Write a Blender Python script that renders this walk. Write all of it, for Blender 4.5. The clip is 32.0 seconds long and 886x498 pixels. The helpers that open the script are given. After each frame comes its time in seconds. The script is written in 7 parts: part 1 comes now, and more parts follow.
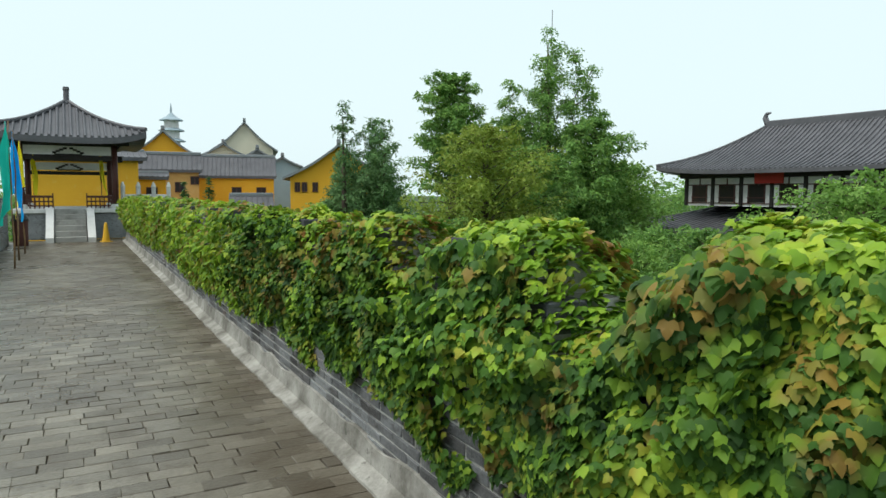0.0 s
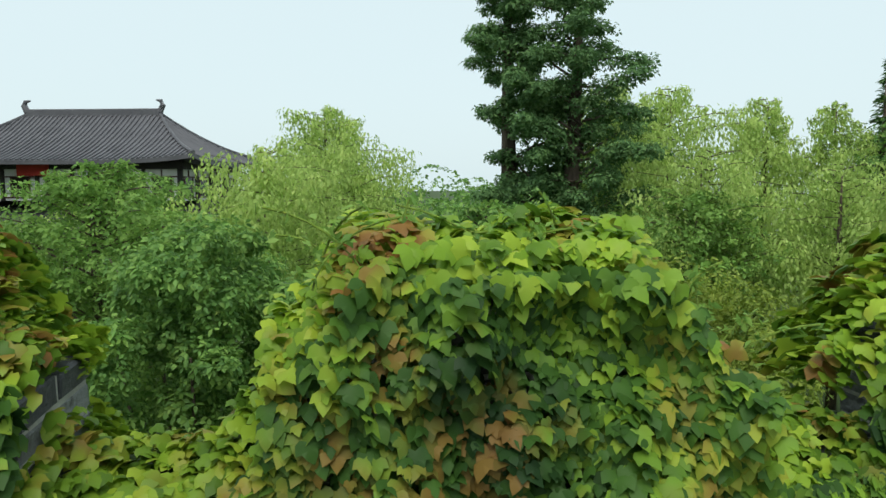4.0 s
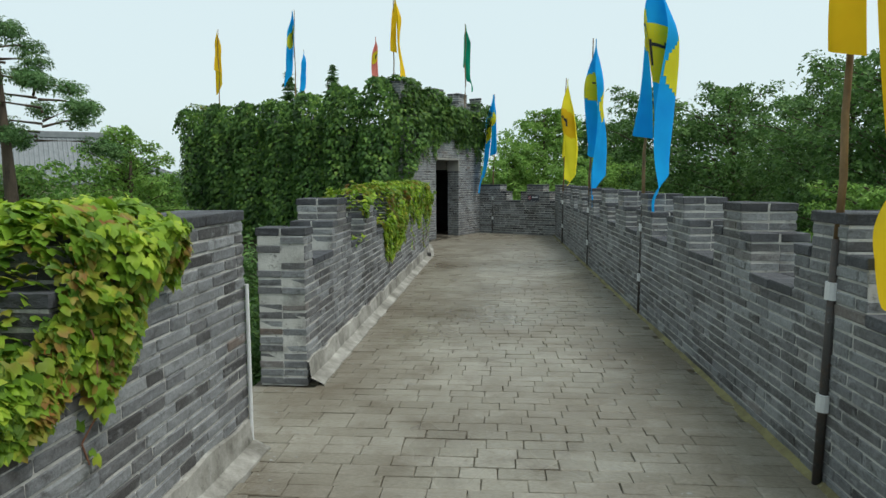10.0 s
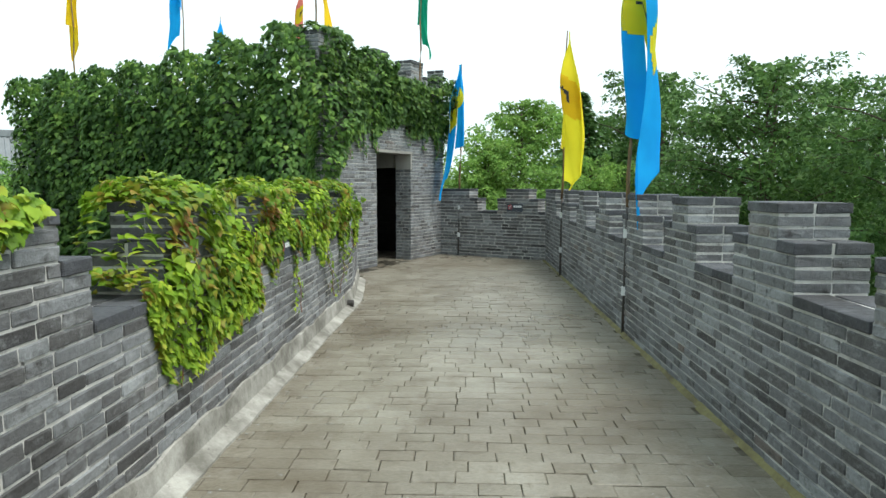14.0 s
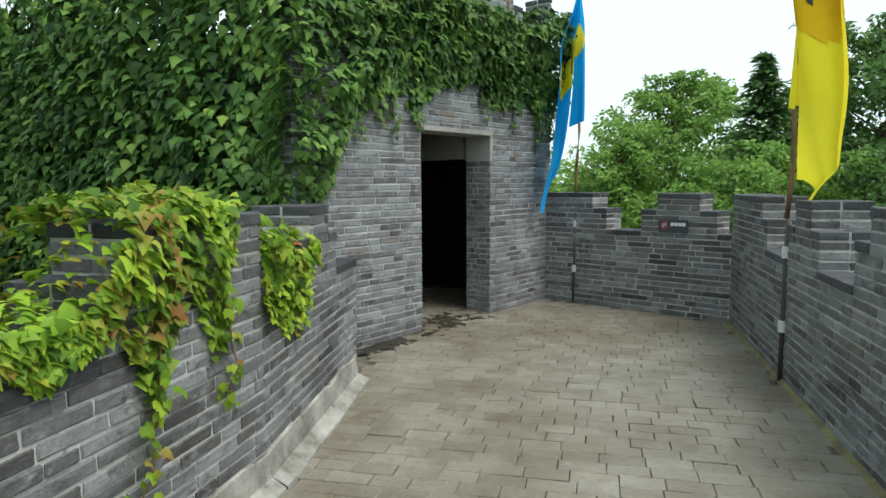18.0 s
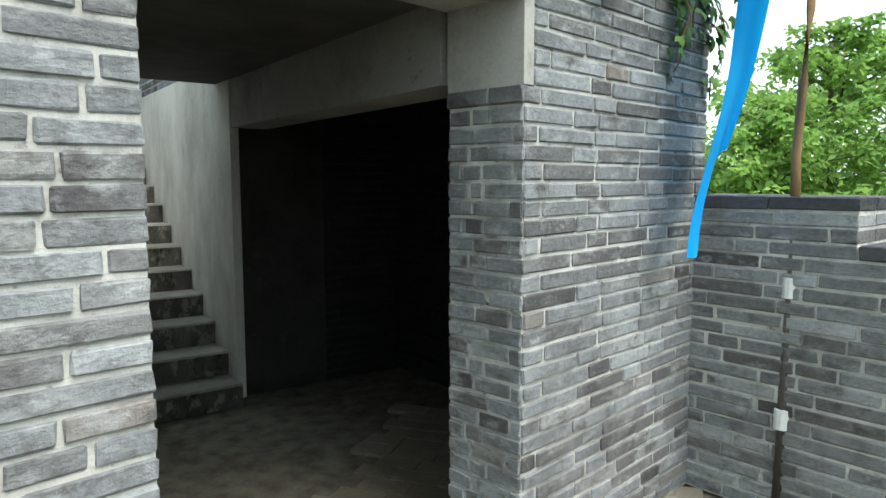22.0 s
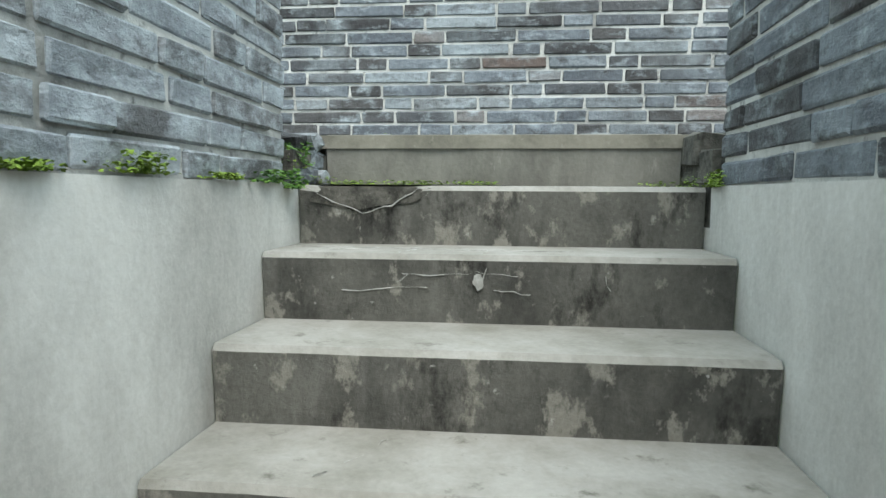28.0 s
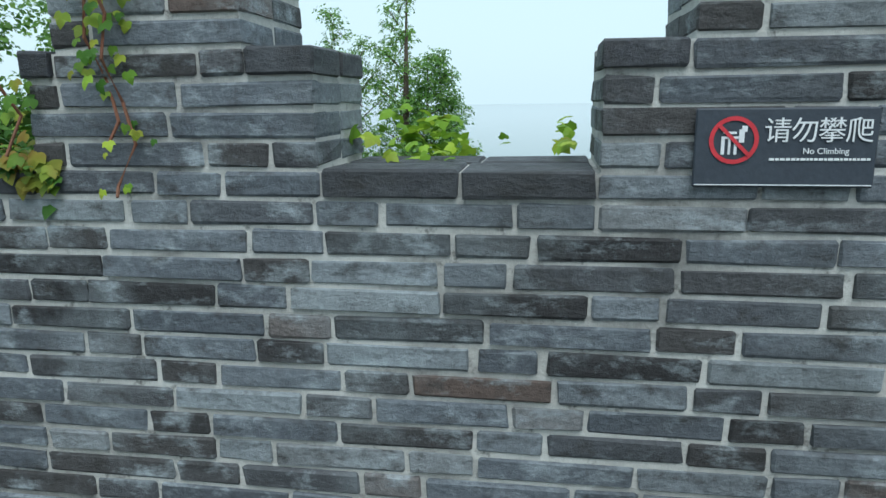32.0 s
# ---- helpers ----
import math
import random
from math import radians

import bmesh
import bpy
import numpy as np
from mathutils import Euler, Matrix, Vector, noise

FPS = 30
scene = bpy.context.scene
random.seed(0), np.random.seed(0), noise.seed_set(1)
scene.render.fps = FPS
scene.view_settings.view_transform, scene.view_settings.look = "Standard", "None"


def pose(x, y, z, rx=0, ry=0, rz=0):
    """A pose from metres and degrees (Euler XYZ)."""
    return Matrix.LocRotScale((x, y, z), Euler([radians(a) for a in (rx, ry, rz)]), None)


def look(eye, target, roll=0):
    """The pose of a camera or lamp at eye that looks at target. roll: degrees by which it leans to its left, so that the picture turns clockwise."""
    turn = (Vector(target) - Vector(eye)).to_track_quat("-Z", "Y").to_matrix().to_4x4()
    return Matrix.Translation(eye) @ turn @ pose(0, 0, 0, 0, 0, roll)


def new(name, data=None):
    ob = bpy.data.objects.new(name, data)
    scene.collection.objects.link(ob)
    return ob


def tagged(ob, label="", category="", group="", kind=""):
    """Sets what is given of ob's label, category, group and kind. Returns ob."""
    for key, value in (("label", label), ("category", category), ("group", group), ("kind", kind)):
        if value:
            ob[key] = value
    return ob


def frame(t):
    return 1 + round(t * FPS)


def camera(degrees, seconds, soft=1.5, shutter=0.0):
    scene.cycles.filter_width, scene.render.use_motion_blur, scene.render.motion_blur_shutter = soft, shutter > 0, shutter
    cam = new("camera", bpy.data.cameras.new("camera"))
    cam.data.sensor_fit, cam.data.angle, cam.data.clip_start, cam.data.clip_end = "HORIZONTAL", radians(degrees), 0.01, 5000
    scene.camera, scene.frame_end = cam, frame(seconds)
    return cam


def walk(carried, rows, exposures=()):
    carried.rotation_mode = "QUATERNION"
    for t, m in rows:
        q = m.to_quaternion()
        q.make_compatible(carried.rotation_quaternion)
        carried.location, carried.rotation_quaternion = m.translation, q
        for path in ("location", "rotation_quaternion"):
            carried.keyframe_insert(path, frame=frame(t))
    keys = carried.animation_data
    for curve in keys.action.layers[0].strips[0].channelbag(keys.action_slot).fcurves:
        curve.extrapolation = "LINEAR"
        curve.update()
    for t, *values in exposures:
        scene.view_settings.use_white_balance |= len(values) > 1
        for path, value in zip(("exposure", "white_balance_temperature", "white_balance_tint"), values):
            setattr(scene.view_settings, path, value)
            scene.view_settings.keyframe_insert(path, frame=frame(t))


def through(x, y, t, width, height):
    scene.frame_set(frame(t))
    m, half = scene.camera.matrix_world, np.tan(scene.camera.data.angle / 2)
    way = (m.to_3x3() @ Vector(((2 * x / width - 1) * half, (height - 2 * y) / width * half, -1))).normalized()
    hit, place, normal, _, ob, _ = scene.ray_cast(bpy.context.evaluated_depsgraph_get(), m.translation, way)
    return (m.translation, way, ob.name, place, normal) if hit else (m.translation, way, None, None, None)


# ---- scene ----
cam = camera(66.152, 32.0)
# seconds, place in metres, yaw, pitch and lean in degrees
ROWS = [
    (0.0, -0.041, -0.048, 1.627, 134.21, -4.69, -0.21),
    (0.5, -0.083, -0.024, 1.629, 129.83, -4.53, -0.14),
    (1.0, -0.124, 0.001, 1.630, 125.50, -4.51, -0.06),
    (1.5, -0.179, 0.061, 1.623, 120.35, -4.62, 0.01),
    (2.0, -0.232, 0.147, 1.614, 113.10, -4.66, 0.05),
    (2.5, -0.283, 0.269, 1.615, 104.28, -4.77, 0.11),
    (3.0, -0.366, 0.404, 1.610, 96.82, -4.89, 0.02),
    (3.5, -0.417, 0.520, 1.612, 89.33, -5.03, 0.02),
    (4.0, -0.452, 0.604, 1.612, 78.80, -5.13, -0.03),
    (4.5, -0.446, 0.652, 1.610, 68.29, -5.20, -0.27),
    (6.5, -0.285, 0.970, 1.645, 33.74, -4.51, -0.64),
    (7.0, -0.253, 1.194, 1.637, 29.79, -4.61, -0.46),
    (7.5, -0.269, 1.497, 1.613, 23.37, -4.82, -0.35),
    (8.0, -0.278, 1.891, 1.603, 15.06, -5.06, -0.24),
    (8.5, -0.241, 2.380, 1.591, 9.88, -5.29, -0.05),
    (9.0, -0.258, 2.958, 1.602, 6.86, -5.57, 0.13),
    (9.5, -0.217, 3.578, 1.601, 5.25, -5.78, 0.25),
    (10.0, -0.181, 4.219, 1.607, 4.57, -5.90, 0.26),
    (10.5, -0.145, 4.884, 1.611, 4.07, -5.99, 0.18),
    (11.0, -0.174, 5.581, 1.606, 3.18, -5.99, 0.30),
    (11.5, -0.185, 6.286, 1.604, 1.74, -5.99, 0.12),
    (12.0, -0.192, 6.992, 1.590, 0.94, -5.96, 0.11),
    (12.5, -0.186, 7.698, 1.578, -0.07, -5.81, 0.05),
    (13.0, -0.160, 8.372, 1.545, 0.84, -5.69, -0.04),
    (13.5, -0.180, 9.061, 1.509, 1.50, -5.40, -0.12),
    (15.5, 0.083, 11.866, 1.587, 2.92, -5.56, 0.19),
    (16.0, 0.107, 12.538, 1.577, 1.13, -5.52, 0.26),
    (16.5, 0.116, 13.272, 1.594, 1.27, -5.42, 0.29),
    (17.0, 0.102, 14.015, 1.596, 8.89, -5.62, 0.39),
    (17.5, 0.085, 14.738, 1.586, 10.82, -5.68, 0.34),
    (18.0, 0.050, 15.411, 1.572, 13.32, -5.59, 0.33),
    (18.5, -0.030, 16.094, 1.553, 13.61, -5.55, 0.20),
    (19.0, -0.167, 16.821, 1.542, 14.68, -5.50, 0.18),
    (19.5, -0.277, 17.558, 1.545, 14.12, -5.76, 0.11),
    (20.0, -0.315, 18.280, 1.554, 14.92, -5.85, -0.04),
    (20.5, -0.362, 19.011, 1.568, 14.70, -6.03, -0.07),
    (21.0, -0.444, 19.730, 1.561, 15.17, -5.93, -0.03),
    (21.5, -0.576, 20.438, 1.526, 16.35, -5.87, -0.13),
    (22.0, -0.741, 21.137, 1.492, 19.69, -5.59, 0.13),
    (22.5, -0.969, 21.814, 1.465, 24.58, -4.55, 0.58),
    (23.0, -1.263, 22.403, 1.469, 35.13, -4.48, 0.46),
    (23.5, -1.644, 22.953, 1.461, 42.09, -4.61, 0.36),
    (24.0, -2.118, 23.472, 1.484, 49.94, -4.54, 0.13),
    (24.5, -2.675, 23.914, 1.510, 54.25, -4.77, -0.17),
    (26.5, -4.570, 25.102, 1.820, 62.85, -4.63, -0.85),
    (27.0, -4.843, 25.231, 1.974, 62.73, -4.52, -0.69),
    (27.5, -5.081, 25.368, 2.159, 62.67, -4.45, -0.49),
    (28.0, -5.337, 25.555, 2.285, 61.44, -4.62, -0.40),
    (28.5, -5.585, 25.737, 2.480, 60.43, -4.88, -0.24),
    (29.0, -5.804, 25.913, 2.645, 59.00, -5.48, -0.09),
    (29.5, -5.984, 26.075, 2.819, 59.87, -6.17, -0.18),
    (30.0, -6.168, 26.224, 2.999, 60.34, -7.28, -0.10),
    (30.5, -6.332, 26.351, 3.151, 61.04, -8.56, 0.04),
    (31.0, -6.526, 26.478, 3.284, 61.34, -9.73, 0.04),
    (31.5, -6.758, 26.595, 3.431, 64.07, -10.90, 0.28),
    (32.0, -6.904, 26.782, 3.558, 64.22, -12.30, 0.67),
]
EXPOSURES = [(0.0, 0.2, 6500, 10), (1.0, 0.3, 6500, 10), (3.0, 0.05, 6500, 10), (4.0, 0.05, 6500, 10), (7.0, 0.0, 6500, 10), (10.5, 0.0, 6500, 10), (13.0, 0.42, 6500, 10), (16.0, 0.82, 6500, 10), (18.0, 0.46, 6500, 10), (20.0, 0.78, 6500, 10), (21.0, 0.95, 6500, 10), (22.0, 1.32, 6500, 10), (23.0, 2.15, 6600, 10), (24.0, 3.1, 6850, 10), (26.5, 1.42, 6400, 10), (28.0, 1.1, 6200, 8), (29.0, 1.25, 6000, 6), (30.0, 0.74, 6000, 6), (31.0, 0.24, 5900, 6), (32.0, 0.14, 5800, 6)]
walk(cam, [(t, pose(x, y, z, 90 + pitch, 0, yaw) @ pose(0, 0, 0, 0, 0, -lean)) for t, x, y, z, yaw, pitch, lean in ROWS], EXPOSURES)

# ---- sky and light: bright overcast day ----
world = bpy.data.worlds.new("overcast_sky")
scene.world = world
world.use_nodes = True
wn, wl = world.node_tree.nodes, world.node_tree.links
wn.clear()
w_out, w_bg, w_sky, w_mix = (wn.new(k) for k in ("ShaderNodeOutputWorld", "ShaderNodeBackground", "ShaderNodeTexSky", "ShaderNodeMix"))
w_sky.sky_type, w_sky.sun_disc = "NISHITA", False
w_sky.sun_elevation, w_sky.sun_rotation, w_sky.dust_density = radians(60.8), radians(107.4), 4.0
w_str = wn.new("ShaderNodeVectorMath")
w_str.operation = "SCALE"
w_str.inputs["Scale"].default_value = 0.12
w_mix.data_type = "RGBA"
w_mix.inputs["Factor"].default_value = 0.86
wl.new(w_sky.outputs[0], w_str.inputs[0])
wl.new(w_str.outputs[0], w_mix.inputs["A"])
w_mix.inputs["B"].default_value = (0.80, 0.96, 0.985, 1)
wl.new(w_mix.outputs["Result"], w_bg.inputs["Color"])
w_bg.inputs["Strength"].default_value = 0.98
wl.new(w_bg.outputs[0], w_out.inputs[0])

sun_data = bpy.data.lights.new("sun", "SUN")
sun_data.energy, sun_data.angle, sun_data.color = 2.3, radians(40), (1.0, 0.965, 0.90)
sun = new("sun", sun_data)
sun.matrix_world = look((32, -10, 60), (0, 0, 0))


# ---- materials ----
def colour(c):
    return (*c, 1.0) if len(c) == 3 else c


class Graph:
    """A small builder for node materials."""

    def __init__(self, name):
        self.m = bpy.data.materials.new(name)
        self.m.use_nodes = True
        self.n, self.l = self.m.node_tree.nodes, self.m.node_tree.links
        self.bsdf = self.n["Principled BSDF"]
        self.out = self.n["Material Output"]
        self.pos = self.n.new("ShaderNodeNewGeometry")

    def noise(self, scale, detail=4.0, stretch=None, rough=0.6):
        t = self.n.new("ShaderNodeTexNoise")
        t.inputs["Scale"].default_value, t.inputs["Detail"].default_value, t.inputs["Roughness"].default_value = scale, detail, rough
        src = self.pos.outputs["Position"]
        if stretch:
            m = self.n.new("ShaderNodeMapping")
            m.inputs["Scale"].default_value = stretch
            self.l.new(src, m.inputs["Vector"])
            src = m.outputs["Vector"]
        self.l.new(src, t.inputs["Vector"])
        return t.outputs["Fac"]

    def ramp(self, fac, stops):
        r = self.n.new("ShaderNodeValToRGB")
        e = r.color_ramp.elements
        while len(e) < len(stops):
            e.new(0.5)
        for el, (p, c) in zip(e, stops):
            el.position, el.color = p, colour(c)
        self.l.new(fac, r.inputs["Fac"])
        return r.outputs["Color"]

    def mix(self, a, b, fac, mode="MIX"):
        m = self.n.new("ShaderNodeMix")
        m.data_type, m.blend_type = "RGBA", mode
        for sock, v in (("A", a), ("B", b)):
            if isinstance(v, tuple):
                m.inputs[sock].default_value = colour(v)
            else:
                self.l.new(v, m.inputs[sock])
        if isinstance(fac, (int, float)):
            m.inputs["Factor"].default_value = fac
        else:
            self.l.new(fac, m.inputs["Factor"])
        return m.outputs["Result"]

    def random(self):
        """One random number a piece, whether it is an object or an island of a joined mesh."""
        o = self.n.new("ShaderNodeObjectInfo")
        a = self.n.new("ShaderNodeMath")
        a.operation = "ADD"
        self.l.new(o.outputs["Random"], a.inputs[0])
        self.l.new(self.pos.outputs["Random Per Island"], a.inputs[1])
        f = self.n.new("ShaderNodeMath")
        f.operation = "FRACT"
        self.l.new(a.outputs[0], f.inputs[0])
        return f.outputs[0]

    def span(self, fac, lo, hi):
        r = self.n.new("ShaderNodeMapRange")
        r.inputs["From Min"].default_value, r.inputs["From Max"].default_value = lo, hi
        self.l.new(fac, r.inputs["Value"])
        return r.outputs["Result"]

    def bump(self, height, strength, dist=0.01):
        b = self.n.new("ShaderNodeBump")
        b.inputs["Strength"].default_value, b.inputs["Distance"].default_value = strength, dist
        self.l.new(height, b.inputs["Height"])
        self.l.new(b.outputs["Normal"], self.bsdf.inputs["Normal"])

    def done(self, col, rough=0.85, metal=0.0, spec=None):
        if isinstance(col, tuple):
            self.bsdf.inputs["Base Color"].default_value = colour(col)
        else:
            self.l.new(col, self.bsdf.inputs["Base Color"])
        if isinstance(rough, (int, float)):
            self.bsdf.inputs["Roughness"].default_value = rough
        else:
            self.l.new(rough, self.bsdf.inputs["Roughness"])
        self.bsdf.inputs["Metallic"].default_value = metal
        if spec is not None:
            self.bsdf.inputs["Specular IOR Level"].default_value = spec
        return self.m


def brick_material(name, tones, lime, stain, bloom=(0.50, 0.74)):
    """Fired grey brick: a tone for each brick, cloudy pale bloom, dark smears, broad damp patches, pitted relief."""
    g = Graph(name)
    base = g.ramp(g.random(), tones)
    grain = g.noise(52, 6, rough=0.7)
    pit = g.noise(21, 5, (1, 1, 2.2), 0.7)
    base = g.mix(base, g.ramp(grain, [(0.28, (0.26, 0.26, 0.26)), (0.72, (0.74, 0.74, 0.74))]), 0.6, "OVERLAY")
    base = g.mix(base, lime, g.span(g.noise(7.5, 7, (1, 1, 2.0), 0.72), *bloom))
    base = g.mix(base, lime, g.span(g.noise(1.7, 6, (1, 1, 0.7), 0.7), 0.52, 1.0))
    base = g.mix(base, stain, g.span(g.noise(9.5, 6, (1, 1, 1.6), 0.7), 0.53, 0.70))
    base = g.mix(base, (0.030, 0.029, 0.027), g.span(g.noise(1.1, 5, (1, 1, 0.6), 0.65), 0.52, 0.84))
    h = g.n.new("ShaderNodeMath")
    h.operation = "ADD"
    g.l.new(grain, h.inputs[0])
    g.l.new(pit, h.inputs[1])
    g.bump(h.outputs[0], 0.75, 0.008)
    return g.done(base, g.span(pit, -0.35, 0.95), spec=0.35)


GREY_TONES = [(0.0, (0.046, 0.045, 0.046)), (0.12, (0.100, 0.099, 0.099)), (0.5, (0.150, 0.156, 0.163)), (0.85, (0.205, 0.215, 0.222)), (0.96, (0.260, 0.274, 0.280)), (1.0, (0.140, 0.112, 0.096))]
brick_m = brick_material("grey_brick", GREY_TONES, (0.34, 0.355, 0.36), (0.056, 0.054, 0.052), (0.54, 0.76))
limebrick_m = brick_material("lime_bloomed_brick", [(0.0, (0.085, 0.085, 0.088)), (0.3, (0.15, 0.155, 0.16)), (0.7, (0.22, 0.245, 0.27)), (1.0, (0.30, 0.31, 0.31))], (0.44, 0.49, 0.52), (0.07, 0.07, 0.07), (0.44, 0.66))
roofbrick_m = brick_material("blue_grey_roof_brick", [(0.0, (0.024, 0.024, 0.026)), (0.24, (0.062, 0.060, 0.060)), (0.5, (0.088, 0.100, 0.116)), (0.78, (0.140, 0.158, 0.178)), (0.93, (0.205, 0.228, 0.240)), (1.0, (0.105, 0.076, 0.064))], (0.36, 0.41, 0.435), (0.040, 0.039, 0.038), (0.52, 0.74))
towerbrick_m = brick_material("pale_tower_brick", [(0.0, (0.058, 0.057, 0.060)), (0.14, (0.115, 0.114, 0.115)), (0.5, (0.168, 0.178, 0.190)), (0.85, (0.222, 0.238, 0.250)), (0.95, (0.270, 0.292, 0.300)), (1.0, (0.150, 0.125, 0.110))], (0.38, 0.40, 0.405), (0.085, 0.083, 0.080), (0.52, 0.76))
# The unlit side room's shade is put into this near-black brick colour.
shadebrick_m = brick_material("brick_with_room_shade", [(0.0, (0.006, 0.006, 0.007)), (1.0, (0.018, 0.019, 0.022))], (0.035, 0.036, 0.038), (0.008, 0.008, 0.008), (0.58, 0.85))
cap_m = brick_material("dark_cap_brick", [(0.0, (0.036, 0.038, 0.044)), (1.0, (0.080, 0.084, 0.094))], (0.17, 0.185, 0.195), (0.04, 0.04, 0.04), (0.56, 0.80))

g = Graph("lime_mortar")
grain = g.noise(60, 6)
c = g.ramp(g.noise(4, 5), [(0.3, (0.38, 0.375, 0.35)), (0.7, (0.58, 0.58, 0.55))])
c = g.mix(c, (0.10, 0.098, 0.092), g.span(g.noise(2.2, 6, rough=0.7), 0.50, 0.74))
c = g.mix(c, (0.06, 0.058, 0.054), g.span(g.noise(17, 5, rough=0.7), 0.58, 0.74))
g.bump(grain, 0.7, 0.007)
mortar_m = g.done(c, 0.95, spec=0.1)

def paving_material(name, tones, soil, dust):
    g = Graph(name)
    grain = g.noise(38, 6)
    c = g.ramp(g.random(), [(0.0, tones[0]), (0.5, tones[1]), (1.0, tones[2])])
    c = g.mix(c, g.ramp(grain, [(0.25, (0.30, 0.30, 0.30)), (0.75, (0.72, 0.72, 0.72))]), 0.55, "OVERLAY")
    c = g.mix(c, soil, g.span(g.noise(0.55, 6, rough=0.7), 0.40, 0.72))
    c = g.mix(c, soil, g.span(g.noise(3.1, 6, rough=0.7), 0.50, 0.78))
    c = g.mix(c, soil, g.span(g.noise(13, 6, rough=0.75), 0.58, 0.72))
    c = g.mix(c, dust, g.span(g.noise(2.6, 5, rough=0.7), 0.62, 0.85))
    g.bump(grain, 0.7, 0.007)
    return g.done(c, g.span(g.noise(0.7, 3), 0.0, 1.4), spec=0.35)


paving_m = paving_material("worn_paving_brick", ((0.205, 0.190, 0.150), (0.236, 0.220, 0.177), (0.268, 0.252, 0.208)), (0.108, 0.086, 0.057), (0.30, 0.295, 0.275))
damppaving_m = paving_material("damp_old_paving_brick", ((0.110, 0.098, 0.076), (0.160, 0.145, 0.112), (0.220, 0.200, 0.158)), (0.066, 0.050, 0.032), (0.22, 0.21, 0.185))

g = Graph("paving_joint_soil")
c = g.ramp(g.noise(9, 5), [(0.3, (0.080, 0.072, 0.056)), (0.7, (0.20, 0.185, 0.148))])
g.bump(g.noise(50, 5), 0.7, 0.01)
joint_m = g.done(c, 0.95, spec=0.1)

g = Graph("roof_paving_slab")
grain = g.noise(34, 6)
c = g.ramp(g.random(), [(0.0, (0.125, 0.138, 0.140)), (1.0, (0.180, 0.194, 0.194))])
c = g.mix(c, (0.145, 0.134, 0.108), g.span(g.noise(3.0, 6, rough=0.7), 0.44, 0.70))
c = g.mix(c, (0.085, 0.082, 0.066), g.span(g.noise(8, 6, rough=0.75), 0.52, 0.70))
c = g.mix(c, g.ramp(grain, [(0.3, (0.38, 0.38, 0.38)), (0.7, (0.62, 0.62, 0.62))]), 0.5, "OVERLAY")
g.bump(grain, 0.5, 0.006)
roofpave_m = g.done(c, 0.72, spec=0.35)


def stained(name, light, dark, spot, lo=0.46, hi=0.66, scale=2.2, stretch=None, rough=0.85, relief=0.35):
    g = Graph(name)
    c = g.mix(light, dark, g.span(g.noise(scale, 6, stretch, 0.68), lo, hi))
    c = g.mix(c, spot, g.span(g.noise(scale * 5, 6, stretch, 0.7), 0.60, 0.74))
    grain = g.noise(70, 5)
    c = g.mix(c, g.ramp(grain, [(0.3, (0.40, 0.40, 0.40)), (0.7, (0.60, 0.60, 0.60))]), 0.4, "OVERLAY")
    g.bump(grain, relief, 0.004)
    return g.done(c, rough, spec=0.3)


curb_m = stained("limewashed_kerb_render", (0.40, 0.395, 0.36), (0.15, 0.145, 0.125), (0.060, 0.060, 0.050), 0.36, 0.62, 2.6, None, 0.9, 0.6)
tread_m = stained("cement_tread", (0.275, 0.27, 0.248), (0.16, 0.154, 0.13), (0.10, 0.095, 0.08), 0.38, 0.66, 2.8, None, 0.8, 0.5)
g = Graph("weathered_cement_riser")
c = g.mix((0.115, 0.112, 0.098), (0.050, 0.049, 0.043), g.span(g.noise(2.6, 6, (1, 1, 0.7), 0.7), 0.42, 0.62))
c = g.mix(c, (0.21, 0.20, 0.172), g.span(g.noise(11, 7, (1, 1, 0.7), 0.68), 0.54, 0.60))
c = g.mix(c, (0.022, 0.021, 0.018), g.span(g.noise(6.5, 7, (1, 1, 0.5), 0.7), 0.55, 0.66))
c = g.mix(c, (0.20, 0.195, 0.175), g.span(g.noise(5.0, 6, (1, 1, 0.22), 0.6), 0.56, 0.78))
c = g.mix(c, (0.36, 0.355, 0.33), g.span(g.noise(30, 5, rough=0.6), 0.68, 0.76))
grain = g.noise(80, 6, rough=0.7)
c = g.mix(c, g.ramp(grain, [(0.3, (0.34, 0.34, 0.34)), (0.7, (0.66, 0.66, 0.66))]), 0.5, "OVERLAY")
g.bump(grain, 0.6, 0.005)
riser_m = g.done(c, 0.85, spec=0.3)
topriser_m = stained("weathered_top_riser", (0.21, 0.205, 0.18), (0.095, 0.092, 0.080), (0.30, 0.29, 0.26), 0.36, 0.64, 3.4, (1, 1, 0.35), 0.85, 0.5)
crumble_m = stained("crumbled_cement", (0.11, 0.105, 0.09), (0.035, 0.034, 0.029), (0.22, 0.21, 0.18), 0.42, 0.6, 16, None, 0.95, 1.0)
# Ceiling concrete darkened in colour for the shade of the passage.
shadeslab_m = stained("concrete_with_room_shade", (0.085, 0.083, 0.076), (0.045, 0.044, 0.040), (0.03, 0.029, 0.027), 0.42, 0.66, 1.7)
lime_m = stained("white_lime_bloom", (0.35, 0.362, 0.345), (0.21, 0.212, 0.195), (0.39, 0.40, 0.38), 0.42, 0.66, 9)
crack_m = stained("dusty_lime_crack", (0.36, 0.36, 0.335), (0.20, 0.198, 0.18), (0.44, 0.44, 0.41), 0.42, 0.64, 20)
plaster_m = stained("stained_white_plaster", (0.64, 0.635, 0.598), (0.35, 0.343, 0.315), (0.60, 0.59, 0.55), 0.40, 0.68, 1.5, (1, 1, 0.5), 0.9, 0.35)
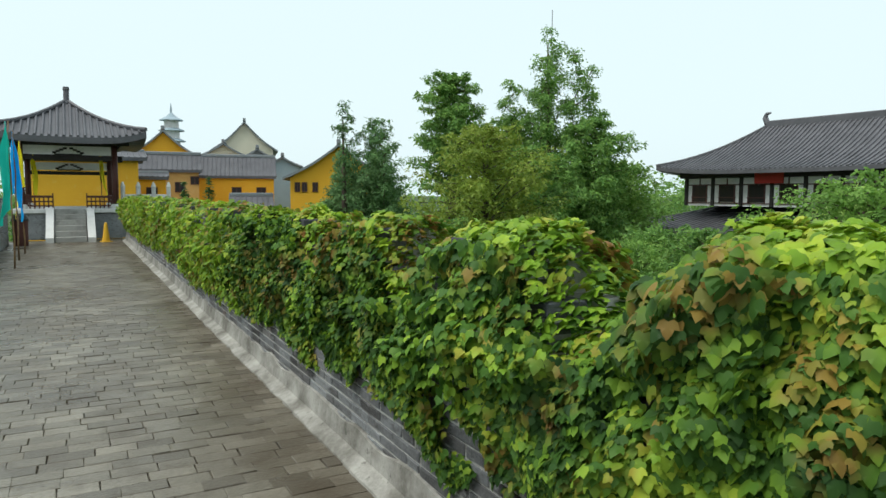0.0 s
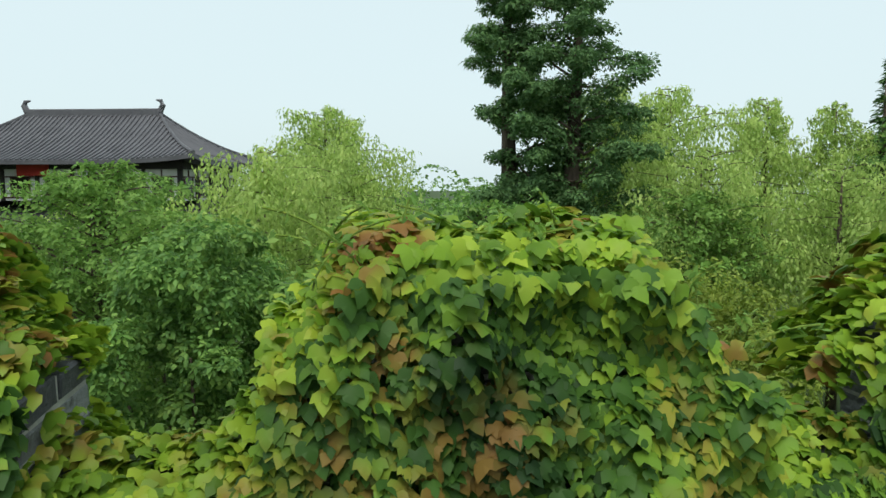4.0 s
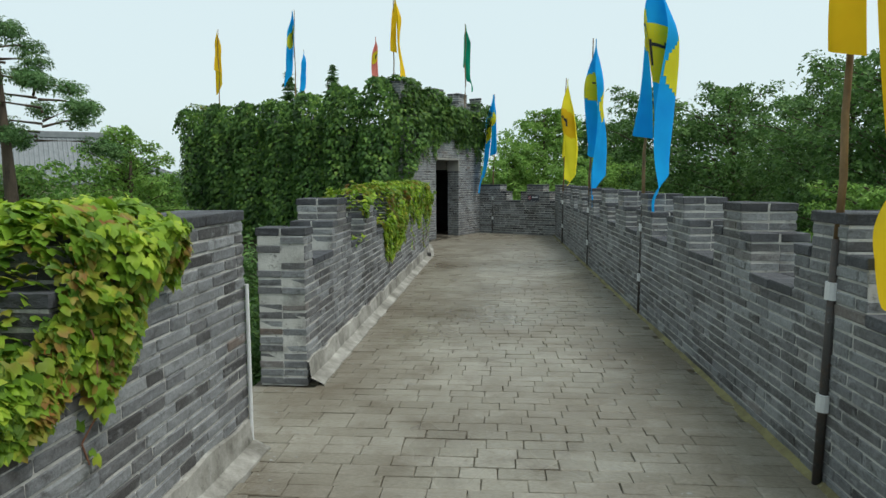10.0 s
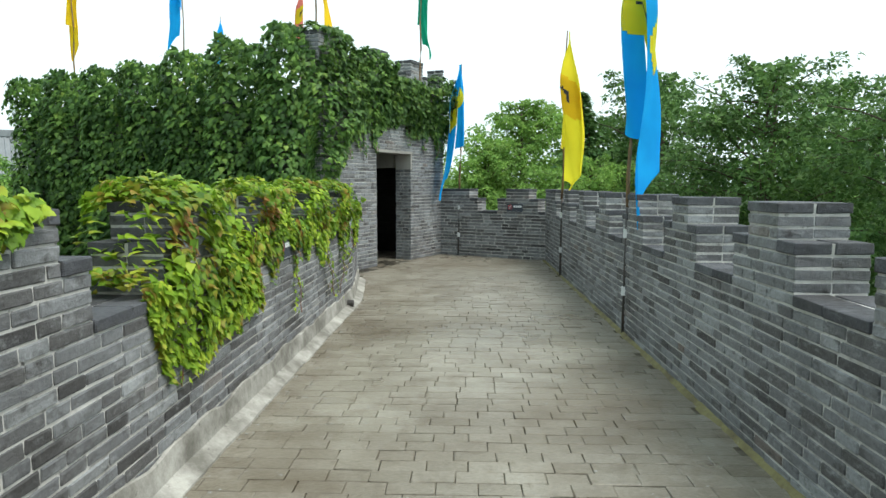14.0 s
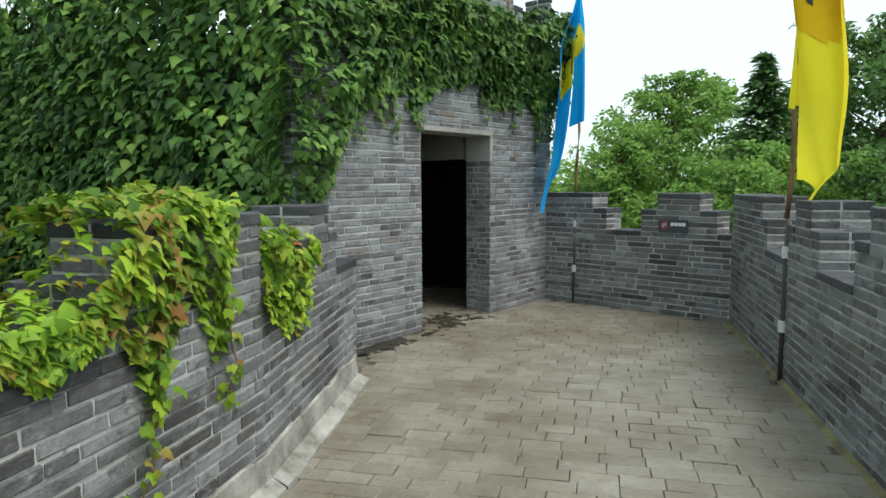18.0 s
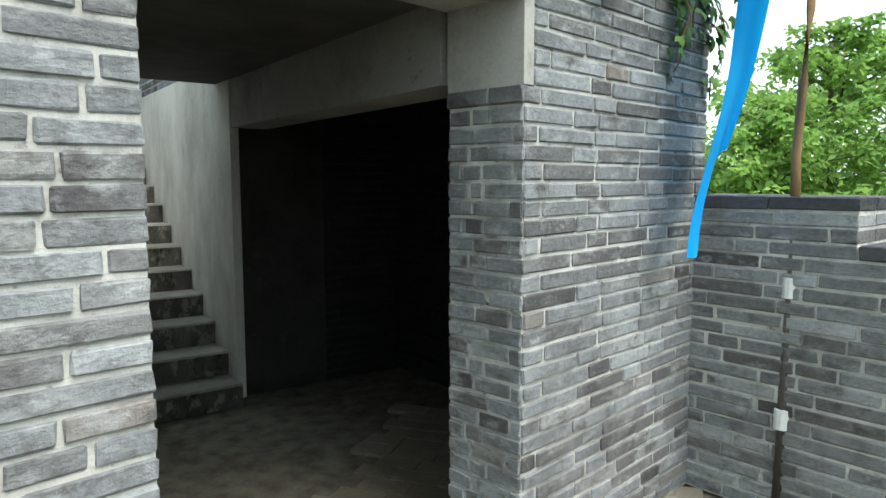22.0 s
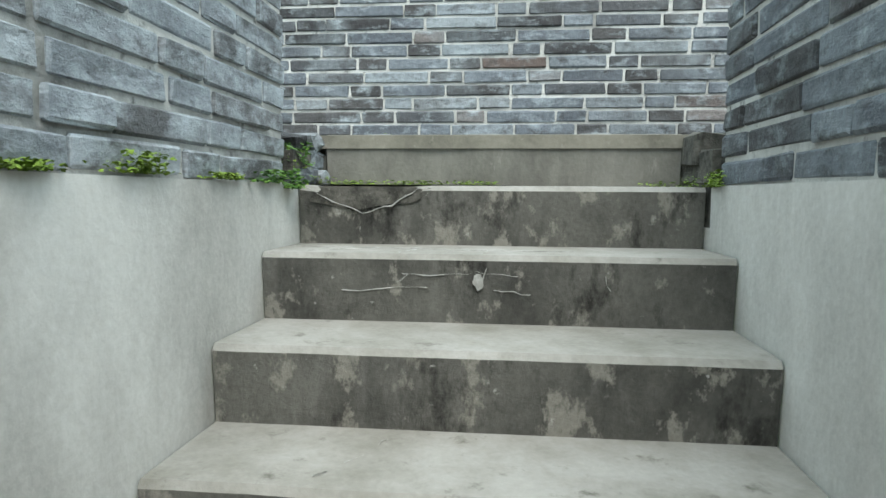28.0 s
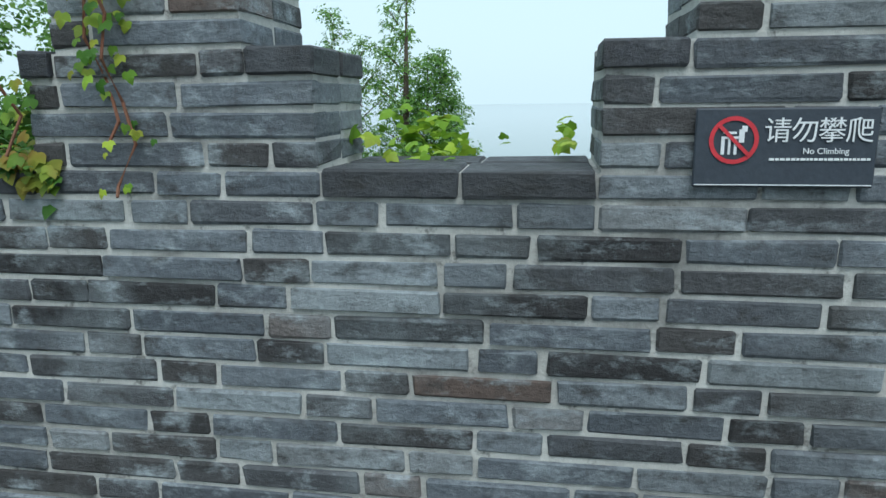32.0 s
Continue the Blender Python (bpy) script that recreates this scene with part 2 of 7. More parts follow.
concrete_m = stained("rough_concrete", (0.34, 0.335, 0.31), (0.18, 0.175, 0.16), (0.13, 0.125, 0.11), 0.44, 0.68, 1.7)
# Render colour carries the side room's shade, near black.
roomshade_m = stained("render_with_room_shade", (0.040, 0.039, 0.036), (0.008, 0.008, 0.007), (0.065, 0.063, 0.057), 0.42, 0.7, 1.6)
ochre_m = stained("ochre_render", (0.80, 0.42, 0.035), (0.74, 0.37, 0.03), (0.76, 0.46, 0.09), 0.35, 0.75, 0.35, None, 0.9, 0.15)
peach_m = stained("peach_render", (0.62, 0.37, 0.13), (0.54, 0.32, 0.11), (0.66, 0.44, 0.2), 0.4, 0.7, 0.5)
cream_m = stained("cream_render", (0.70, 0.64, 0.49), (0.62, 0.57, 0.44), (0.56, 0.53, 0.43), 0.4, 0.7, 0.4)
white_m = stained("white_limewash", (0.78, 0.78, 0.76), (0.66, 0.66, 0.64), (0.55, 0.55, 0.53), 0.45, 0.75, 1.5)
stone_m = stained("pale_carved_stone", (0.62, 0.62, 0.60), (0.50, 0.50, 0.48), (0.36, 0.36, 0.34), 0.45, 0.75, 2.0)
wood_m = stained("dark_red_lacquer_wood", (0.085, 0.030, 0.024), (0.055, 0.022, 0.018), (0.12, 0.05, 0.04), 0.4, 0.7, 3.0, (1, 1, 0.2), 0.55)
darkwood_m = stained("near_black_timber", (0.030, 0.026, 0.024), (0.018, 0.016, 0.015), (0.05, 0.045, 0.04), 0.4, 0.7, 3.0, None, 0.6)
tile_m = stained("grey_clay_tile", (0.108, 0.108, 0.118), (0.078, 0.078, 0.086), (0.145, 0.145, 0.15), 0.42, 0.68, 1.1, None, 0.55)
palertile_m = stained("pale_grey_tile", (0.22, 0.24, 0.25), (0.17, 0.19, 0.20), (0.26, 0.275, 0.28), 0.42, 0.68, 1.1, None, 0.75)
# Distance haze is mixed into these two pale colours.
hazytile_m = stained("haze_tinted_blue_tile", (0.30, 0.38, 0.42), (0.26, 0.33, 0.37), (0.36, 0.42, 0.45), 0.42, 0.68, 0.6, None, 0.8)
hazywall_m = stained("haze_tinted_pinkish_render", (0.62, 0.60, 0.60), (0.54, 0.54, 0.56), (0.66, 0.62, 0.60), 0.42, 0.68, 0.6, None, 0.8)
bark_m = stained("rough_bark", (0.11, 0.085, 0.062), (0.055, 0.043, 0.033), (0.16, 0.14, 0.11), 0.42, 0.62, 6, (1, 1, 0.25), 0.95, 0.9)
dirt_m = stained("mossy_wall_foot_dirt", (0.20, 0.185, 0.085), (0.10, 0.085, 0.05), (0.30, 0.29, 0.20), 0.4, 0.65, 5, None, 0.95, 0.9)
red_m = stained("red_sign_paint", (0.42, 0.035, 0.025), (0.34, 0.03, 0.02), (0.5, 0.08, 0.05), 0.4, 0.8, 4.0, None, 0.5)
bamboo_m = stained("old_bamboo", (0.25, 0.16, 0.075), (0.12, 0.075, 0.04), (0.32, 0.23, 0.12), 0.40, 0.62, 5, (1, 1, 0.4), 0.6)
pipe_m = stained("dark_iron_pipe", (0.055, 0.052, 0.050), (0.10, 0.065, 0.045), (0.20, 0.20, 0.20), 0.5, 0.72, 7, None, 0.55)
clip_m = stained("white_pipe_clip", (0.62, 0.64, 0.64), (0.50, 0.51, 0.51), (0.35, 0.34, 0.32), 0.5, 0.8, 12, None, 0.45)
sand_m = stained("sandy_joint", (0.20, 0.19, 0.155), (0.10, 0.095, 0.075), (0.26, 0.25, 0.21), 0.4, 0.7, 6)
soil_m = stained("shaded_grassy_ground", (0.050, 0.085, 0.025), (0.035, 0.055, 0.020), (0.075, 0.075, 0.040), 0.4, 0.65, 0.6, None, 0.95)
moss_m = stained("bright_moss", (0.17, 0.26, 0.035), (0.085, 0.13, 0.025), (0.28, 0.32, 0.05), 0.4, 0.65, 14, None, 0.95, 0.9)
black_m = stained("black_enamel", (0.020, 0.020, 0.022), (0.03, 0.03, 0.03), (0.05, 0.05, 0.05), 0.5, 0.8, 6, None, 0.45)
panel_m = stained("slate_blue_sign_panel", (0.050, 0.060, 0.075), (0.042, 0.050, 0.064), (0.070, 0.080, 0.095), 0.4, 0.8, 9, None, 0.5)
print_m = stained("white_sign_print", (0.72, 0.74, 0.75), (0.66, 0.68, 0.69), (0.6, 0.6, 0.6), 0.4, 0.8, 12, None, 0.5)
ring_m = stained("red_sign_print", (0.55, 0.045, 0.06), (0.50, 0.04, 0.05), (0.58, 0.07, 0.08), 0.4, 0.8, 12, None, 0.5)
yellowplastic_m = stained("yellow_plastic", (0.72, 0.42, 0.03), (0.60, 0.34, 0.03), (0.45, 0.26, 0.04), 0.45, 0.8, 6, None, 0.4)
glassdark_m = stained("dark_window_glass", (0.030, 0.028, 0.028), (0.05, 0.035, 0.03), (0.09, 0.06, 0.05), 0.45, 0.75, 1.2, None, 0.15)


# Smooth gloss that mirrors the sky to imitate distant haze.
g = Graph("glossy_haze_sheet")
g.bump(g.noise(0.8, 3), 0.05, 0.05)
hazesheet_m = g.done((0.10, 0.13, 0.12), 0.06, spec=0.8)


def cloth(name, a, b):
    g = Graph(name)
    c = g.mix(a, b, g.span(g.noise(3.5, 3), 0.35, 0.7))
    weave = g.noise(220, 2)
    g.bump(weave, 0.25, 0.002)
    m = g.done(c, 0.8, spec=0.15)
    tr = g.n.new("ShaderNodeBsdfTranslucent")
    tr.inputs["Color"].default_value = colour(a)
    ms = g.n.new("ShaderNodeMixShader")
    ms.inputs[0].default_value = 0.35
    g.l.new(g.bsdf.outputs[0], ms.inputs[1])
    g.l.new(tr.outputs[0], ms.inputs[2])
    g.l.new(ms.outputs[0], g.out.inputs["Surface"])
    return m


blue_m = cloth("blue_flag_cloth", (0.010, 0.40, 0.86), (0.008, 0.31, 0.76))
yellow_m = cloth("yellow_flag_cloth", (0.86, 0.60, 0.02), (0.78, 0.50, 0.015))
lemon_m = cloth("lemon_flag_cloth", (0.88, 0.78, 0.04), (0.80, 0.68, 0.03))
green_m = cloth("green_flag_cloth", (0.01, 0.36, 0.22), (0.01, 0.28, 0.17))
turquoise_m = cloth("turquoise_flag_cloth", (0.02, 0.52, 0.42), (0.015, 0.42, 0.33))
coral_m = cloth("coral_flag_cloth", (0.78, 0.25, 0.20), (0.70, 0.20, 0.16))


def leaf_material(name, tones, through=0.35, rough=0.5, blush=0.0):
    """Leaves: the tone follows the single leaf and, more, the part of the plant; blush: how much turns red in patches."""
    g = Graph(name)
    rnd = g.random()
    patch = g.span(g.noise(2.6, 3), 0.30, 0.70)
    add = g.n.new("ShaderNodeMix")
    add.data_type = "FLOAT"
    add.inputs["Factor"].default_value = 0.42
    g.l.new(rnd, add.inputs["A"])
    g.l.new(patch, add.inputs["B"])
    c = g.ramp(add.outputs["Result"], tones)
    # Broad noise in the colour imitates lit clumps and shaded gaps between them.
    c = g.mix(c, g.ramp(g.noise(0.8, 3), [(0.3, (0.26, 0.26, 0.26)), (0.7, (0.68, 0.68, 0.68))]), 0.5, "OVERLAY")
    if blush:
        spot = g.n.new("ShaderNodeMath")
        spot.operation = "MULTIPLY"
        g.l.new(g.span(g.noise(3.3, 3), 0.47, 0.62), spot.inputs[0])
        g.l.new(g.span(rnd, 0.35, 0.75), spot.inputs[1])
        amount = g.n.new("ShaderNodeMath")
        amount.operation = "MULTIPLY"
        amount.inputs[1].default_value = blush
        g.l.new(spot.outputs[0], amount.inputs[0])
        c = g.mix(c, g.ramp(rnd, [(0.4, (0.20, 0.055, 0.030)), (0.8, (0.26, 0.10, 0.038))]), amount.outputs[0])
    m = g.done(c, rough, spec=0.2)
    tr = g.n.new("ShaderNodeBsdfTranslucent")
    g.l.new(c, tr.inputs["Color"])
    ms = g.n.new("ShaderNodeMixShader")
    ms.inputs[0].default_value = through
    g.l.new(g.bsdf.outputs[0], ms.inputs[1])
    g.l.new(tr.outputs[0], ms.inputs[2])
    g.l.new(ms.outputs[0], g.out.inputs["Surface"])
    return m


ivy_m = leaf_material("creeper_leaf", [(0.08, (0.018, 0.052, 0.013)), (0.44, (0.062, 0.150, 0.023)), (0.70, (0.190, 0.340, 0.031)), (1.0, (0.44, 0.52, 0.05))], 0.30, 0.52, 0.72)
ivylime_m = leaf_material("young_creeper_leaf", [(0.10, (0.050, 0.125, 0.016)), (0.5, (0.22, 0.38, 0.030)), (0.9, (0.48, 0.60, 0.06))], 0.36, 0.42, 0.9)
ivydark_m = leaf_material("old_creeper_leaf", [(0.10, (0.024, 0.064, 0.018)), (0.5, (0.080, 0.172, 0.040)), (0.8, (0.165, 0.300, 0.058)), (1.0, (0.29, 0.41, 0.08))], 0.26, 0.48)
twig_m = stained("reddish_creeper_stem", (0.24, 0.10, 0.06), (0.15, 0.08, 0.05), (0.26, 0.16, 0.09), 0.4, 0.7, 9, None, 0.8)
broad_m = leaf_material("broadleaf_foliage", [(0.0, (0.070, 0.165, 0.044)), (0.5, (0.155, 0.305, 0.068)), (1.0, (0.300, 0.470, 0.100))], 0.4)
lightbroad_m = leaf_material("light_broadleaf_foliage", [(0.0, (0.095, 0.205, 0.046)), (0.5, (0.185, 0.340, 0.070)), (1.0, (0.310, 0.480, 0.105))], 0.45)
darkbroad_m = leaf_material("dark_broadleaf_foliage", [(0.0, (0.036, 0.086, 0.026)), (0.5, (0.086, 0.180, 0.047)), (1.0, (0.185, 0.320, 0.082))], 0.38)
willow_m = leaf_material("willow_foliage", [(0.0, (0.29, 0.43, 0.115)), (0.5, (0.43, 0.58, 0.155)), (1.0, (0.56, 0.68, 0.21))], 0.48)
pine_m = leaf_material("pine_needles", [(0.0, (0.055, 0.130, 0.050)), (0.5, (0.110, 0.220, 0.075)), (1.0, (0.190, 0.320, 0.105))], 0.32, 0.6)
olive_m = leaf_material("olive_foliage", [(0.0, (0.115, 0.190, 0.030)), (0.6, (0.250, 0.340, 0.050)), (1.0, (0.40, 0.45, 0.09))], 0.42)


# ---- mesh helpers ----
def turn(yaw):
    """Unit vector that a yaw of so many degrees looks along."""
    return Vector((-math.sin(radians(yaw)), math.cos(radians(yaw)), 0.0))


def mesh_of(name, verts, faces, material):
    me = bpy.data.meshes.new(name)
    me.from_pydata([tuple(v) for v in verts], [], [tuple(f) for f in faces])
    me.materials.append(material)
    me.update()
    return me


def part(name, bm, material, parent=None, label="", smooth=False):
    """Links a bmesh as one mesh object under a thing or a part."""
    me = bpy.data.meshes.new(name)
    bm.to_mesh(me)
    bm.free()
    me.materials.append(material)
    if smooth:
        me.polygons.foreach_set("use_smooth", [True] * len(me.polygons))
    ob = new(name, me)
    if parent is not None:
        ob.parent = parent
    return tagged(ob, label) if label else ob


def thing(name, m, label, category, group="", kind=""):
    ob = new(name)
    ob.matrix_world = m
    return tagged(ob, label, category, group, kind)


def add_box(bm, x0, x1, y0, y1, z0, z1, bevel=0.0, m=None):
    b = bmesh.new()
    vs = [b.verts.new((x, y, z)) for x in (x0, x1) for y in (y0, y1) for z in (z0, z1)]
    for f in ((0, 1, 3, 2), (4, 6, 7, 5), (0, 4, 5, 1), (2, 3, 7, 6), (0, 2, 6, 4), (1, 5, 7, 3)):
        b.faces.new([vs[i] for i in f])
    if bevel:
        bmesh.ops.bevel(b, geom=b.edges[:], offset=bevel, segments=1, affect="EDGES")
    merge(bm, b, m)


def merge(bm, other, m=None):
    if m is not None:
        bmesh.ops.transform(other, matrix=m, verts=other.verts)
    index = {v: bm.verts.new(v.co) for v in other.verts}
    for f in other.faces:
        bm.faces.new([index[v] for v in f.verts])
    other.free()


def box(x0, x1, y0, y1, z0, z1, bevel=0.0, m=None):
    bm = bmesh.new()
    add_box(bm, x0, x1, y0, y1, z0, z1, bevel, m)
    return bm


def add_tube(bm, points, radii, sides=8, cap=True):
    """A tapered tube along points."""
    rings = []
    for i, p in enumerate(points):
        p = Vector(p)
        a, b = Vector(points[max(0, i - 1)]), Vector(points[min(len(points) - 1, i + 1)])
        d = (b - a).normalized()
        u = d.orthogonal().normalized()
        v = d.cross(u)
        r = radii[i]
        rings.append([bm.verts.new(p + r * (math.cos(k * math.tau / sides) * u + math.sin(k * math.tau / sides) * v)) for k in range(sides)])
    for i in range(len(rings) - 1):
        A, B = rings[i], rings[i + 1]
        # pick the shift that twists the wall least
        s = min(range(sides), key=lambda k: (A[0].co - B[k].co).length)
        for k in range(sides):
            bm.faces.new((A[k], A[(k + 1) % sides], B[(k + 1 + s) % sides], B[(k + s) % sides]))
    if cap:
        bm.faces.new(rings[0][::-1])
        bm.faces.new(rings[-1])


def tube(points, radii, sides=8):
    bm = bmesh.new()
    add_tube(bm, points, radii, sides)
    return bm


# chamfered unit block: signs and which axis stays full
_corner, _blockverts, _blockfaces = {}, [], []
for sx in (-1, 1):
    for sy in (-1, 1):
        for sz in (-1, 1):
            for a in range(3):
                _corner[sx, sy, sz, a] = len(_blockverts)
                _blockverts.append((sx, sy, sz, a))
for a in range(3):
    o = [k for k in range(3) if k != a]
    for s in (-1, 1):
        ring = []
        for p, q in ((-1, -1), (1, -1), (1, 1), (-1, 1)):
            c = [0, 0, 0]
            c[a], c[o[0]], c[o[1]] = s, p, q
            ring.append(_corner[(*c, a)])
        _blockfaces.append(ring)
    for p in (-1, 1):
        for q in (-1, 1):
            ends = []
            for s in (-1, 1):
                c = [0, 0, 0]
                c[a], c[o[0]], c[o[1]] = s, p, q
                ends.append((_corner[(*c, o[0])], _corner[(*c, o[1])]))
            _blockfaces.append([ends[0][0], ends[0][1], ends[1][1], ends[1][0]])
for sx in (-1, 1):
    for sy in (-1, 1):
        for sz in (-1, 1):
            _blockfaces.append([_corner[sx, sy, sz, a] for a in range(3)])
_S = np.array([v[:3] for v in _blockverts], float)
_A = np.array([[1.0 if v[3] == k else 0.0 for k in range(3)] for v in _blockverts])


def block_verts(half, chamfer, rough, rng):
    """Corners of one worn block about the origin."""
    v = _S * (np.array(half) - chamfer * (1 - _A))
    return v + rng.uniform(-rough, rough, v.shape)


_bm = mesh_of("probe", block_verts((1, 1, 1), 0.1, 0, np.random.RandomState(0)), _blockfaces, mortar_m)
_bb = bmesh.new()
_bb.from_mesh(_bm)
bmesh.ops.recalc_face_normals(_bb, faces=_bb.faces)
_blockfaces = [[v.index for v in f.verts] for f in _bb.faces]
_bb.free()
bpy.data.meshes.remove(_bm)

_block_cache = {}


def lay(blocks, parent, material, name="brick", chosen=None, chamfer=0.005, rough=0.0028, seed=1, stuff="brickwork", stuff_label=""):
    """Lays blocks (x, y, z, half length, half depth, half height, yaw in degrees). Those chosen become parts of their own
    on shared meshes, at most 300; the rest is one joined mesh."""
    rng = np.random.RandomState(seed)
    verts, faces, count, base = [], [], 0, 0
    pf = np.array([f for f in _blockfaces if len(f) == 4])
    tf = np.array([f for f in _blockfaces if len(f) == 3])
    for b in blocks:
        x, y, z, hx, hy, hz, yaw = b
        if chosen and count < 300 and chosen(x, y, z):
            key = (name, material.name, round(hx, 2), round(hy, 2), round(hz, 3), rng.randint(4))
            if key not in _block_cache:
                _block_cache[key] = mesh_of(name, block_verts((hx, hy, hz), chamfer, rough, rng), _blockfaces, material)
            ob = new(name, _block_cache[key])
            ob.parent = parent
            ob.matrix_world = pose(x, y, z, 0, 0, yaw)
            count += 1
            continue
        v = block_verts((hx, hy, hz), chamfer, rough, rng)
        c, s = math.cos(radians(yaw)), math.sin(radians(yaw))
        verts.append(np.stack([x + c * v[:, 0] - s * v[:, 1], y + s * v[:, 0] + c * v[:, 1], z + v[:, 2]], 1))
        faces.append(base)
        base += 24
    if verts:
        allf = []
        for o in faces:
            allf += (pf + o).tolist() + (tf + o).tolist()
        ob = new(stuff, mesh_of(stuff, np.concatenate(verts), allf, material))
        ob.parent = parent
        tagged(ob, stuff_label, kind="stuff")


COURSE = 0.065


def merlon_cut(crenels, low, step, height, shelf):
    """Which stretches of a wall stand at a height: crenels are (start, end), with a shelf either side under the upper block."""
    def at(z, length):
        if z < low:
            return [(0.0, length)]
        grow = 0.0 if z < step else shelf
        if z > height:
            return []
        spans, s = [], 0.0
        for a, b in crenels:
            spans.append((s, a - grow))
            s = b + grow
        spans.append((s, length))
        return [(a, b) for a, b in spans if b - a > 0.09]
    return at


def brick_wall(name, start, yaw, length, thick, side, base, courses, cut, chosen, label, seed=1, category="wall", jitter=0.0018, back=True, stretch=0.33, material=None, core_mat=None, cap_mat=None):
    """A wall of coursed bricks in Flemish bond. It runs from start along yaw; its body lies on its left (side 1) or right (-1)."""
    rng = np.random.RandomState(seed)
    d = turn(yaw)
    n = Vector((-d.y, d.x, 0)) * side
    bricks, caps, core = [], [], bmesh.new()
    turnz = math.degrees(math.atan2(d.y, d.x))
    frame_m = Matrix.Translation((start[0], start[1], 0)) @ pose(0, 0, 0, 0, 0, turnz)
    header, row = stretch / 2, thick / 2
    y0, y1 = (0.0085, thick - 0.0085) if side > 0 else (-thick + 0.0085, -0.0085)
    run_spans, run_z = None, base

    def fill(spans, za, zb):
        for a, b in spans:
            add_box(core, a + 0.0085, b - 0.0085, y0, y1, za, zb, 0, frame_m)

    for k in range(courses):
        z0 = base + k * COURSE
        spans = cut(z0 - base + COURSE / 2, length) if cut else [(0.0, length)]
        above = [] if k == courses - 1 else (cut(z0 - base + COURSE * 1.5, length) if cut else spans)
        if spans != run_spans:
            if run_spans:
                fill(run_spans, run_z, z0 - 0.006)
            run_spans, run_z = spans, z0 - 0.006
        for a, b in spans:
            # pieces of this course that lie bare on top, and pieces that carry more wall
            pieces, s = [], a
            for u, v in above:
                u, v = max(u, a), min(v, b)
                if v - u < 0.05:
                    continue
                if u - s > 0.05:
                    pieces.append((s, u, True))
                    s = u
                pieces.append((s, v, False))
                s = v
            if b - s > 0.05 or not pieces:
                pieces.append((s, b, True))
            else:
                pieces[-1] = (pieces[-1][0], b, pieces[-1][2])
            for pa, pb, bare in pieces:
                for r in range(2 if back else 1):
                    long = (k + r) % 2 == 0 or bare
                    s = pa if long else pa - 0.25 * header - rng.uniform(0, 0.2) * header
                    while s < pb - 0.02:
                        e = s + (stretch if long else header) * (1 + rng.uniform(-0.12, 0.12))
                        if pb - e < 0.07:
                            e = pb
                        p, q = max(s, pa), min(e, pb)
                        s, long = e, (not long) or bare or rng.rand() < 0.25
                        if q - p < 0.03:
                            continue
                        mid, hl = (p + q) / 2, (q - p) / 2 - 0.0056
                        out = 0.007 if bare else rng.uniform(-jitter, jitter)
                        c = Vector((start[0], start[1], 0)) + d * mid + n * (row * (r + 0.5) - (out if r == 0 else -out))
                        item = (c.x, c.y, z0 + COURSE / 2 + (0.003 if bare else rng.uniform(-0.0015, 0.0015)), hl + (0.004 if bare else 0), row / 2 - 0.0008, COURSE / 2 - (0.0060 if not bare else 0.0035) + rng.uniform(-0.001, 0.001), turnz + rng.uniform(-0.16, 0.16))
                        (caps if bare else bricks).append(item)
    if run_spans:
        fill(run_spans, run_z, base + courses * COURSE - 0.006)
    wall = tagged(part(name, core, core_mat or (roomshade_m if material else mortar_m)), label, category, kind="structure")
    lay(bricks, wall, material or brick_m, chosen=chosen, seed=seed, stuff_label="coursed grey bricks with pale mortar joints")
    lay(caps, wall, cap_mat or cap_m, name="cap_brick", chosen=chosen, seed=seed + 5, stuff="cap_brickwork", stuff_label="dark capping bricks")
    return wall


def smooth(x):
    x = min(1.0, max(0.0, x))
    return x * x * (3 - 2 * x)


# ---- leaves ----
# lobed creeper leaf: outline in its own plane, with a fold along the midrib
LOBED = [(0.0, 0.0, 0.0), (0.24, -0.15, -0.05), (0.48, -0.02, -0.10), (0.60, 0.40, -0.16), (0.36, 0.42, -0.03), (0.24, 0.70, -0.06), (0.0, 1.0, -0.18),
         (-0.24, 0.70, -0.06), (-0.36, 0.42, -0.03), (-0.60, 0.40, -0.16), (-0.48, -0.02, -0.10), (-0.24, -0.15, -0.05), (0.0, 0.34, 0.05)]
LOBED_F = [(12, k, k + 1) for k in range(0, 11)] + [(12, 11, 0)]
SIMPLE = [(0.0, 0.0, 0.0), (0.24, 0.42, 0.04), (0.0, 1.0, -0.10), (-0.24, 0.42, 0.04)]
SIMPLE_F = [(0, 1, 2), (0, 2, 3)]
# the same leaf with fewer corners, for coats seen from further off
PLAIN = [(0.0, 0.0, 0.0), (0.50, 0.12, -0.10), (0.30, 0.45, -0.03), (0.0, 1.0, -0.14), (-0.30, 0.45, -0.03), (-0.50, 0.12, -0.10), (0.0, 0.36, 0.05)]
PLAIN_F = [(6, 0, 1), (6, 1, 2), (6, 2, 3), (6, 3, 4), (6, 4, 5), (6, 5, 0)]
# a spray of three small leaves
SPRAY = [(0.0, 0.35, 0.0), (0.17, 0.60, 0.06), (0.03, 1.0, -0.08), (-0.15, 0.62, 0.02), (0.05, 0.30, 0.02), (0.30, 0.22, 0.14), (0.58, 0.42, 0.02), (0.34, 0.48, 0.0), (-0.04, 0.25, -0.05), (-0.33, 0.14, -0.16), (-0.56, 0.34, 0.04), (-0.30, 0.42, 0.12)]
SPRAY_F = [(0, 1, 2), (0, 2, 3), (4, 5, 6), (4, 6, 7), (8, 9, 10), (8, 10, 11)]


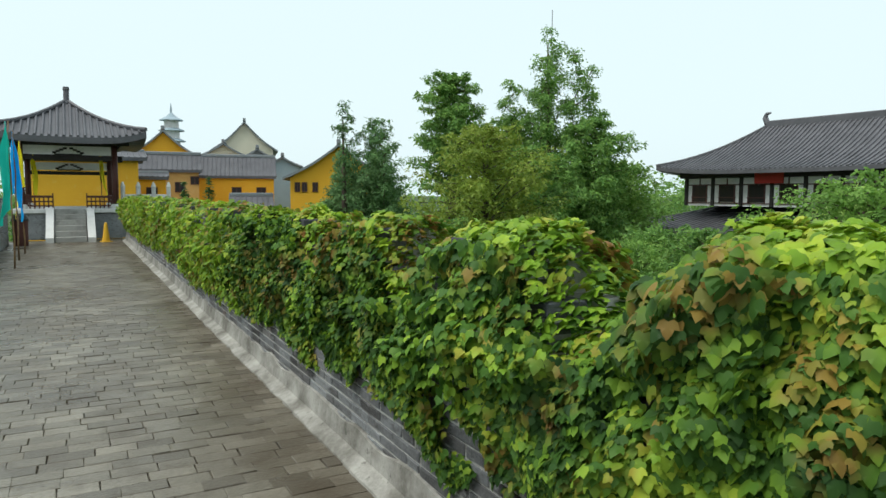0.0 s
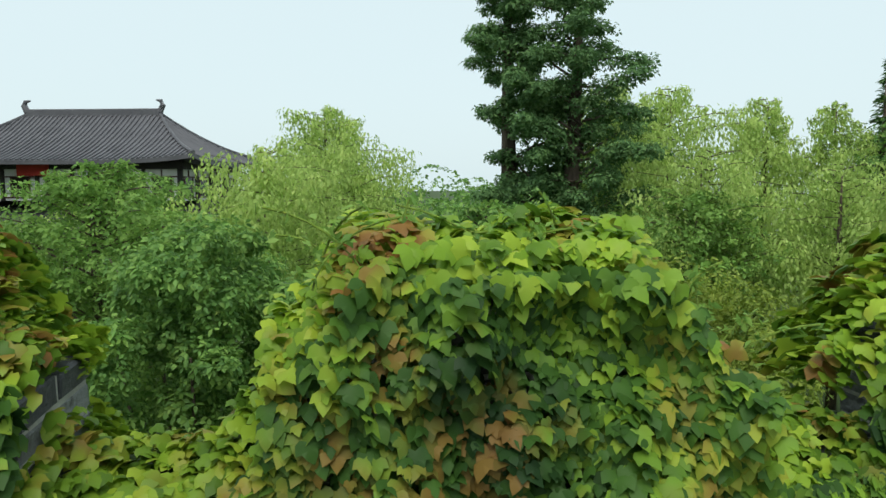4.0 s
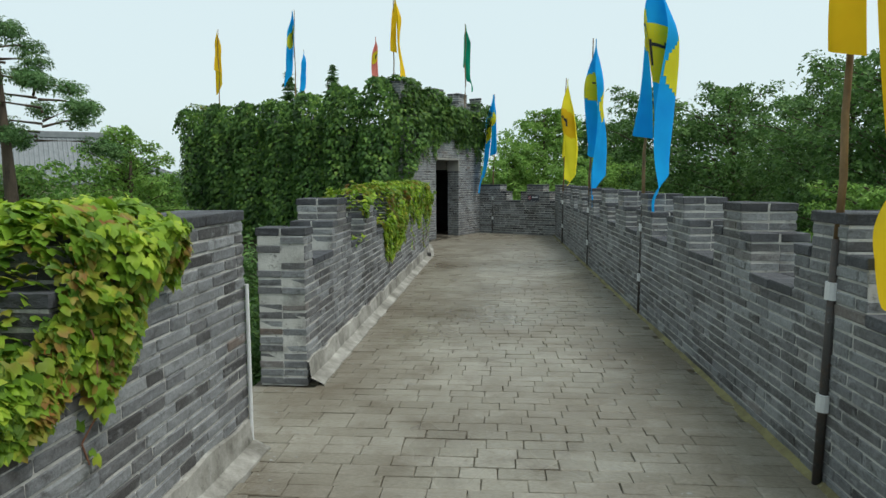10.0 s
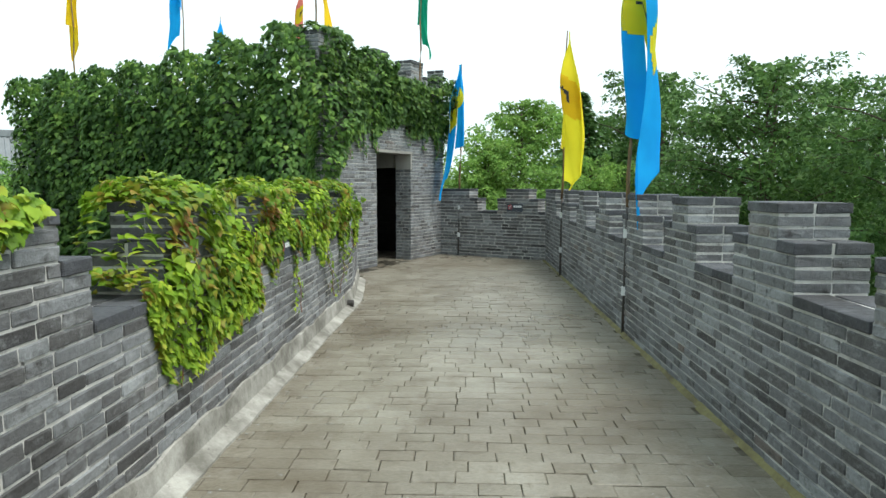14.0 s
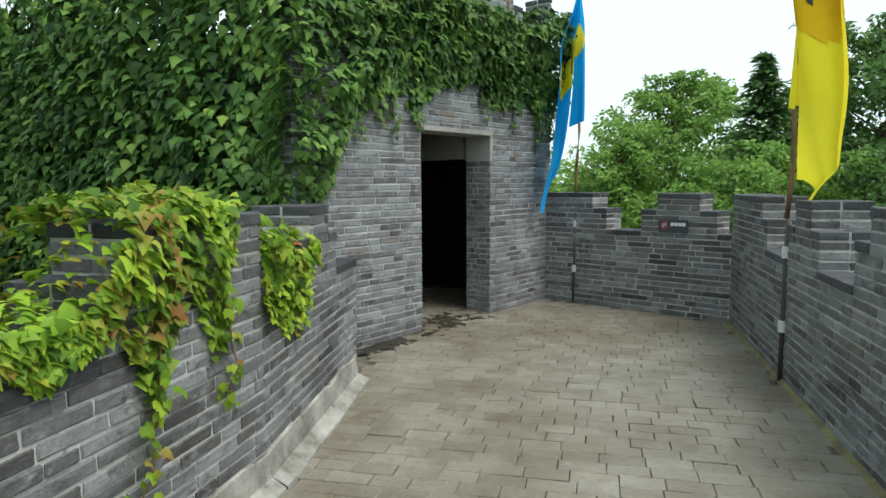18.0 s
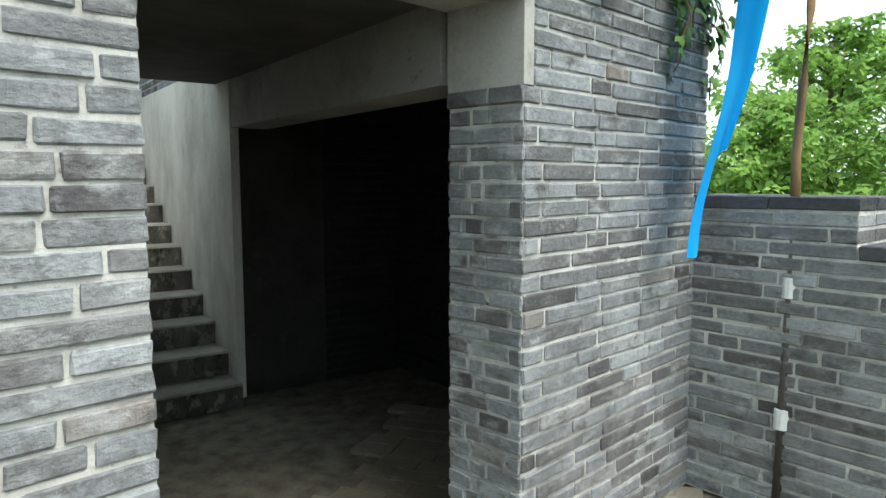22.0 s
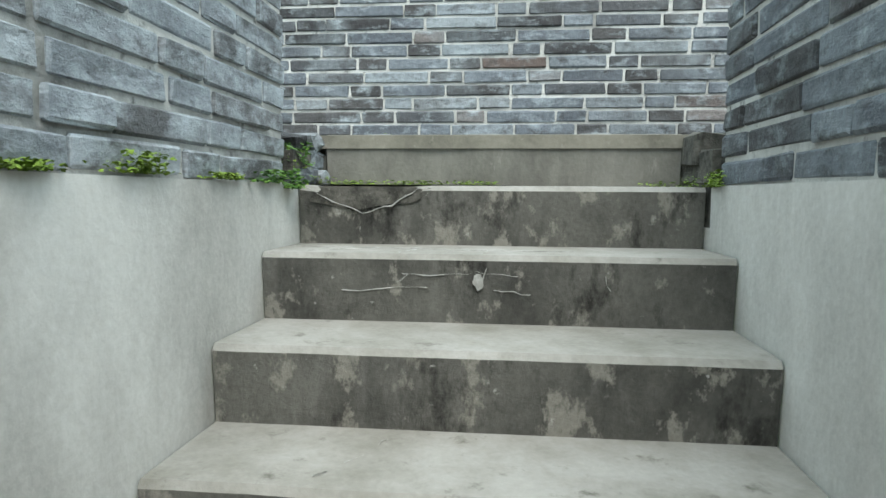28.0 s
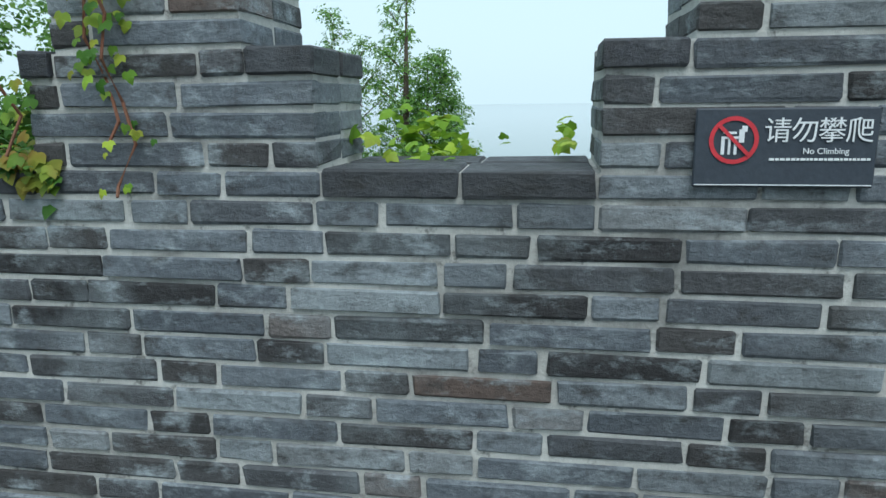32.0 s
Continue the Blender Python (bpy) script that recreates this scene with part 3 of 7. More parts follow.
def leaves(name, centres, normals, tips, sizes, material, parent=None, shape=0, label=""):
    """Many leaves in one mesh: each stands at a centre, faces its normal and points along its tip."""
    t = np.array((LOBED, SIMPLE, SPRAY, PLAIN)[shape])
    fs = np.array((LOBED_F, SIMPLE_F, SPRAY_F, PLAIN_F)[shape])
    n = normals / np.maximum(np.linalg.norm(normals, axis=1, keepdims=True), 1e-6)
    u = tips - (tips * n).sum(1, keepdims=True) * n
    u /= np.maximum(np.linalg.norm(u, axis=1, keepdims=True), 1e-6)
    s = np.cross(u, n)
    v = centres[:, None, :] + sizes[:, None, None] * (t[None, :, 0:1] * s[:, None, :] + (t[None, :, 1:2] - 0.4) * u[:, None, :] + t[None, :, 2:3] * n[:, None, :])
    f = fs[None] + (np.arange(len(centres)) * len(t))[:, None, None]
    me = bpy.data.meshes.new(name)
    me.vertices.add(v.shape[0] * v.shape[1])
    me.vertices.foreach_set("co", v.reshape(-1).astype(np.float32))
    nf = f.shape[0] * f.shape[1]
    me.loops.add(nf * 3)
    me.loops.foreach_set("vertex_index", f.reshape(-1).astype(np.int32))
    me.polygons.add(nf)
    me.polygons.foreach_set("loop_start", np.arange(0, nf * 3, 3, dtype=np.int32))
    me.update(calc_edges=True)
    me.materials.append(material)
    ob = new(name, me)
    if parent is not None:
        ob.parent = parent
    if label:
        tagged(ob, label)
    return ob


# ---- the plan ----
# rampart walk: stretch B runs along +y to the gate tower, stretch A bends away to the pavilion
A_YAW = 162.6                     # looks along stretch A, away from the tower
A_DIR = turn(A_YAW)
BEND_L, BEND_R = Vector((-1.75, -0.55, 0)), Vector((1.58, -0.95, 0))
S_DIR, R_DIR = Vector((-0.822, 0.570, 0)), Vector((0.570, 0.822, 0))      # the stair's rise, and its right hand
S_YAW = math.degrees(math.atan2(0.822, 0.570))
W_DIR, N_DIR = Vector((0.4236, 0.9059, 0)), Vector((-0.9059, 0.4236, 0))  # along the tower's front, and into the tower
W_YAW = math.degrees(math.atan2(-0.4236, 0.9059))
DOOR = Vector((-1.26, 23.41, 0))                                           # foot of the doorway's pier
RISE, TREAD, ROOF = 0.167, 0.2875, 2.475
GROUND = -5.0


def sr(s, q, z=0.0):
    return Vector((0, 0, z)) + S_DIR * s + R_DIR * q


def uv(u, v, z=0.0):
    return DOOR + W_DIR * u + N_DIR * v + Vector((0, 0, z))


def solid(bm, outline, z0, z1):
    """A prism over an outline that runs counterclockwise."""
    lo = [bm.verts.new((p[0], p[1], z0)) for p in outline]
    hi = [bm.verts.new((p[0], p[1], z1)) for p in outline]
    bm.faces.new(lo[::-1])
    bm.faces.new(hi)
    k = len(lo)
    for i in range(k):
        bm.faces.new((lo[i], lo[(i + 1) % k], hi[(i + 1) % k], hi[i]))


def prism(outline, z0, z1):
    bm = bmesh.new()
    solid(bm, outline, z0, z1)
    return bm


# ground far and near
bm = bmesh.new()
ring = [bm.verts.new((1500 * math.cos(a), 1500 * math.sin(a), GROUND)) for a in np.linspace(0, math.tau, 48, endpoint=False)]
bm.faces.new(ring)
tagged(part("ground", bm, soil_m), "grassy ground at the foot of the rampart", "ground", kind="structure")

# Added sheet over the far ground, in place of white distance haze.
bm = bmesh.new()
arc = [(72 * -math.sin(radians(b)), 72 * math.cos(radians(b))) for b in range(34, 71, 4)] + [(1490 * -math.sin(radians(b)), 1490 * math.cos(radians(b))) for b in range(70, 33, -4)]
bm.faces.new([bm.verts.new((x, y, GROUND + 0.03)) for x, y in arc])
bmesh.ops.recalc_face_normals(bm, faces=bm.faces)
tagged(part("water", bm, hazesheet_m), "added glossy sheet standing in for pale distance haze", "lake", kind="structure")

# rampart body and the bed under the paving
far_l, far_r = BEND_L + A_DIR * 26, BEND_R + A_DIR * 26
body = [(-2.1, 8.05), (-2.1, -0.45), tuple(far_l.xy + Vector((-0.36, 0.1))), tuple(far_r.xy + Vector((0.4, -0.1))), (2.0, -0.9), (1.85, 23.5), (-0.6, 25.1), (-2.9, 20.9), (-2.1, 18.6)]
tagged(part("rampart_body", prism(body, GROUND, -0.022), joint_m), "earth and rubble core of the brick rampart under its paving", "rampart", kind="structure")
tagged(part("landing_bed", prism([(-3.3, 8.06), (-2.09, 8.06), (-2.09, 9.3), (-3.3, 9.3)][::1], GROUND, -0.05), joint_m), "bed under the side landing of the rampart", "landing", kind="structure")

# walls of stretch B
def near_wall(y0, y1):
    return lambda x, y, z: y0 < y < y1


crens_r = [(0.61 + 1.43 * k, 1.26 + 1.43 * k) for k in range(16)]
wall_right = brick_wall("wall_right", (1.575, -0.95), 0.38, 24.3, 0.38, -1, 0.0, 22, merlon_cut(crens_r, 0.975, 1.235, 1.43, 0.2), near_wall(6.2, 8.6), "crenellated grey brick parapet with stepped merlons", 11, "parapet wall")
wall_back = brick_wall("wall_back", (1.41, 23.38), 59.9, 2.50, 0.38, -1, 0.0, 22, merlon_cut([(-0.3, 0.15), (1.07, 1.53)], 0.975, 1.235, 1.43, 0.2), near_wall(23.4, 25), "crenellated grey brick parapet closing the end of the walk", 12, "parapet wall")
crens_l1 = [(0.30, 0.72), (1.66, 2.28), (3.15, 3.74), (4.72, 5.2), (6.1, 6.55)]
wall_left = brick_wall("wall_left", (BEND_L.x, BEND_L.y), -0.63, 8.62, 0.38, 1, 0.0, 22, merlon_cut([(a + 0.35, b + 0.35) for a, b in crens_l1], 0.975, 1.235, 1.43, 0.2), near_wall(2.2, 5.6), "crenellated grey brick parapet overgrown with creeper", 13, "parapet wall")
CRENS_L2 = [(0.24 + 1.435 * k, 0.88 + 1.435 * k) for k in range(6)]
wall_left2 = brick_wall("wall_left_far", (-1.655, 9.31), -0.2, 9.2, 0.38, 1, 0.0, 22, merlon_cut(CRENS_L2, 0.975, 1.235, 1.43, 0.2), near_wall(9.3, 11.7), "crenellated grey brick parapet with creeper on its crown", 14, "parapet wall")
wall_left3 = brick_wall("wall_left_end", (-1.625, 18.50), 7.2, 2.05, 0.38, 1, 0.0, 22, merlon_cut([(0.02, 0.66), (1.46, 2.2)], 0.975, 1.235, 1.43, 0.2), near_wall(18.5, 20.6), "end of the grey brick parapet bending to the tower", 15, "parapet wall")
# walls of stretch A
wall_a = brick_wall("wall_ivy", (BEND_L.x, BEND_L.y), A_YAW, 24.2, 0.38, -1, 0.0, 22, merlon_cut([(0.5 + 1.37 * k, 0.95 + 1.37 * k) for k in range(17)], 0.975, 1.235, 1.43, 0.2), near_wall(-4.2, -1.2), "grey brick parapet nearly hidden under creeper", 16, "parapet wall", back=False)
wall_a2 = brick_wall("wall_opposite", (BEND_R.x, BEND_R.y), A_YAW, 24.2, 0.38, 1, 0.0, 22, merlon_cut([(0.5 + 1.37 * k, 0.95 + 1.37 * k) for k in range(17)], 0.975, 1.235, 1.43, 0.2), None, "crenellated grey brick parapet along the walk to the pavilion", 17, "parapet wall", back=False)


# kerbs of limewashed render along the creeper side
def kerb(name, start, end, side, label):
    bm = bmesh.new()
    a, b = Vector(start), Vector(end)
    d = (b - a).normalized()
    n = Vector((d.y, -d.x, 0)) * side
    k = max(2, int((b - a).length / 0.12))
    prev = None
    for i in range(k + 1):
        p = a + (b - a) * i / k
        j = [noise.noise((p.x * 3 + c * 9.1, p.y * 3, c)) for c in range(4)]
        row = [bm.verts.new(q) for q in (p - n * 0.02, p - n * 0.02 + Vector((0, 0, 0.20 + 0.05 * j[0])), p + n * (0.014 + 0.006 * j[1]) + Vector((0, 0, 0.19 + 0.05 * j[0])), p + n * (0.03 + 0.01 * j[1]) + Vector((0, 0, 0.06)), p + n * (0.12 + 0.02 * j[2]) + Vector((0, 0, 0.014)), p + n * (0.125 + 0.02 * j[2]) + Vector((0, 0, -0.02)))]
        if prev:
            for c in range(5):
                bm.faces.new((prev[c], row[c], row[c + 1], prev[c + 1]))
        prev = row
    bmesh.ops.recalc_face_normals(bm, faces=bm.faces)
    return tagged(part(name, bm, curb_m), label, "kerb", kind="structure")


kerb("kerb_near", (BEND_L.x, BEND_L.y, 0), (-1.655, 8.06, 0), 1, "limewashed render kerb at the foot of the parapet")
kerb("kerb_far", (-1.655, 9.31, 0), (-1.625, 18.5, 0), 1, "limewashed render kerb at the foot of the parapet")
kerb("kerb_end", (-1.625, 18.5, 0), (-1.87, 20.43, 0), 1, "limewashed render kerb bending with the parapet")
kerb("kerb_ivy", tuple(BEND_L), tuple(BEND_L + A_DIR * 24.2), -1, "peeling limewashed kerb under the creeper")

# mossy dirt along the foot of the right wall
bm = bmesh.new()
prev = None
for i in range(200):
    y = -0.9 + i * 0.122
    x = 1.575 - 0.0066 * (y + 0.95)
    w = 0.045 + 0.03 * noise.noise((y * 2.3, 0.5, 0)) + 0.012 * noise.noise((y * 9, 2.5, 0))
    row = [bm.verts.new((x + 0.01, y, 0.035 + 0.012 * noise.noise((y * 4, 7, 0)))), bm.verts.new((x - w * 0.4, y, 0.016)), bm.verts.new((x - w, y, -0.004))]
    if prev:
        for c in range(2):
            bm.faces.new((prev[c], prev[c + 1], row[c + 1], row[c]))
    prev = row
bmesh.ops.recalc_face_normals(bm, faces=bm.faces)
tagged(part("trim_dirt", bm, dirt_m), "mossy dirt along the foot of the brick parapet", "dirt", kind="structure")

# ---- gate tower ----
U0, U1, V1 = -2.95, 1.42, 7.7
front_start = uv(U0, 0)


def front_cut(z, length):
    if z < 2.12:
        return [(0.0, 1.69), (2.95 if z < 1.82 else 3.0, length)]
    if z < 3.45:
        return [(0.0, length)]
    if z > 3.95:
        return []
    g = 0.0 if z < 3.7 else 0.2
    return [(0.0, 1.0 - g), (1.45 + g, 2.3 - g), (2.75 + g, 3.65 - g), (4.1 + g, length)]


tower = brick_wall("tower_front", (front_start.x, front_start.y), W_YAW, U1 - U0, 0.366, 1, 0.0, 61, front_cut, lambda x, y, z: (Vector((x, y, 0)) - DOOR).dot(W_DIR) > -0.1 and z < 1.6, "grey brick front wall of the gate tower with a doorway", 21, "tower wall", material=towerbrick_m, core_mat=mortar_m)
flank_start = uv(U0, 0.37)
brick_wall("tower_flank", (flank_start.x, flank_start.y), W_YAW + 90, V1 - 0.37, 0.366, -1, 0.0, 46, lambda z, length: [(0.0, length)] if z < 2.95 else [], None, "tower flank of grey brick under a thick coat of creeper", 22, "tower wall", back=False)
tagged(part("tower_flank_far", prism([tuple(uv(U1 - 0.15, 0.36).xy), tuple(uv(U1 - 0.006, 0.36).xy), tuple(sr(22.7, 20.96).xy), tuple(sr(22.7, 20.6).xy)], GROUND, 3.4), brick_m), "far flank of the brick gate tower", "tower wall", kind="structure")
tagged(part("tower_base", prism([tuple(uv(U0, 0.02).xy), tuple(uv(U1, 0.02).xy), tuple(uv(U1 + 0.5, 0.6).xy), tuple(uv(U1 + 1.0, V1).xy), tuple(uv(U0, V1).xy)], GROUND, -0.025), joint_m), "base of the brick gate tower", "tower base", kind="structure")
# brick lining of the doorway's pier
lining = uv(-0.005, 0.003)
brick_wall("wall_door_pier", (lining.x, lining.y), W_YAW + 90, 0.36, 0.06, -1, 0.0, 28, None, lambda x, y, z: True, "grey brick pier of the tower doorway", 28, "wall", back=False, stretch=0.17, jitter=0.004, material=towerbrick_m, core_mat=mortar_m, cap_mat=towerbrick_m)
# lintel strip over the door, concrete head above the pier
tagged(part("door_lintel", prism([tuple(uv(-1.30, -0.012).xy), tuple(uv(0.03, -0.012).xy), tuple(uv(0.03, 0.37).xy), tuple(uv(-1.30, 0.37).xy)], 2.115, 2.165), concrete_m), "thin concrete lintel over the tower doorway", "lintel", kind="structure")
tagged(part("pier_head", prism([tuple(uv(-0.004, 0.004).xy), tuple(uv(0.05, 0.004).xy), tuple(uv(0.05, 0.36).xy), tuple(uv(-0.004, 0.36).xy)], 1.82, 2.115), concrete_m), "concrete bearing on the doorway pier", "lintel", kind="structure")

# roof slab round the stairwell, beams and side rooms, the rooms' darkness put into their colours
QL, QR = 17.33, 18.46


def quad(points):
    return [tuple(p.xy) for p in points]


bm = bmesh.new()
well0, well1 = 17.5, 20.75
solid(bm, quad([uv(U0 + 0.3, 0.30), uv(U1 - 0.01, 0.30), sr(well0, 21.2), sr(well0, 15.35)]), 2.175, 2.44)
solid(bm, quad([sr(well0, 15.35), sr(well0, QL - 0.1), sr(22.4, QL - 0.1), sr(22.4, 15.0)]), 2.175, 2.44)
solid(bm, quad([sr(well0, QR + 0.1), sr(well0, 20.6), sr(22.4, 20.6), sr(22.4, QR + 0.1)]), 2.175, 2.44)
solid(bm, quad([sr(21.15, QL - 0.01), sr(21.15, QR + 0.01), sr(22.4, QR + 0.01), sr(22.4, QL - 0.01)]), 2.0, 2.44)
tagged(part("ceiling", bm, shadeslab_m), "stained concrete slab over the tower passage, shade in its colour", "ceiling", kind="structure")
for nm, q0, q1, sa in (("beam_right", QR + 0.01, QR + 0.26, 14.8), ("beam_left", QL - 0.26, QL - 0.01, 14.6)):
    tagged(part(nm, prism(quad([sr(sa, q0), sr(sa, q1), sr(17.26, q1), sr(17.26, q0)]), 1.86, 2.18), concrete_m), "rough concrete beam beside the tower passage", "beam", kind="structure")
tagged(part("wall_room_right", prism(quad([sr(17.25, QR + 0.06), sr(17.25, 19.15), sr(17.45, 19.15), sr(17.45, QR + 0.06)]), 0, 2.18), roomshade_m), "rendered wall beside the tower stair, room shade in its colour", "wall", kind="structure")
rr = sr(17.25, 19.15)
brick_wall("wall_room_brick", (rr.x, rr.y), S_YAW - 90, 0.64, 0.2, 1, 0.0, 33, None, None, "brick end wall of the side room, room shade in its colour", 23, "wall", back=False, material=shadebrick_m)
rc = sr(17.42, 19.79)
brick_wall("wall_room_side", (rc.x, rc.y), S_YAW + 180, 2.46, 0.2, 1, 0.0, 33, None, None, "brick side wall of the side room, room shade in its colour", 24, "wall", back=False, material=shadebrick_m)
tagged(part("wall_room_left", prism(quad([sr(17.25, 15.4), sr(17.25, QL - 0.06), sr(17.45, QL - 0.06), sr(17.45, 15.4)]), 0, 2.18), roomshade_m), "rendered wall beside the tower stair, room shade in its colour", "wall", kind="structure")

# plaster cheeks of the stair and the brick walls over them
cheek0 = 17.22
for nm, qa, qb in (("wall_stair_left", QL - 0.06, QL), ("wall_stair_right", QR, QR + 0.06)):
    tagged(part(nm, prism(quad([sr(cheek0, qa), sr(cheek0, qb), sr(21.15, qb), sr(21.15, qa)]), 0, 2.31), plaster_m), "white plaster wall beside the stair, streaked with damp", "wall", kind="structure")
ls, rs = sr(17.35, QL - 0.012), sr(17.35, QR + 0.012)
brick_wall("wall_well_left", (ls.x, ls.y), S_YAW, 3.42, 0.30, 1, 2.31, 10, None, lambda x, y, z: z < 3.6, "pale bloomed brick wall beside the stair's head", 25, "wall", stretch=0.33, jitter=0.005, material=limebrick_m, core_mat=mortar_m, cap_mat=limebrick_m)
brick_wall("wall_well_right", (rs.x, rs.y), S_YAW, 3.42, 0.30, -1, 2.31, 10, None, lambda x, y, z: z < 3.6, "grey brick wall beside the stair's head", 26, "wall", stretch=0.33, jitter=0.004, material=roofbrick_m, core_mat=mortar_m, cap_mat=roofbrick_m)
bm = prism([tuple(sr(a, b).xy) for a, b in ((17.35, QL - 0.31), (17.35, QL + 0.004), (20.78, QL + 0.004), (20.78, QL - 0.31))][::-1], 2.962, 3.04)
bmesh.ops.recalc_face_normals(bm, faces=bm.faces)
tagged(part("trim_well_left", bm, concrete_m), "rough cement coping on the wall beside the stair", "coping", kind="structure")
# parapet of the roof
pf = sr(22.34, 15.7)


def roof_cut(z, length):
    if z < 0.975:
        return [(0.0, length)]
    if z < 1.235:
        return [(0.0, 0.65), (1.19, 1.88), (2.465, 3.18), (3.72, length)]
    return [(0.0, 0.48), (1.27, 1.725), (2.635, 3.01), (3.89, length)]


brick_wall("wall_roof", (pf.x, pf.y), S_YAW - 90, 5.2, 0.38, 1, ROOF - 0.035, 23, roof_cut, lambda x, y, z: z > 2.9, "crenellated grey brick parapet on the tower roof", 27, "parapet wall", stretch=0.32, material=roofbrick_m, core_mat=mortar_m)

# ---- the stair ----
stair = thing("staircase", pose(0, 0, 0), "cement stair of worn, chipped steps rising to the tower roof", "staircase")
top_s = 20.837 + TREAD
for k in range(15):
    z1 = ROOF - k * RISE
    s0 = top_s - k * TREAD
    m = Matrix(((S_DIR.x, R_DIR.x, 0, 0), (S_DIR.y, R_DIR.y, 0, 0), (0, 0, 1, 0), (0, 0, 0, 1)))
    step = bmesh.new()
    run = TREAD + 0.02 if k else 0.036
    q0, q1 = QL + 0.004, QR - 0.004
    cells = 18
    rows = []
    for i in range(cells + 1):
        q = q0 + (q1 - q0) * i / cells
        wob = 0.006 * noise.noise((q * 5, k * 3.7, 0.0)) + 0.003 * noise.noise((q * 17, k * 3.7, 2.0))
        chip = 0.0
        if k == 1 and q - q0 < 0.36:
            chip = 0.010 * max(0.0, math.sin((q - q0) / 0.36 * math.pi)) ** 0.7
        if k == 10 and 0.28 < q - q0 < 0.42:
            chip = 0.02
        rows.append([step.verts.new(p) for p in ((s0 + wob * 0.5 + 0.012, q, z1 - RISE - 0.01), (s0 + wob, q, z1 - 0.014 - chip), (s0 + 0.010 + wob + chip * 0.5, q, z1 - chip * 0.8), (s0 + 0.05 + chip, q, z1 + 0.001), (s0 + run, q, z1))])
    top = bmesh.new()
    for a, b in zip(rows, rows[1:]):
        step.faces.new((a[0], b[0], b[1], a[1]))
    topv = [[top.verts.new(v.co) for v in row[1:]] for row in rows]
    for a, b in zip(topv, topv[1:]):
        for j in range(3):
            top.faces.new((a[j], b[j], b[j + 1], a[j + 1]))
    for v in [v for v in step.verts if not v.link_faces]:
        step.verts.remove(v)
    for b in (step, top):
        bmesh.ops.transform(b, matrix=m, verts=b.verts)
        bmesh.ops.recalc_face_normals(b, faces=b.faces)
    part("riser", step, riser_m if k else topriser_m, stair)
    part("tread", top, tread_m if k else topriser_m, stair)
for q0, q1 in ((QL - 0.30, QL), (QR, QR + 0.30)):
    tagged(part("trim_stub_bed", prism(quad([sr(20.80, q0), sr(20.80, q1), sr(21.15, q1), sr(21.15, q0)])[::-1], 2.20, 2.405), crumble_m), "crumbled mortar bed beside the top step", "rubble", kind="structure")
# broken brick stubs either side of the top step
for k, (s, q, z, hl, hw, hz) in enumerate(((21.045, QL - 0.065, 2.447, 0.055, 0.07, 0.024), (20.95, QL - 0.075, 2.437, 0.05, 0.06, 0.028), (21.03, QL - 0.045, 2.385, 0.075, 0.055, 0.026), (20.90, QL - 0.05, 2.336, 0.10, 0.06, 0.026), (21.06, QL - 0.02, 2.334, 0.06, 0.05, 0.024), (21.03, QR + 0.05, 2.42, 0.09, 0.055, 0.05), (20.89, QR + 0.055, 2.385, 0.08, 0.05, 0.03), (20.97, QR + 0.04, 2.338, 0.14, 0.045, 0.028))):
    p = sr(s, q, z)
    rng = np.random.RandomState(60 + k)
    ob = new("broken_brick", mesh_of("broken_brick", block_verts((hl, hw, hz), 0.012, 0.010, rng), _blockfaces, roofbrick_m if k < 5 else crumble_m))
    ob.parent = stair
    ob.matrix_world = pose(p.x, p.y, p.z, 2, -3, S_YAW + 90 + (4, -5, 3, -4, 6, -3, 2, 1)[k])


# lime-filled cracks, a pale worn patch and a chipped edge
def crack(points, name="crack", r=0.0013, seed=1):
    """A thin wandering line of lime through points given as (s, q, z)."""
    rng = np.random.RandomState(seed)
    pts = []
    for a, b in zip(points, points[1:]):
        a, b = sr(*a), sr(*b)
        n = max(3, int((b - a).length / 0.02))
        for i in range(n):
            pts.append(a + (b - a) * i / n + R_DIR * rng.uniform(-0.004, 0.004) + Vector((0, 0, rng.uniform(-0.004, 0.004) if abs(a.z - b.z) > 1e-4 or points[0][0] < 20.553 else 0)))
    bm = bmesh.new()
    add_tube(bm, pts, [r * rng.uniform(0.3, 1.2) for _ in pts], 5)
    part(name, bm, crack_m, stair, "pale lime crack")


k2 = top_s - 2 * TREAD + 0.004
for k, line in enumerate((((17.384, 2.108), (17.56, 2.102), (17.75, 2.088), (17.86, 2.10), (17.98, 2.092)), ((17.532, 2.049), (17.65, 2.056), (17.767, 2.064)), ((17.887, 2.134), (17.885, 2.105), (17.862, 2.05)), ((17.90, 2.056), (18.015, 2.046)), ((18.157, 2.128), (18.16, 2.09), (18.178, 2.05)), ((17.70, 2.13), (17.69, 2.09), (17.66, 2.06)))):
    crack([(k2, q, z) for q, z in line], seed=k, r=0.0015)
zt = ROOF - 2 * RISE + 0.001
for k, line in enumerate((((20.73, 17.34), (20.70, 17.72), (20.66, 17.79), (20.67, 18.12)), ((20.71, 17.6), (20.58, 17.42)), ((20.68, 17.70), (20.56, 17.66)), ((20.66, 17.88), (20.56, 17.87)))):
    crack([(s, q, zt) for s, q in line], seed=20 + k, r=0.0024)
zt = ROOF - 4 * RISE + 0.001
crack([(20.02, 17.62, zt), (20.13, 17.68, zt), (20.24, 17.72, zt)], seed=31)


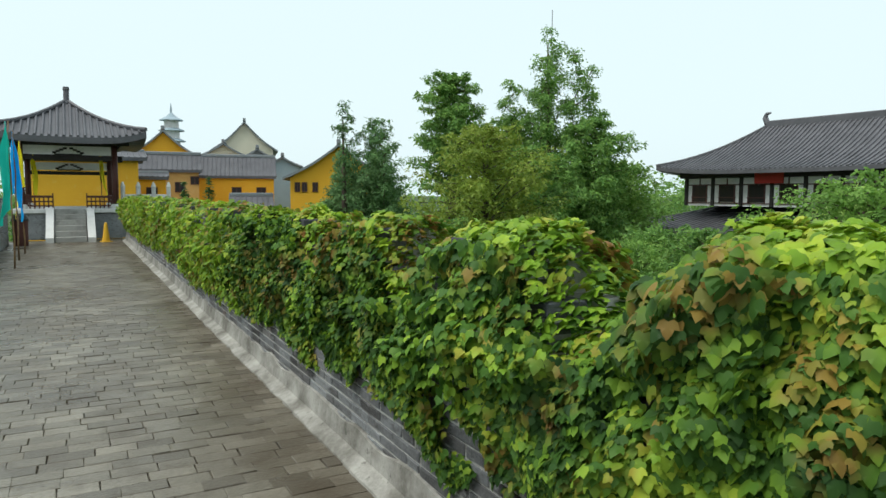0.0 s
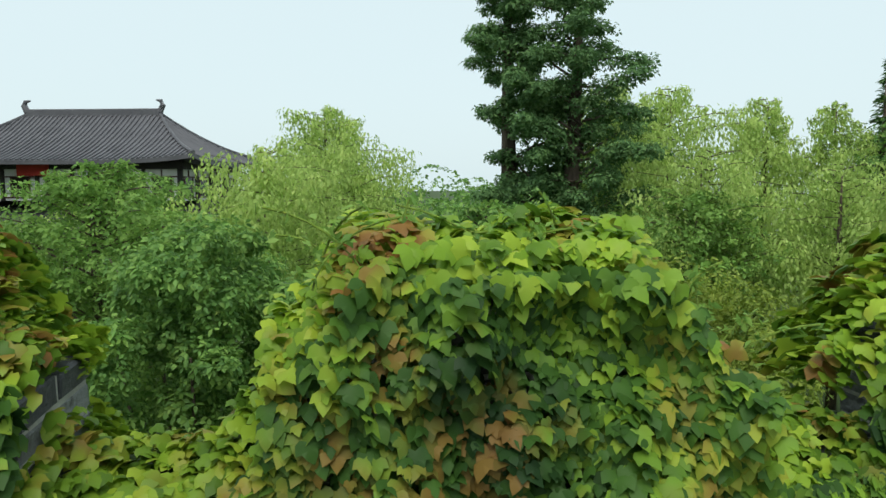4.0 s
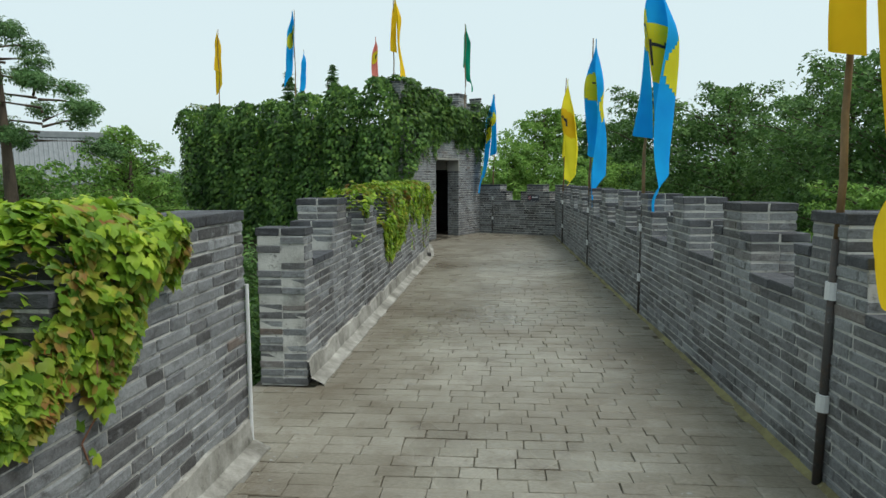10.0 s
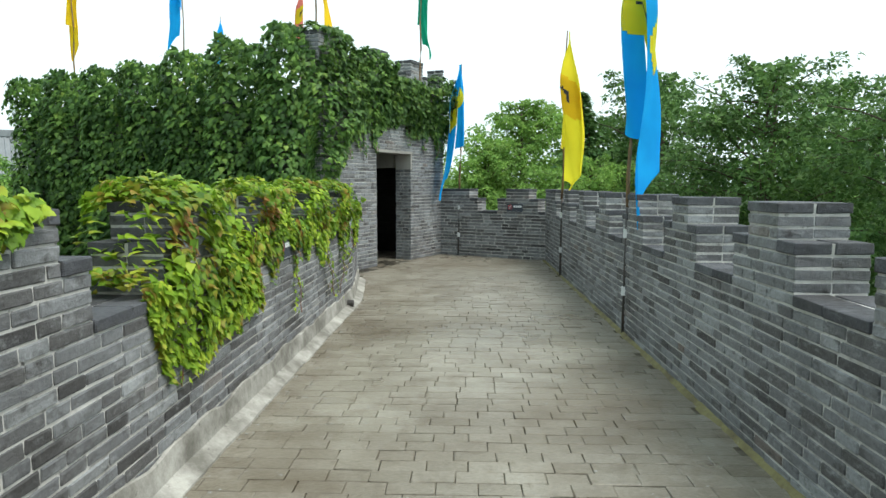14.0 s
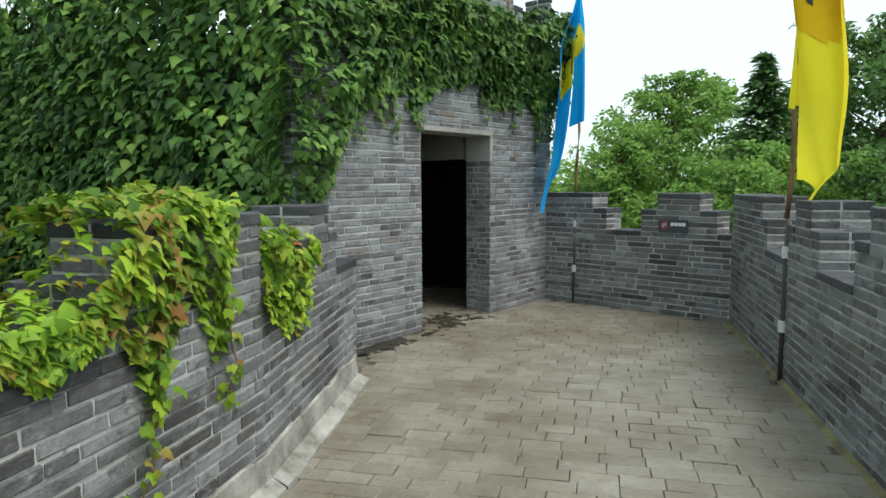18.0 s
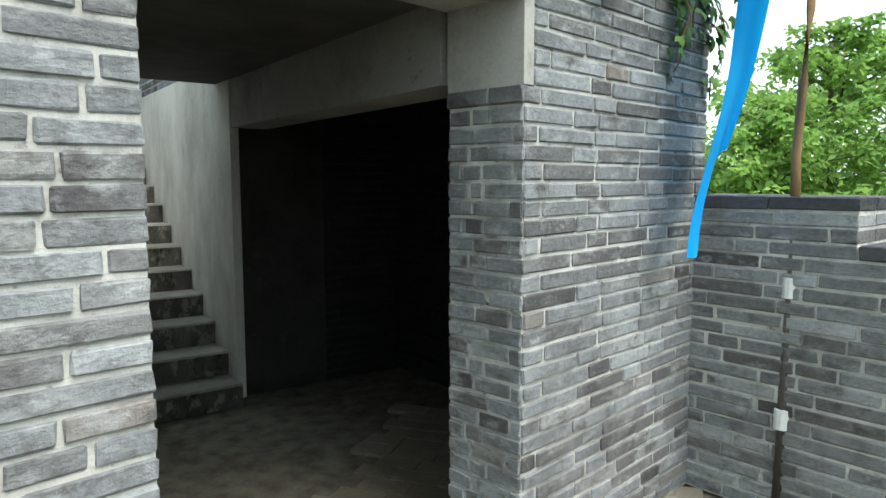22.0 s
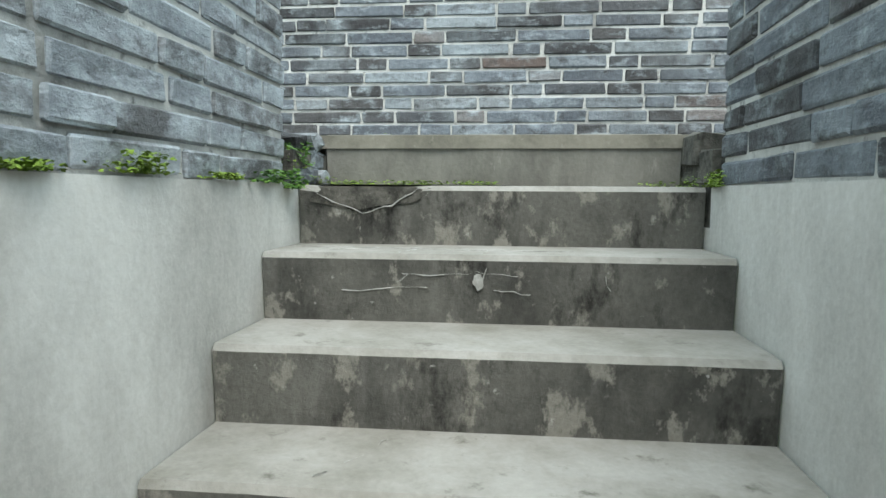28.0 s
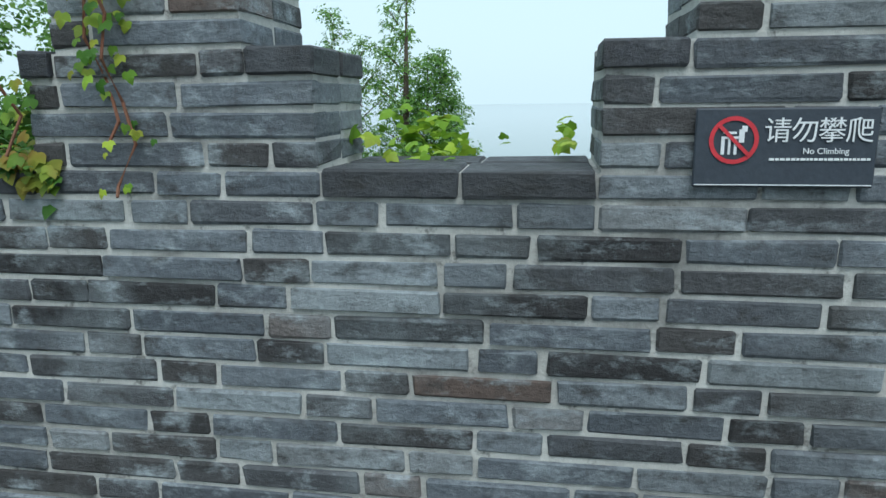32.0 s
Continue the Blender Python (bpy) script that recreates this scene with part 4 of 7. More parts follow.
def blot(name, s, q, z, rs, rq, material, label, up=True, seed=1, lobes=26, most=99.0):
    """A thin uneven patch lying on a tread, or standing on a riser."""
    bm = bmesh.new()
    ring = []
    for k in range(lobes):
        a = k * math.tau / lobes
        w = 1 + 0.28 * noise.noise((math.cos(a) * 1.8, math.sin(a) * 1.8, seed * 3.3)) + 0.12 * noise.noise((math.cos(a) * 6, math.sin(a) * 6, seed))
        ring.append(bm.verts.new(sr(s + rs * w * math.cos(a), q + rq * w * math.sin(a), z) if up else sr(s, q + rq * w * math.cos(a), min(most, z + rs * w * math.sin(a)))))
    bm.faces.new(ring)
    part(name, bm, material, stair, label)


blot("broken_edge", top_s - TREAD - 0.004, 17.53, ROOF - RISE - 0.022, 0.046, 0.155, crumble_m, "dark crumbled edge of the step", False, 12, most=ROOF - RISE - 0.003)
crack([(top_s - TREAD - 0.006, q, z) for q, z in ((17.36, 2.305), (17.43, 2.26), (17.52, 2.232), (17.60, 2.25), (17.68, 2.30), (17.73, 2.306))], seed=40, r=0.002)
bm = bmesh.new()
front, back = [], []
for k in range(25):
    f = k / 24
    q = QL + 0.045 + 0.60 * f
    fray = 0.06 * max(0.0, (f - 0.86) / 0.14)
    front.append(bm.verts.new(sr(top_s - TREAD + 0.022 + 0.022 * noise.noise((q * 9, 1.0, 5.0)) + 0.008 * noise.noise((q * 31, 1.0, 7.0)) + 0.02 * smooth((f - 0.5) / 0.3), q - fray, ROOF - RISE + 0.0028)))
    back.append(bm.verts.new(sr(top_s - 0.030 + 0.028 * noise.noise((q * 11, 2.0, 5.0)) + 0.01 * noise.noise((q * 33, 2.0, 5.0)) - 0.03 * (1 - f), q + 0.01 * noise.noise((q * 30, 3.0, 5.0)), ROOF - RISE + 0.0028)))
for k in range(24):
    bm.faces.new((front[k], front[k + 1], back[k + 1], back[k]))
part("patch", bm, lime_m, stair, "white worn patch")
blot("patch", k2 - 0.0055, 17.865, 2.078, 0.019, 0.013, crack_m, "pale chipped mark", False, 5)


# ---- creeper ----
def creeper(name, start, yaw, side, a0, a1, top, low, count, size, material, label, thick=0.38, swell=0.12, crown=0.35, seed=1, gaps=0.0, lump=0.6, bare=None, shape=0, ribs=None, young=None):
    """A coat of creeper on a wall: it hangs in clumps on the face between low(a) and top(a) and lies over the crown.
    ribs: (spacing, depth) of the upright pillows into which an old coat grows; young: its crown's lighter leaves, young
    growth with skylight in the colour."""
    rng = np.random.RandomState(seed)
    d = turn(yaw)
    n = Vector((-d.y, d.x, 0)) * side
    C, N, T, S, fresh = [], [], [], [], []

    def swollen(a, z, z0):
        h = 0.75 + lump * noise.noise((a * 1.3, z * 0.6, seed)) + (0.85 * noise.noise((a * 4.2, z * 3.4, seed)) + 0.5 * noise.noise((a * 9.5, z * 8.0, seed + 3.0))) * (0.5 if ribs else 1.0)
        h = swell * (0.35 + 0.65 * smooth((z - z0) / 0.5)) * h
        if ribs:
            f = (a + 0.22 * noise.noise((a * 0.7, z * 0.8, seed + 9.0))) / ribs[0] % 1.0
            h += ribs[1] * (1 - abs(2 * f - 1) ** 1.7)
        return max(0.012, h)

    tries = 0
    while len(C) < count and tries < count * 12:
        tries += 1
        a = rng.uniform(a0, a1)
        z1 = top(a)
        z0 = low(a) + 0.14 * noise.noise((a * 5.0, 1.7, seed)) + 0.07 * noise.noise((a * 17.0, 4.0, seed))
        if z1 - z0 < 0.03:
            continue
        if rng.rand() < crown:
            off = rng.uniform(-0.06 - (ribs[1] if ribs else 0.0), thick + 0.12)
            z = z1 + 0.01 + 0.06 * math.sin(max(0.0, min(1.0, off / thick)) * math.pi) + 0.07 * noise.noise((a * 5.5, off * 7.0, seed)) + rng.uniform(-0.05, 0.03)
            p = Vector((start[0], start[1], 0)) + d * a + n * off
            nn = Vector((0, 0, 1)) - n * (0.5 - off / thick) * 1.2
            tip = -n * 0.7 + d * rng.uniform(-0.8, 0.8)
            stray = 0.6
        else:
            f = rng.rand()
            z = z0 + (z1 - z0) * f
            if bare and bare[0] < a < bare[1] and bare[2] < z < bare[3]:
                continue
            if gaps and noise.noise((a * 1.9, z * 2.3, seed * 3.1)) < -0.42 + gaps * (1 - f):
                continue
            h = swollen(a, z, z0)
            slope_a, slope_z = (swollen(a + 0.04, z, z0) - h) / 0.04, (swollen(a, z + 0.04, z0) - h) / 0.04
            depth = h * (rng.uniform(0.70, 1.10) if rng.rand() < 0.75 else rng.uniform(0.08, 0.7))
            p = Vector((start[0], start[1], 0)) + d * a - n * depth
            nn = -n * 0.85 + Vector((0, 0, 0.72 - 0.7 * max(-1.6, min(1.6, slope_z)))) - d * 0.7 * max(-1.6, min(1.6, slope_a))
            tip = Vector((0, 0, -1)) + d * rng.uniform(-0.55, 0.55) - n * 0.25
            stray = 0.34 if ribs else 0.5
        nn = nn.normalized() + Vector(rng.uniform(-stray, stray, 3))
        C.append((p.x, p.y, z))
        N.append(nn)
        T.append(tip)
        S.append(size * rng.uniform(0.55, 1.35))
        fresh.append(stray == 0.6)
    C, N, T, S = (np.array(v) for v in (C, N, T, S))
    fresh = np.array(fresh)
    old = ~fresh if young and fresh.any() and not fresh.all() else np.ones(len(C), bool)
    ob = leaves(name, C[old], N[old], T[old], S[old], material, None, shape)
    # Lighter crown leaves: young growth, with skylight on the top painted in.
    if not old.all():
        tagged(leaves("crown_growth", C[fresh], N[fresh], T[fresh], S[fresh], young, ob, shape), "young yellow-green leaves on the crown, skylight in their colour", kind="stuff")
    return tagged(ob, label, "creeper", kind="stuff")


def strands(name, places, material, label, size=0.062, seed=1):
    """Hanging runners: (start, length, way along which they stray)."""
    rng = np.random.RandomState(seed)
    holder = thing(name, pose(*places[0][0]), label, "creeper")
    C, N, T, S = [], [], [], []
    for start, out, length, stray in places:
        p, o, w = Vector(start), Vector(out), Vector(stray)
        pts = []
        steps = int(length / 0.022)
        for i in range(steps):
            f = i / steps
            q = p + Vector((0, 0, -length * f)) + w * f + o * (0.03 + 0.03 * math.sin(f * 5 + p.y))
            q += Vector((0.012 * math.sin(i * 0.9), 0.02 * math.sin(i * 0.53), 0))
            pts.append(q)
            for _ in range(2 if f < 0.5 else 1):
                C.append(q + Vector(rng.uniform(-0.05, 0.05, 3)))
                N.append(o.normalized() + Vector((0, 0, 0.4)) + Vector(rng.uniform(-0.4, 0.4, 3)))
                T.append(Vector((0, 0, -1)) + Vector(rng.uniform(-0.6, 0.6, 3)))
                S.append(size * (1.15 - 0.5 * f) * rng.uniform(0.7, 1.2))
        pts = pts[::4] + [pts[-1]]
        ob = part("runner", tube(pts, [0.004] * len(pts), 5), twig_m, holder)
        ob.matrix_parent_inverse = holder.matrix_world.inverted()
    ob = leaves("foliage", np.array(C), np.array(N), np.array(T), np.array(S), material, holder)
    ob.matrix_parent_inverse = holder.matrix_world.inverted()
    return holder


def over(crens, high, dip, soft=0.22):
    """Top line of a coat over merlons, sagging into the crenels."""
    def at(a):
        z = high
        for p, q in crens:
            m, h = (p + q) / 2, (q - p) / 2 + soft
            z = min(z, high - (high - dip) * smooth((h - abs(a - m)) / (soft * 1.6)))
        return z + 0.05 * noise.noise((a * 3.1, 0.3, high))
    return at


def table(rows):
    xs, zs = zip(*rows)
    return lambda a: float(np.interp(a, xs, zs))


crens_a = [(0.5 + 1.37 * k, 0.95 + 1.37 * k) for k in range(17)]
top_a = over(crens_a, 1.40, 1.08)
creeper("creeper_near", BEND_L, A_YAW, -1, 0.0, 6.0, top_a, table([(0, 0.42), (1.2, 0.5), (1.7, 0.3), (2.6, 0.62), (3.6, 0.38), (4.6, 0.55), (6, 0.45)]), 30000, 0.045, ivy_m, "green creeper with reddening tips over the parapet", swell=0.2, seed=3, gaps=0.1, young=ivylime_m)
creeper("creeper_far", BEND_L, A_YAW, -1, 6.0, 24.2, top_a, table([(6, 0.45), (9, 0.35), (13, 0.5), (18, 0.4), (24.2, 0.45)]), 23000, 0.074, ivylime_m, "creeper hanging over the parapet towards the pavilion", swell=0.2, seed=4, gaps=0.12, shape=3, young=ivylime_m)
crens_b = [(a + 0.35, b + 0.35) for a, b in crens_l1]
top_b = over(crens_b, 1.41, 0.98, 0.14)
bend_over = over(crens_b, 1.43, 0.97, 0.20)


def bend_top(a):
    """The mound's upper edge: it never sinks under the stepped bricks that it covers."""
    inside = not any(p < a < q for p, q in crens_b)
    block = not any(p - 0.2 < a < q + 0.2 for p, q in crens_b)
    return max(bend_over(a), 1.45 if block else 1.25 if inside else 0.0)


creeper("creeper_bend", BEND_L, -0.63, 1, -0.25, 2.50, bend_top, table([(-0.2, 0.35), (0.6, 0.2), (1.5, 0.25), (1.9, 0.7), (2.15, 0.86), (2.5, 0.93)]), 27000, 0.039, ivy_m, "thick green creeper mounded over the merlons", swell=0.15, seed=5, lump=0.9, young=ivylime_m)
creeper("creeper_patch", BEND_L, -0.63, 1, 2.38, 3.60, lambda a: top_b(a) if a > 2.66 else 1.38 - (2.66 - a) * 1.2, table([(2.38, 1.10), (2.5, 1.0), (2.62, 1.17), (2.8, 1.20), (2.86, 1.15), (3.08, 1.12), (3.15, 0.85), (3.3, 0.70), (3.45, 0.62), (3.60, 0.95)]), 3600, 0.056, ivy_m, "creeper spilling over a stepped merlon", swell=0.13, crown=0.42, seed=6, young=ivylime_m, bare=(2.86, 3.10, 1.08, 1.42))
creeper("creeper_ledge", BEND_L, -0.63, 1, 3.5, 4.1, lambda a: 1.0, lambda a: 0.96, 300, 0.048, ivylime_m, "creeper lying in a crenel", crown=0.9, seed=16)
creeper("creeper_crown", BEND_L, -0.63, 1, 4.05, 4.95, top_b, table([(4.05, 1.25), (4.3, 1.22), (4.6, 1.34), (4.95, 1.25)]), 1700, 0.054, ivylime_m, "young creeper on a merlon's crown", crown=0.8, seed=7)
creeper("creeper_clump", BEND_L, -0.63, 1, 5.35, 7.7, top_b, table([(5.35, 1.30), (5.9, 1.08), (6.4, 0.88), (7.2, 0.82), (7.7, 1.2)]), 6400, 0.054, ivylime_m, "round clump of creeper over two merlons", swell=0.16, crown=0.5, seed=8, young=ivylime_m)
top_c = over(CRENS_L2, 1.46, 1.02, 0.12)
creeper("creeper_hem", (-1.655, 9.31), -0.2, 1, 3.55, 5.2, top_c, table([(3.55, 0.95), (3.75, 0.55), (4.3, 0.50), (4.7, 0.62), (5.2, 0.7)]), 3600, 0.060, ivylime_m, "bright young creeper spilling over the parapet", swell=0.12, crown=0.4, seed=9, shape=3, bare=(3.95, 4.18, 1.1, 1.4))
creeper("creeper_hem", (-1.655, 9.31), -0.2, 1, 5.0, 8.95, over(CRENS_L2, 1.47, 1.12, 0.12), table([(5.0, 0.86), (5.35, 1.04), (5.6, 0.78), (5.8, 1.05), (6.4, 1.0), (6.75, 0.80), (7.0, 1.02), (7.3, 0.62), (7.55, 0.98), (8.1, 1.02), (8.3, 0.76), (8.6, 1.15), (8.72, 0.72), (8.95, 1.2)]), 5700, 0.060, ivylime_m, "bright young creeper over the parapet's crown", swell=0.1, crown=0.45, seed=19, shape=3)
creeper("creeper_sprig", (-1.655, 9.31), -0.2, 1, 2.32, 2.78, table([(2.3, 1.26), (2.5, 1.42), (2.78, 1.45)]), table([(2.3, 1.22), (2.5, 1.26), (2.7, 1.40), (2.78, 1.43)]), 420, 0.050, ivylime_m, "sprig of bright creeper on a merlon's shoulder", crown=0.55, seed=10)
creeper("creeper_sprig", (-1.655, 9.31), -0.2, 1, 1.75, 2.3, lambda a: 0.99, lambda a: 0.96, 60, 0.045, ivylime_m, "sprig of creeper in a crenel", crown=0.95, seed=11)
creeper("creeper_end", (-1.625, 18.50), 7.2, 1, 0.0, 0.9, table([(0, 1.4), (0.4, 1.15), (0.9, 1.2)]), table([(0, 0.85), (0.5, 0.7), (0.9, 1.05)]), 760, 0.058, ivylime_m, "bright creeper on the parapet's end", crown=0.45, seed=12)
wl = -1.70
strands("creeper_runners", [((wl, 2.35, 1.35), (1, 0, 0), 0.95, (0, 0.1, 0)), ((wl + 0.01, 3.95, 1.3), (1, 0, 0), 0.95, (0.0, -0.55, 0)), ((wl + 0.01, 4.15, 1.25), (1, 0, 0), 0.85, (0, 0.05, 0)), ((wl + 0.02, 4.75, 1.3), (1, 0, 0), 0.7, (0, -0.1, 0)), ((wl + 0.03, 5.6, 1.35), (1, 0, 0), 0.7, (0, 0.1, 0)), ((wl + 0.03, 6.5, 1.1), (1, 0, 0), 0.55, (0, 0, 0))], ivylime_m, "trailing creeper runners on the brick parapet", seed=2)
strands("creeper_runners", [((-1.62, 13.1, 1.2), (1, 0, 0), 0.75, (0, 0.1, 0)), ((-1.62, 14.3, 1.2), (1, 0, 0), 0.5, (0, 0, 0)), ((-1.62, 15.6, 1.2), (1, 0, 0), 0.8, (0, -0.1, 0)), ((-1.62, 16.6, 1.15), (1, 0, 0), 0.85, (0, 0.35, 0)), ((-1.62, 17.7, 1.1), (1, 0, 0), 0.85, (0, -0.25, 0)), ((-1.62, 18.1, 1.1), (1, 0, 0), 0.6, (0, 0.05, 0))], ivylime_m, "trailing bright creeper runners on the brick parapet", seed=3)
# the tower's coat
flank_line = table([(0, 4.00), (2, 3.78), (4, 3.62), (7.4, 3.58)])
RIB = 1.06


def flank_top(a):
    """The coat's upper edge: a rounded head over every pillow."""
    f = (a + 0.22 * noise.noise((a * 0.7, 3.4 * 0.8, 30.0))) / RIB % 1.0
    return flank_line(a) - 0.80 * abs(2 * f - 1) ** 1.6 + 0.05 * noise.noise((a * 6, 0.4, 3.0))



creeper("tower_creeper", tuple(uv(U0, 0).xy), W_YAW + 90, -1, -0.1, 7.4, flank_top, lambda a: 0.0, 27000, 0.104, ivydark_m, "dark old creeper covering the tower flank", swell=0.16, crown=0.16, seed=21, lump=0.8, shape=3, ribs=(RIB, 0.60), thick=0.16)
front_low = table([(0, 1.05), (0.35, 1.5), (0.62, 2.15), (1.2, 2.5), (1.7, 2.35), (2.1, 2.62), (2.6, 2.7), (3.0, 2.45), (3.6, 2.55), (4.2, 2.45), (4.85, 2.2)])
front_top = table([(0, 4.0), (0.9, 4.0), (1.1, 3.55), (1.6, 3.9), (2.1, 3.7), (2.5, 3.5), (3.2, 3.55), (3.7, 3.45), (4.3, 3.75), (4.85, 3.95)])
creeper("tower_front_creeper", tuple(uv(U0, 0).xy), W_YAW, 1, -0.05, 4.42, front_top, front_low, 9500, 0.092, ivydark_m, "dark creeper hanging over the tower doorway", swell=0.2, crown=0.2, seed=22, lump=1.2, shape=3)
out = tuple(-N_DIR)
strands("creeper_runners", [(tuple(uv(U0 + a, -0.02, z)), out, l, tuple(W_DIR * w)) for a, z, l, w in ((0.72, 2.45, 0.48, 0.05), (1.08, 2.5, 0.42, -0.04), (1.20, 2.5, 0.50, 0.06), (1.48, 2.5, 0.40, 0.10), (1.60, 2.45, 0.34, 0.03), (2.75, 2.65, 0.36, 0.05), (3.45, 2.6, 0.42, -0.06), (3.95, 2.55, 0.60, 0.03), (4.02, 2.5, 0.38, 0.08), (4.30, 2.4, 0.55, 0.02))], ivydark_m, "dark creeper tendrils hanging under the fringe by the doorway", 0.075, 7)
creeper("roof_creeper", tuple(sr(22.34, 14.9).xy), S_YAW - 90, 1, 0.3, 2.05, lambda a: ROOF + (1.43 if a < 1.4 else 0.97), table([(0.3, ROOF + 0.8), (1.0, ROOF + 0.9), (1.5, ROOF + 0.86), (2.05, ROOF + 0.95)]), 1000, 0.040, ivy_m, "yellow-green creeper at the roof parapet", swell=0.06, crown=0.6, seed=23)


# ---- moss and weeds on the stair ----
def moss(name, spots, label, material, size=0.012, each=90, seed=1):
    """Tufts: (s, q, z, reach along s, reach along q, height)."""
    rng = np.random.RandomState(seed)
    C, N, T, S = [], [], [], []
    for s, q, z, a, b, h in spots:
        for _ in range(each):
            C.append(tuple(sr(s + rng.normal() * a * 0.5, q + rng.normal() * b * 0.5, z + rng.uniform(0, 1) ** 2 * h)))
            N.append((rng.uniform(-0.6, 0.6), rng.uniform(-0.6, 0.6), 1))
            T.append(tuple(rng.uniform(-1, 1, 3)))
            S.append(size * rng.uniform(0.6, 1.5))
    return tagged(leaves(name, np.array(C), np.array(N), np.array(T), np.array(S), material), label, "moss", kind="stuff")


zr = ROOF - RISE
moss("moss", [(21.10, 17.36 + 0.055 * k, zr + 0.004, 0.02, 0.05, 0.016) for k in (0, 1, 2, 4, 5, 6, 8, 9)] + [(21.0, QL + 0.02, zr, 0.12, 0.03, 0.03), (20.95, QR - 0.02, zr, 0.15, 0.02, 0.03), (21.08, QR - 0.08, zr, 0.02, 0.05, 0.02), (20.9, QL - 0.02, zr + 0.05, 0.1, 0.03, 0.03)], "yellow-green moss along the back of the step", moss_m, 0.0065, 110, 41)
moss("weeds", [(20.74, QL + 0.02, 2.30, 0.05, 0.025, 0.05), (20.86, QL - 0.02, 2.37, 0.06, 0.04, 0.06), (20.97, QL - 0.03, 2.40, 0.04, 0.03, 0.04), (20.62, QL + 0.008, 2.315, 0.1, 0.012, 0.03)], "small round-leaved weeds in the broken brickwork", ivydark_m, 0.013, 110, 42)
moss("moss", [(20.02, QL + 0.004, 2.318, 0.09, 0.012, 0.035), (19.75, QL + 0.004, 2.315, 0.05, 0.01, 0.012), (20.35, QL + 0.004, 2.316, 0.08, 0.01, 0.012), (20.75, QR - 0.006, 2.31, 0.06, 0.012, 0.04)], "bright moss on the ledge under the bricks", moss_m, 0.008, 230, 43)
moss("weeds", [(21.2 + 0.1 * k, 17.5 + 0.17 * k, ROOF, 0.004, 0.05, 0.008) for k in range(5)], "thin moss in the roof's paving joints", moss_m, 0.008, 60, 44)

strands("creeper_runners", [(tuple(sr(22.325, 17.08, ROOF + 1.40)), tuple(-S_DIR), 0.42, (0.0, 0.04, 0)), (tuple(sr(22.325, 17.13, ROOF + 1.36)), tuple(-S_DIR), 0.50, (0.0, 0.02, 0)), (tuple(sr(22.325, 16.88, ROOF + 1.15)), tuple(-S_DIR), 0.2, (0, 0, 0))], ivy_m, "yellow-green creeper trailing down a merlon with red tips", 0.030, 5)
creeper("roof_creeper", tuple(sr(22.60, 14.9).xy), S_YAW - 90, 1, 2.68, 3.25, lambda a: ROOF + 0.96, lambda a: ROOF + 0.90, 90, 0.040, ivylime_m, "tips of creeper behind a crenel", crown=1.0, seed=29)


# weedy shoots over the mound at the bend
rng = np.random.RandomState(52)
shoots = thing("weed_shoots", pose(-1.9, 1.0, 1.45), "thin light green weed shoots over the creeper", "weeds")
C, N, T, S = [], [], [], []
for k in range(38):
    y = rng.uniform(0.55, 1.5)
    p = Vector((-1.86 + rng.uniform(-0.14, 0.16), y, 1.42 - 0.8 * max(0.0, y - 1.2)))
    lean = Vector((rng.uniform(-0.15, 0.15), rng.uniform(-0.22, 0.22), 0))
    h = rng.uniform(0.08, 0.24)
    pts = [p + lean * (i / 7) ** 1.6 + Vector((0, 0, h * (i / 7) - 0.05 * (i / 7) ** 3)) for i in range(8)]
    ob = part("stem", tube(pts, [0.0025] * 8, 5), moss_m, shoots)
    ob.matrix_parent_inverse = shoots.matrix_world.inverted()
    for q in pts[1:]:
        for _ in range(3):
            C.append(q + Vector(rng.uniform(-0.012, 0.012, 3)))
            N.append(Vector(rng.uniform(-1, 1, 3)) + Vector((0, 0, 0.8)))
            T.append(Vector(rng.uniform(-1, 1, 3)))
            S.append(rng.uniform(0.018, 0.034))
ob = leaves("foliage", np.array(C), np.array(N), np.array(T), np.array(S), lightbroad_m, shoots, 1)
ob.matrix_parent_inverse = shoots.matrix_world.inverted()


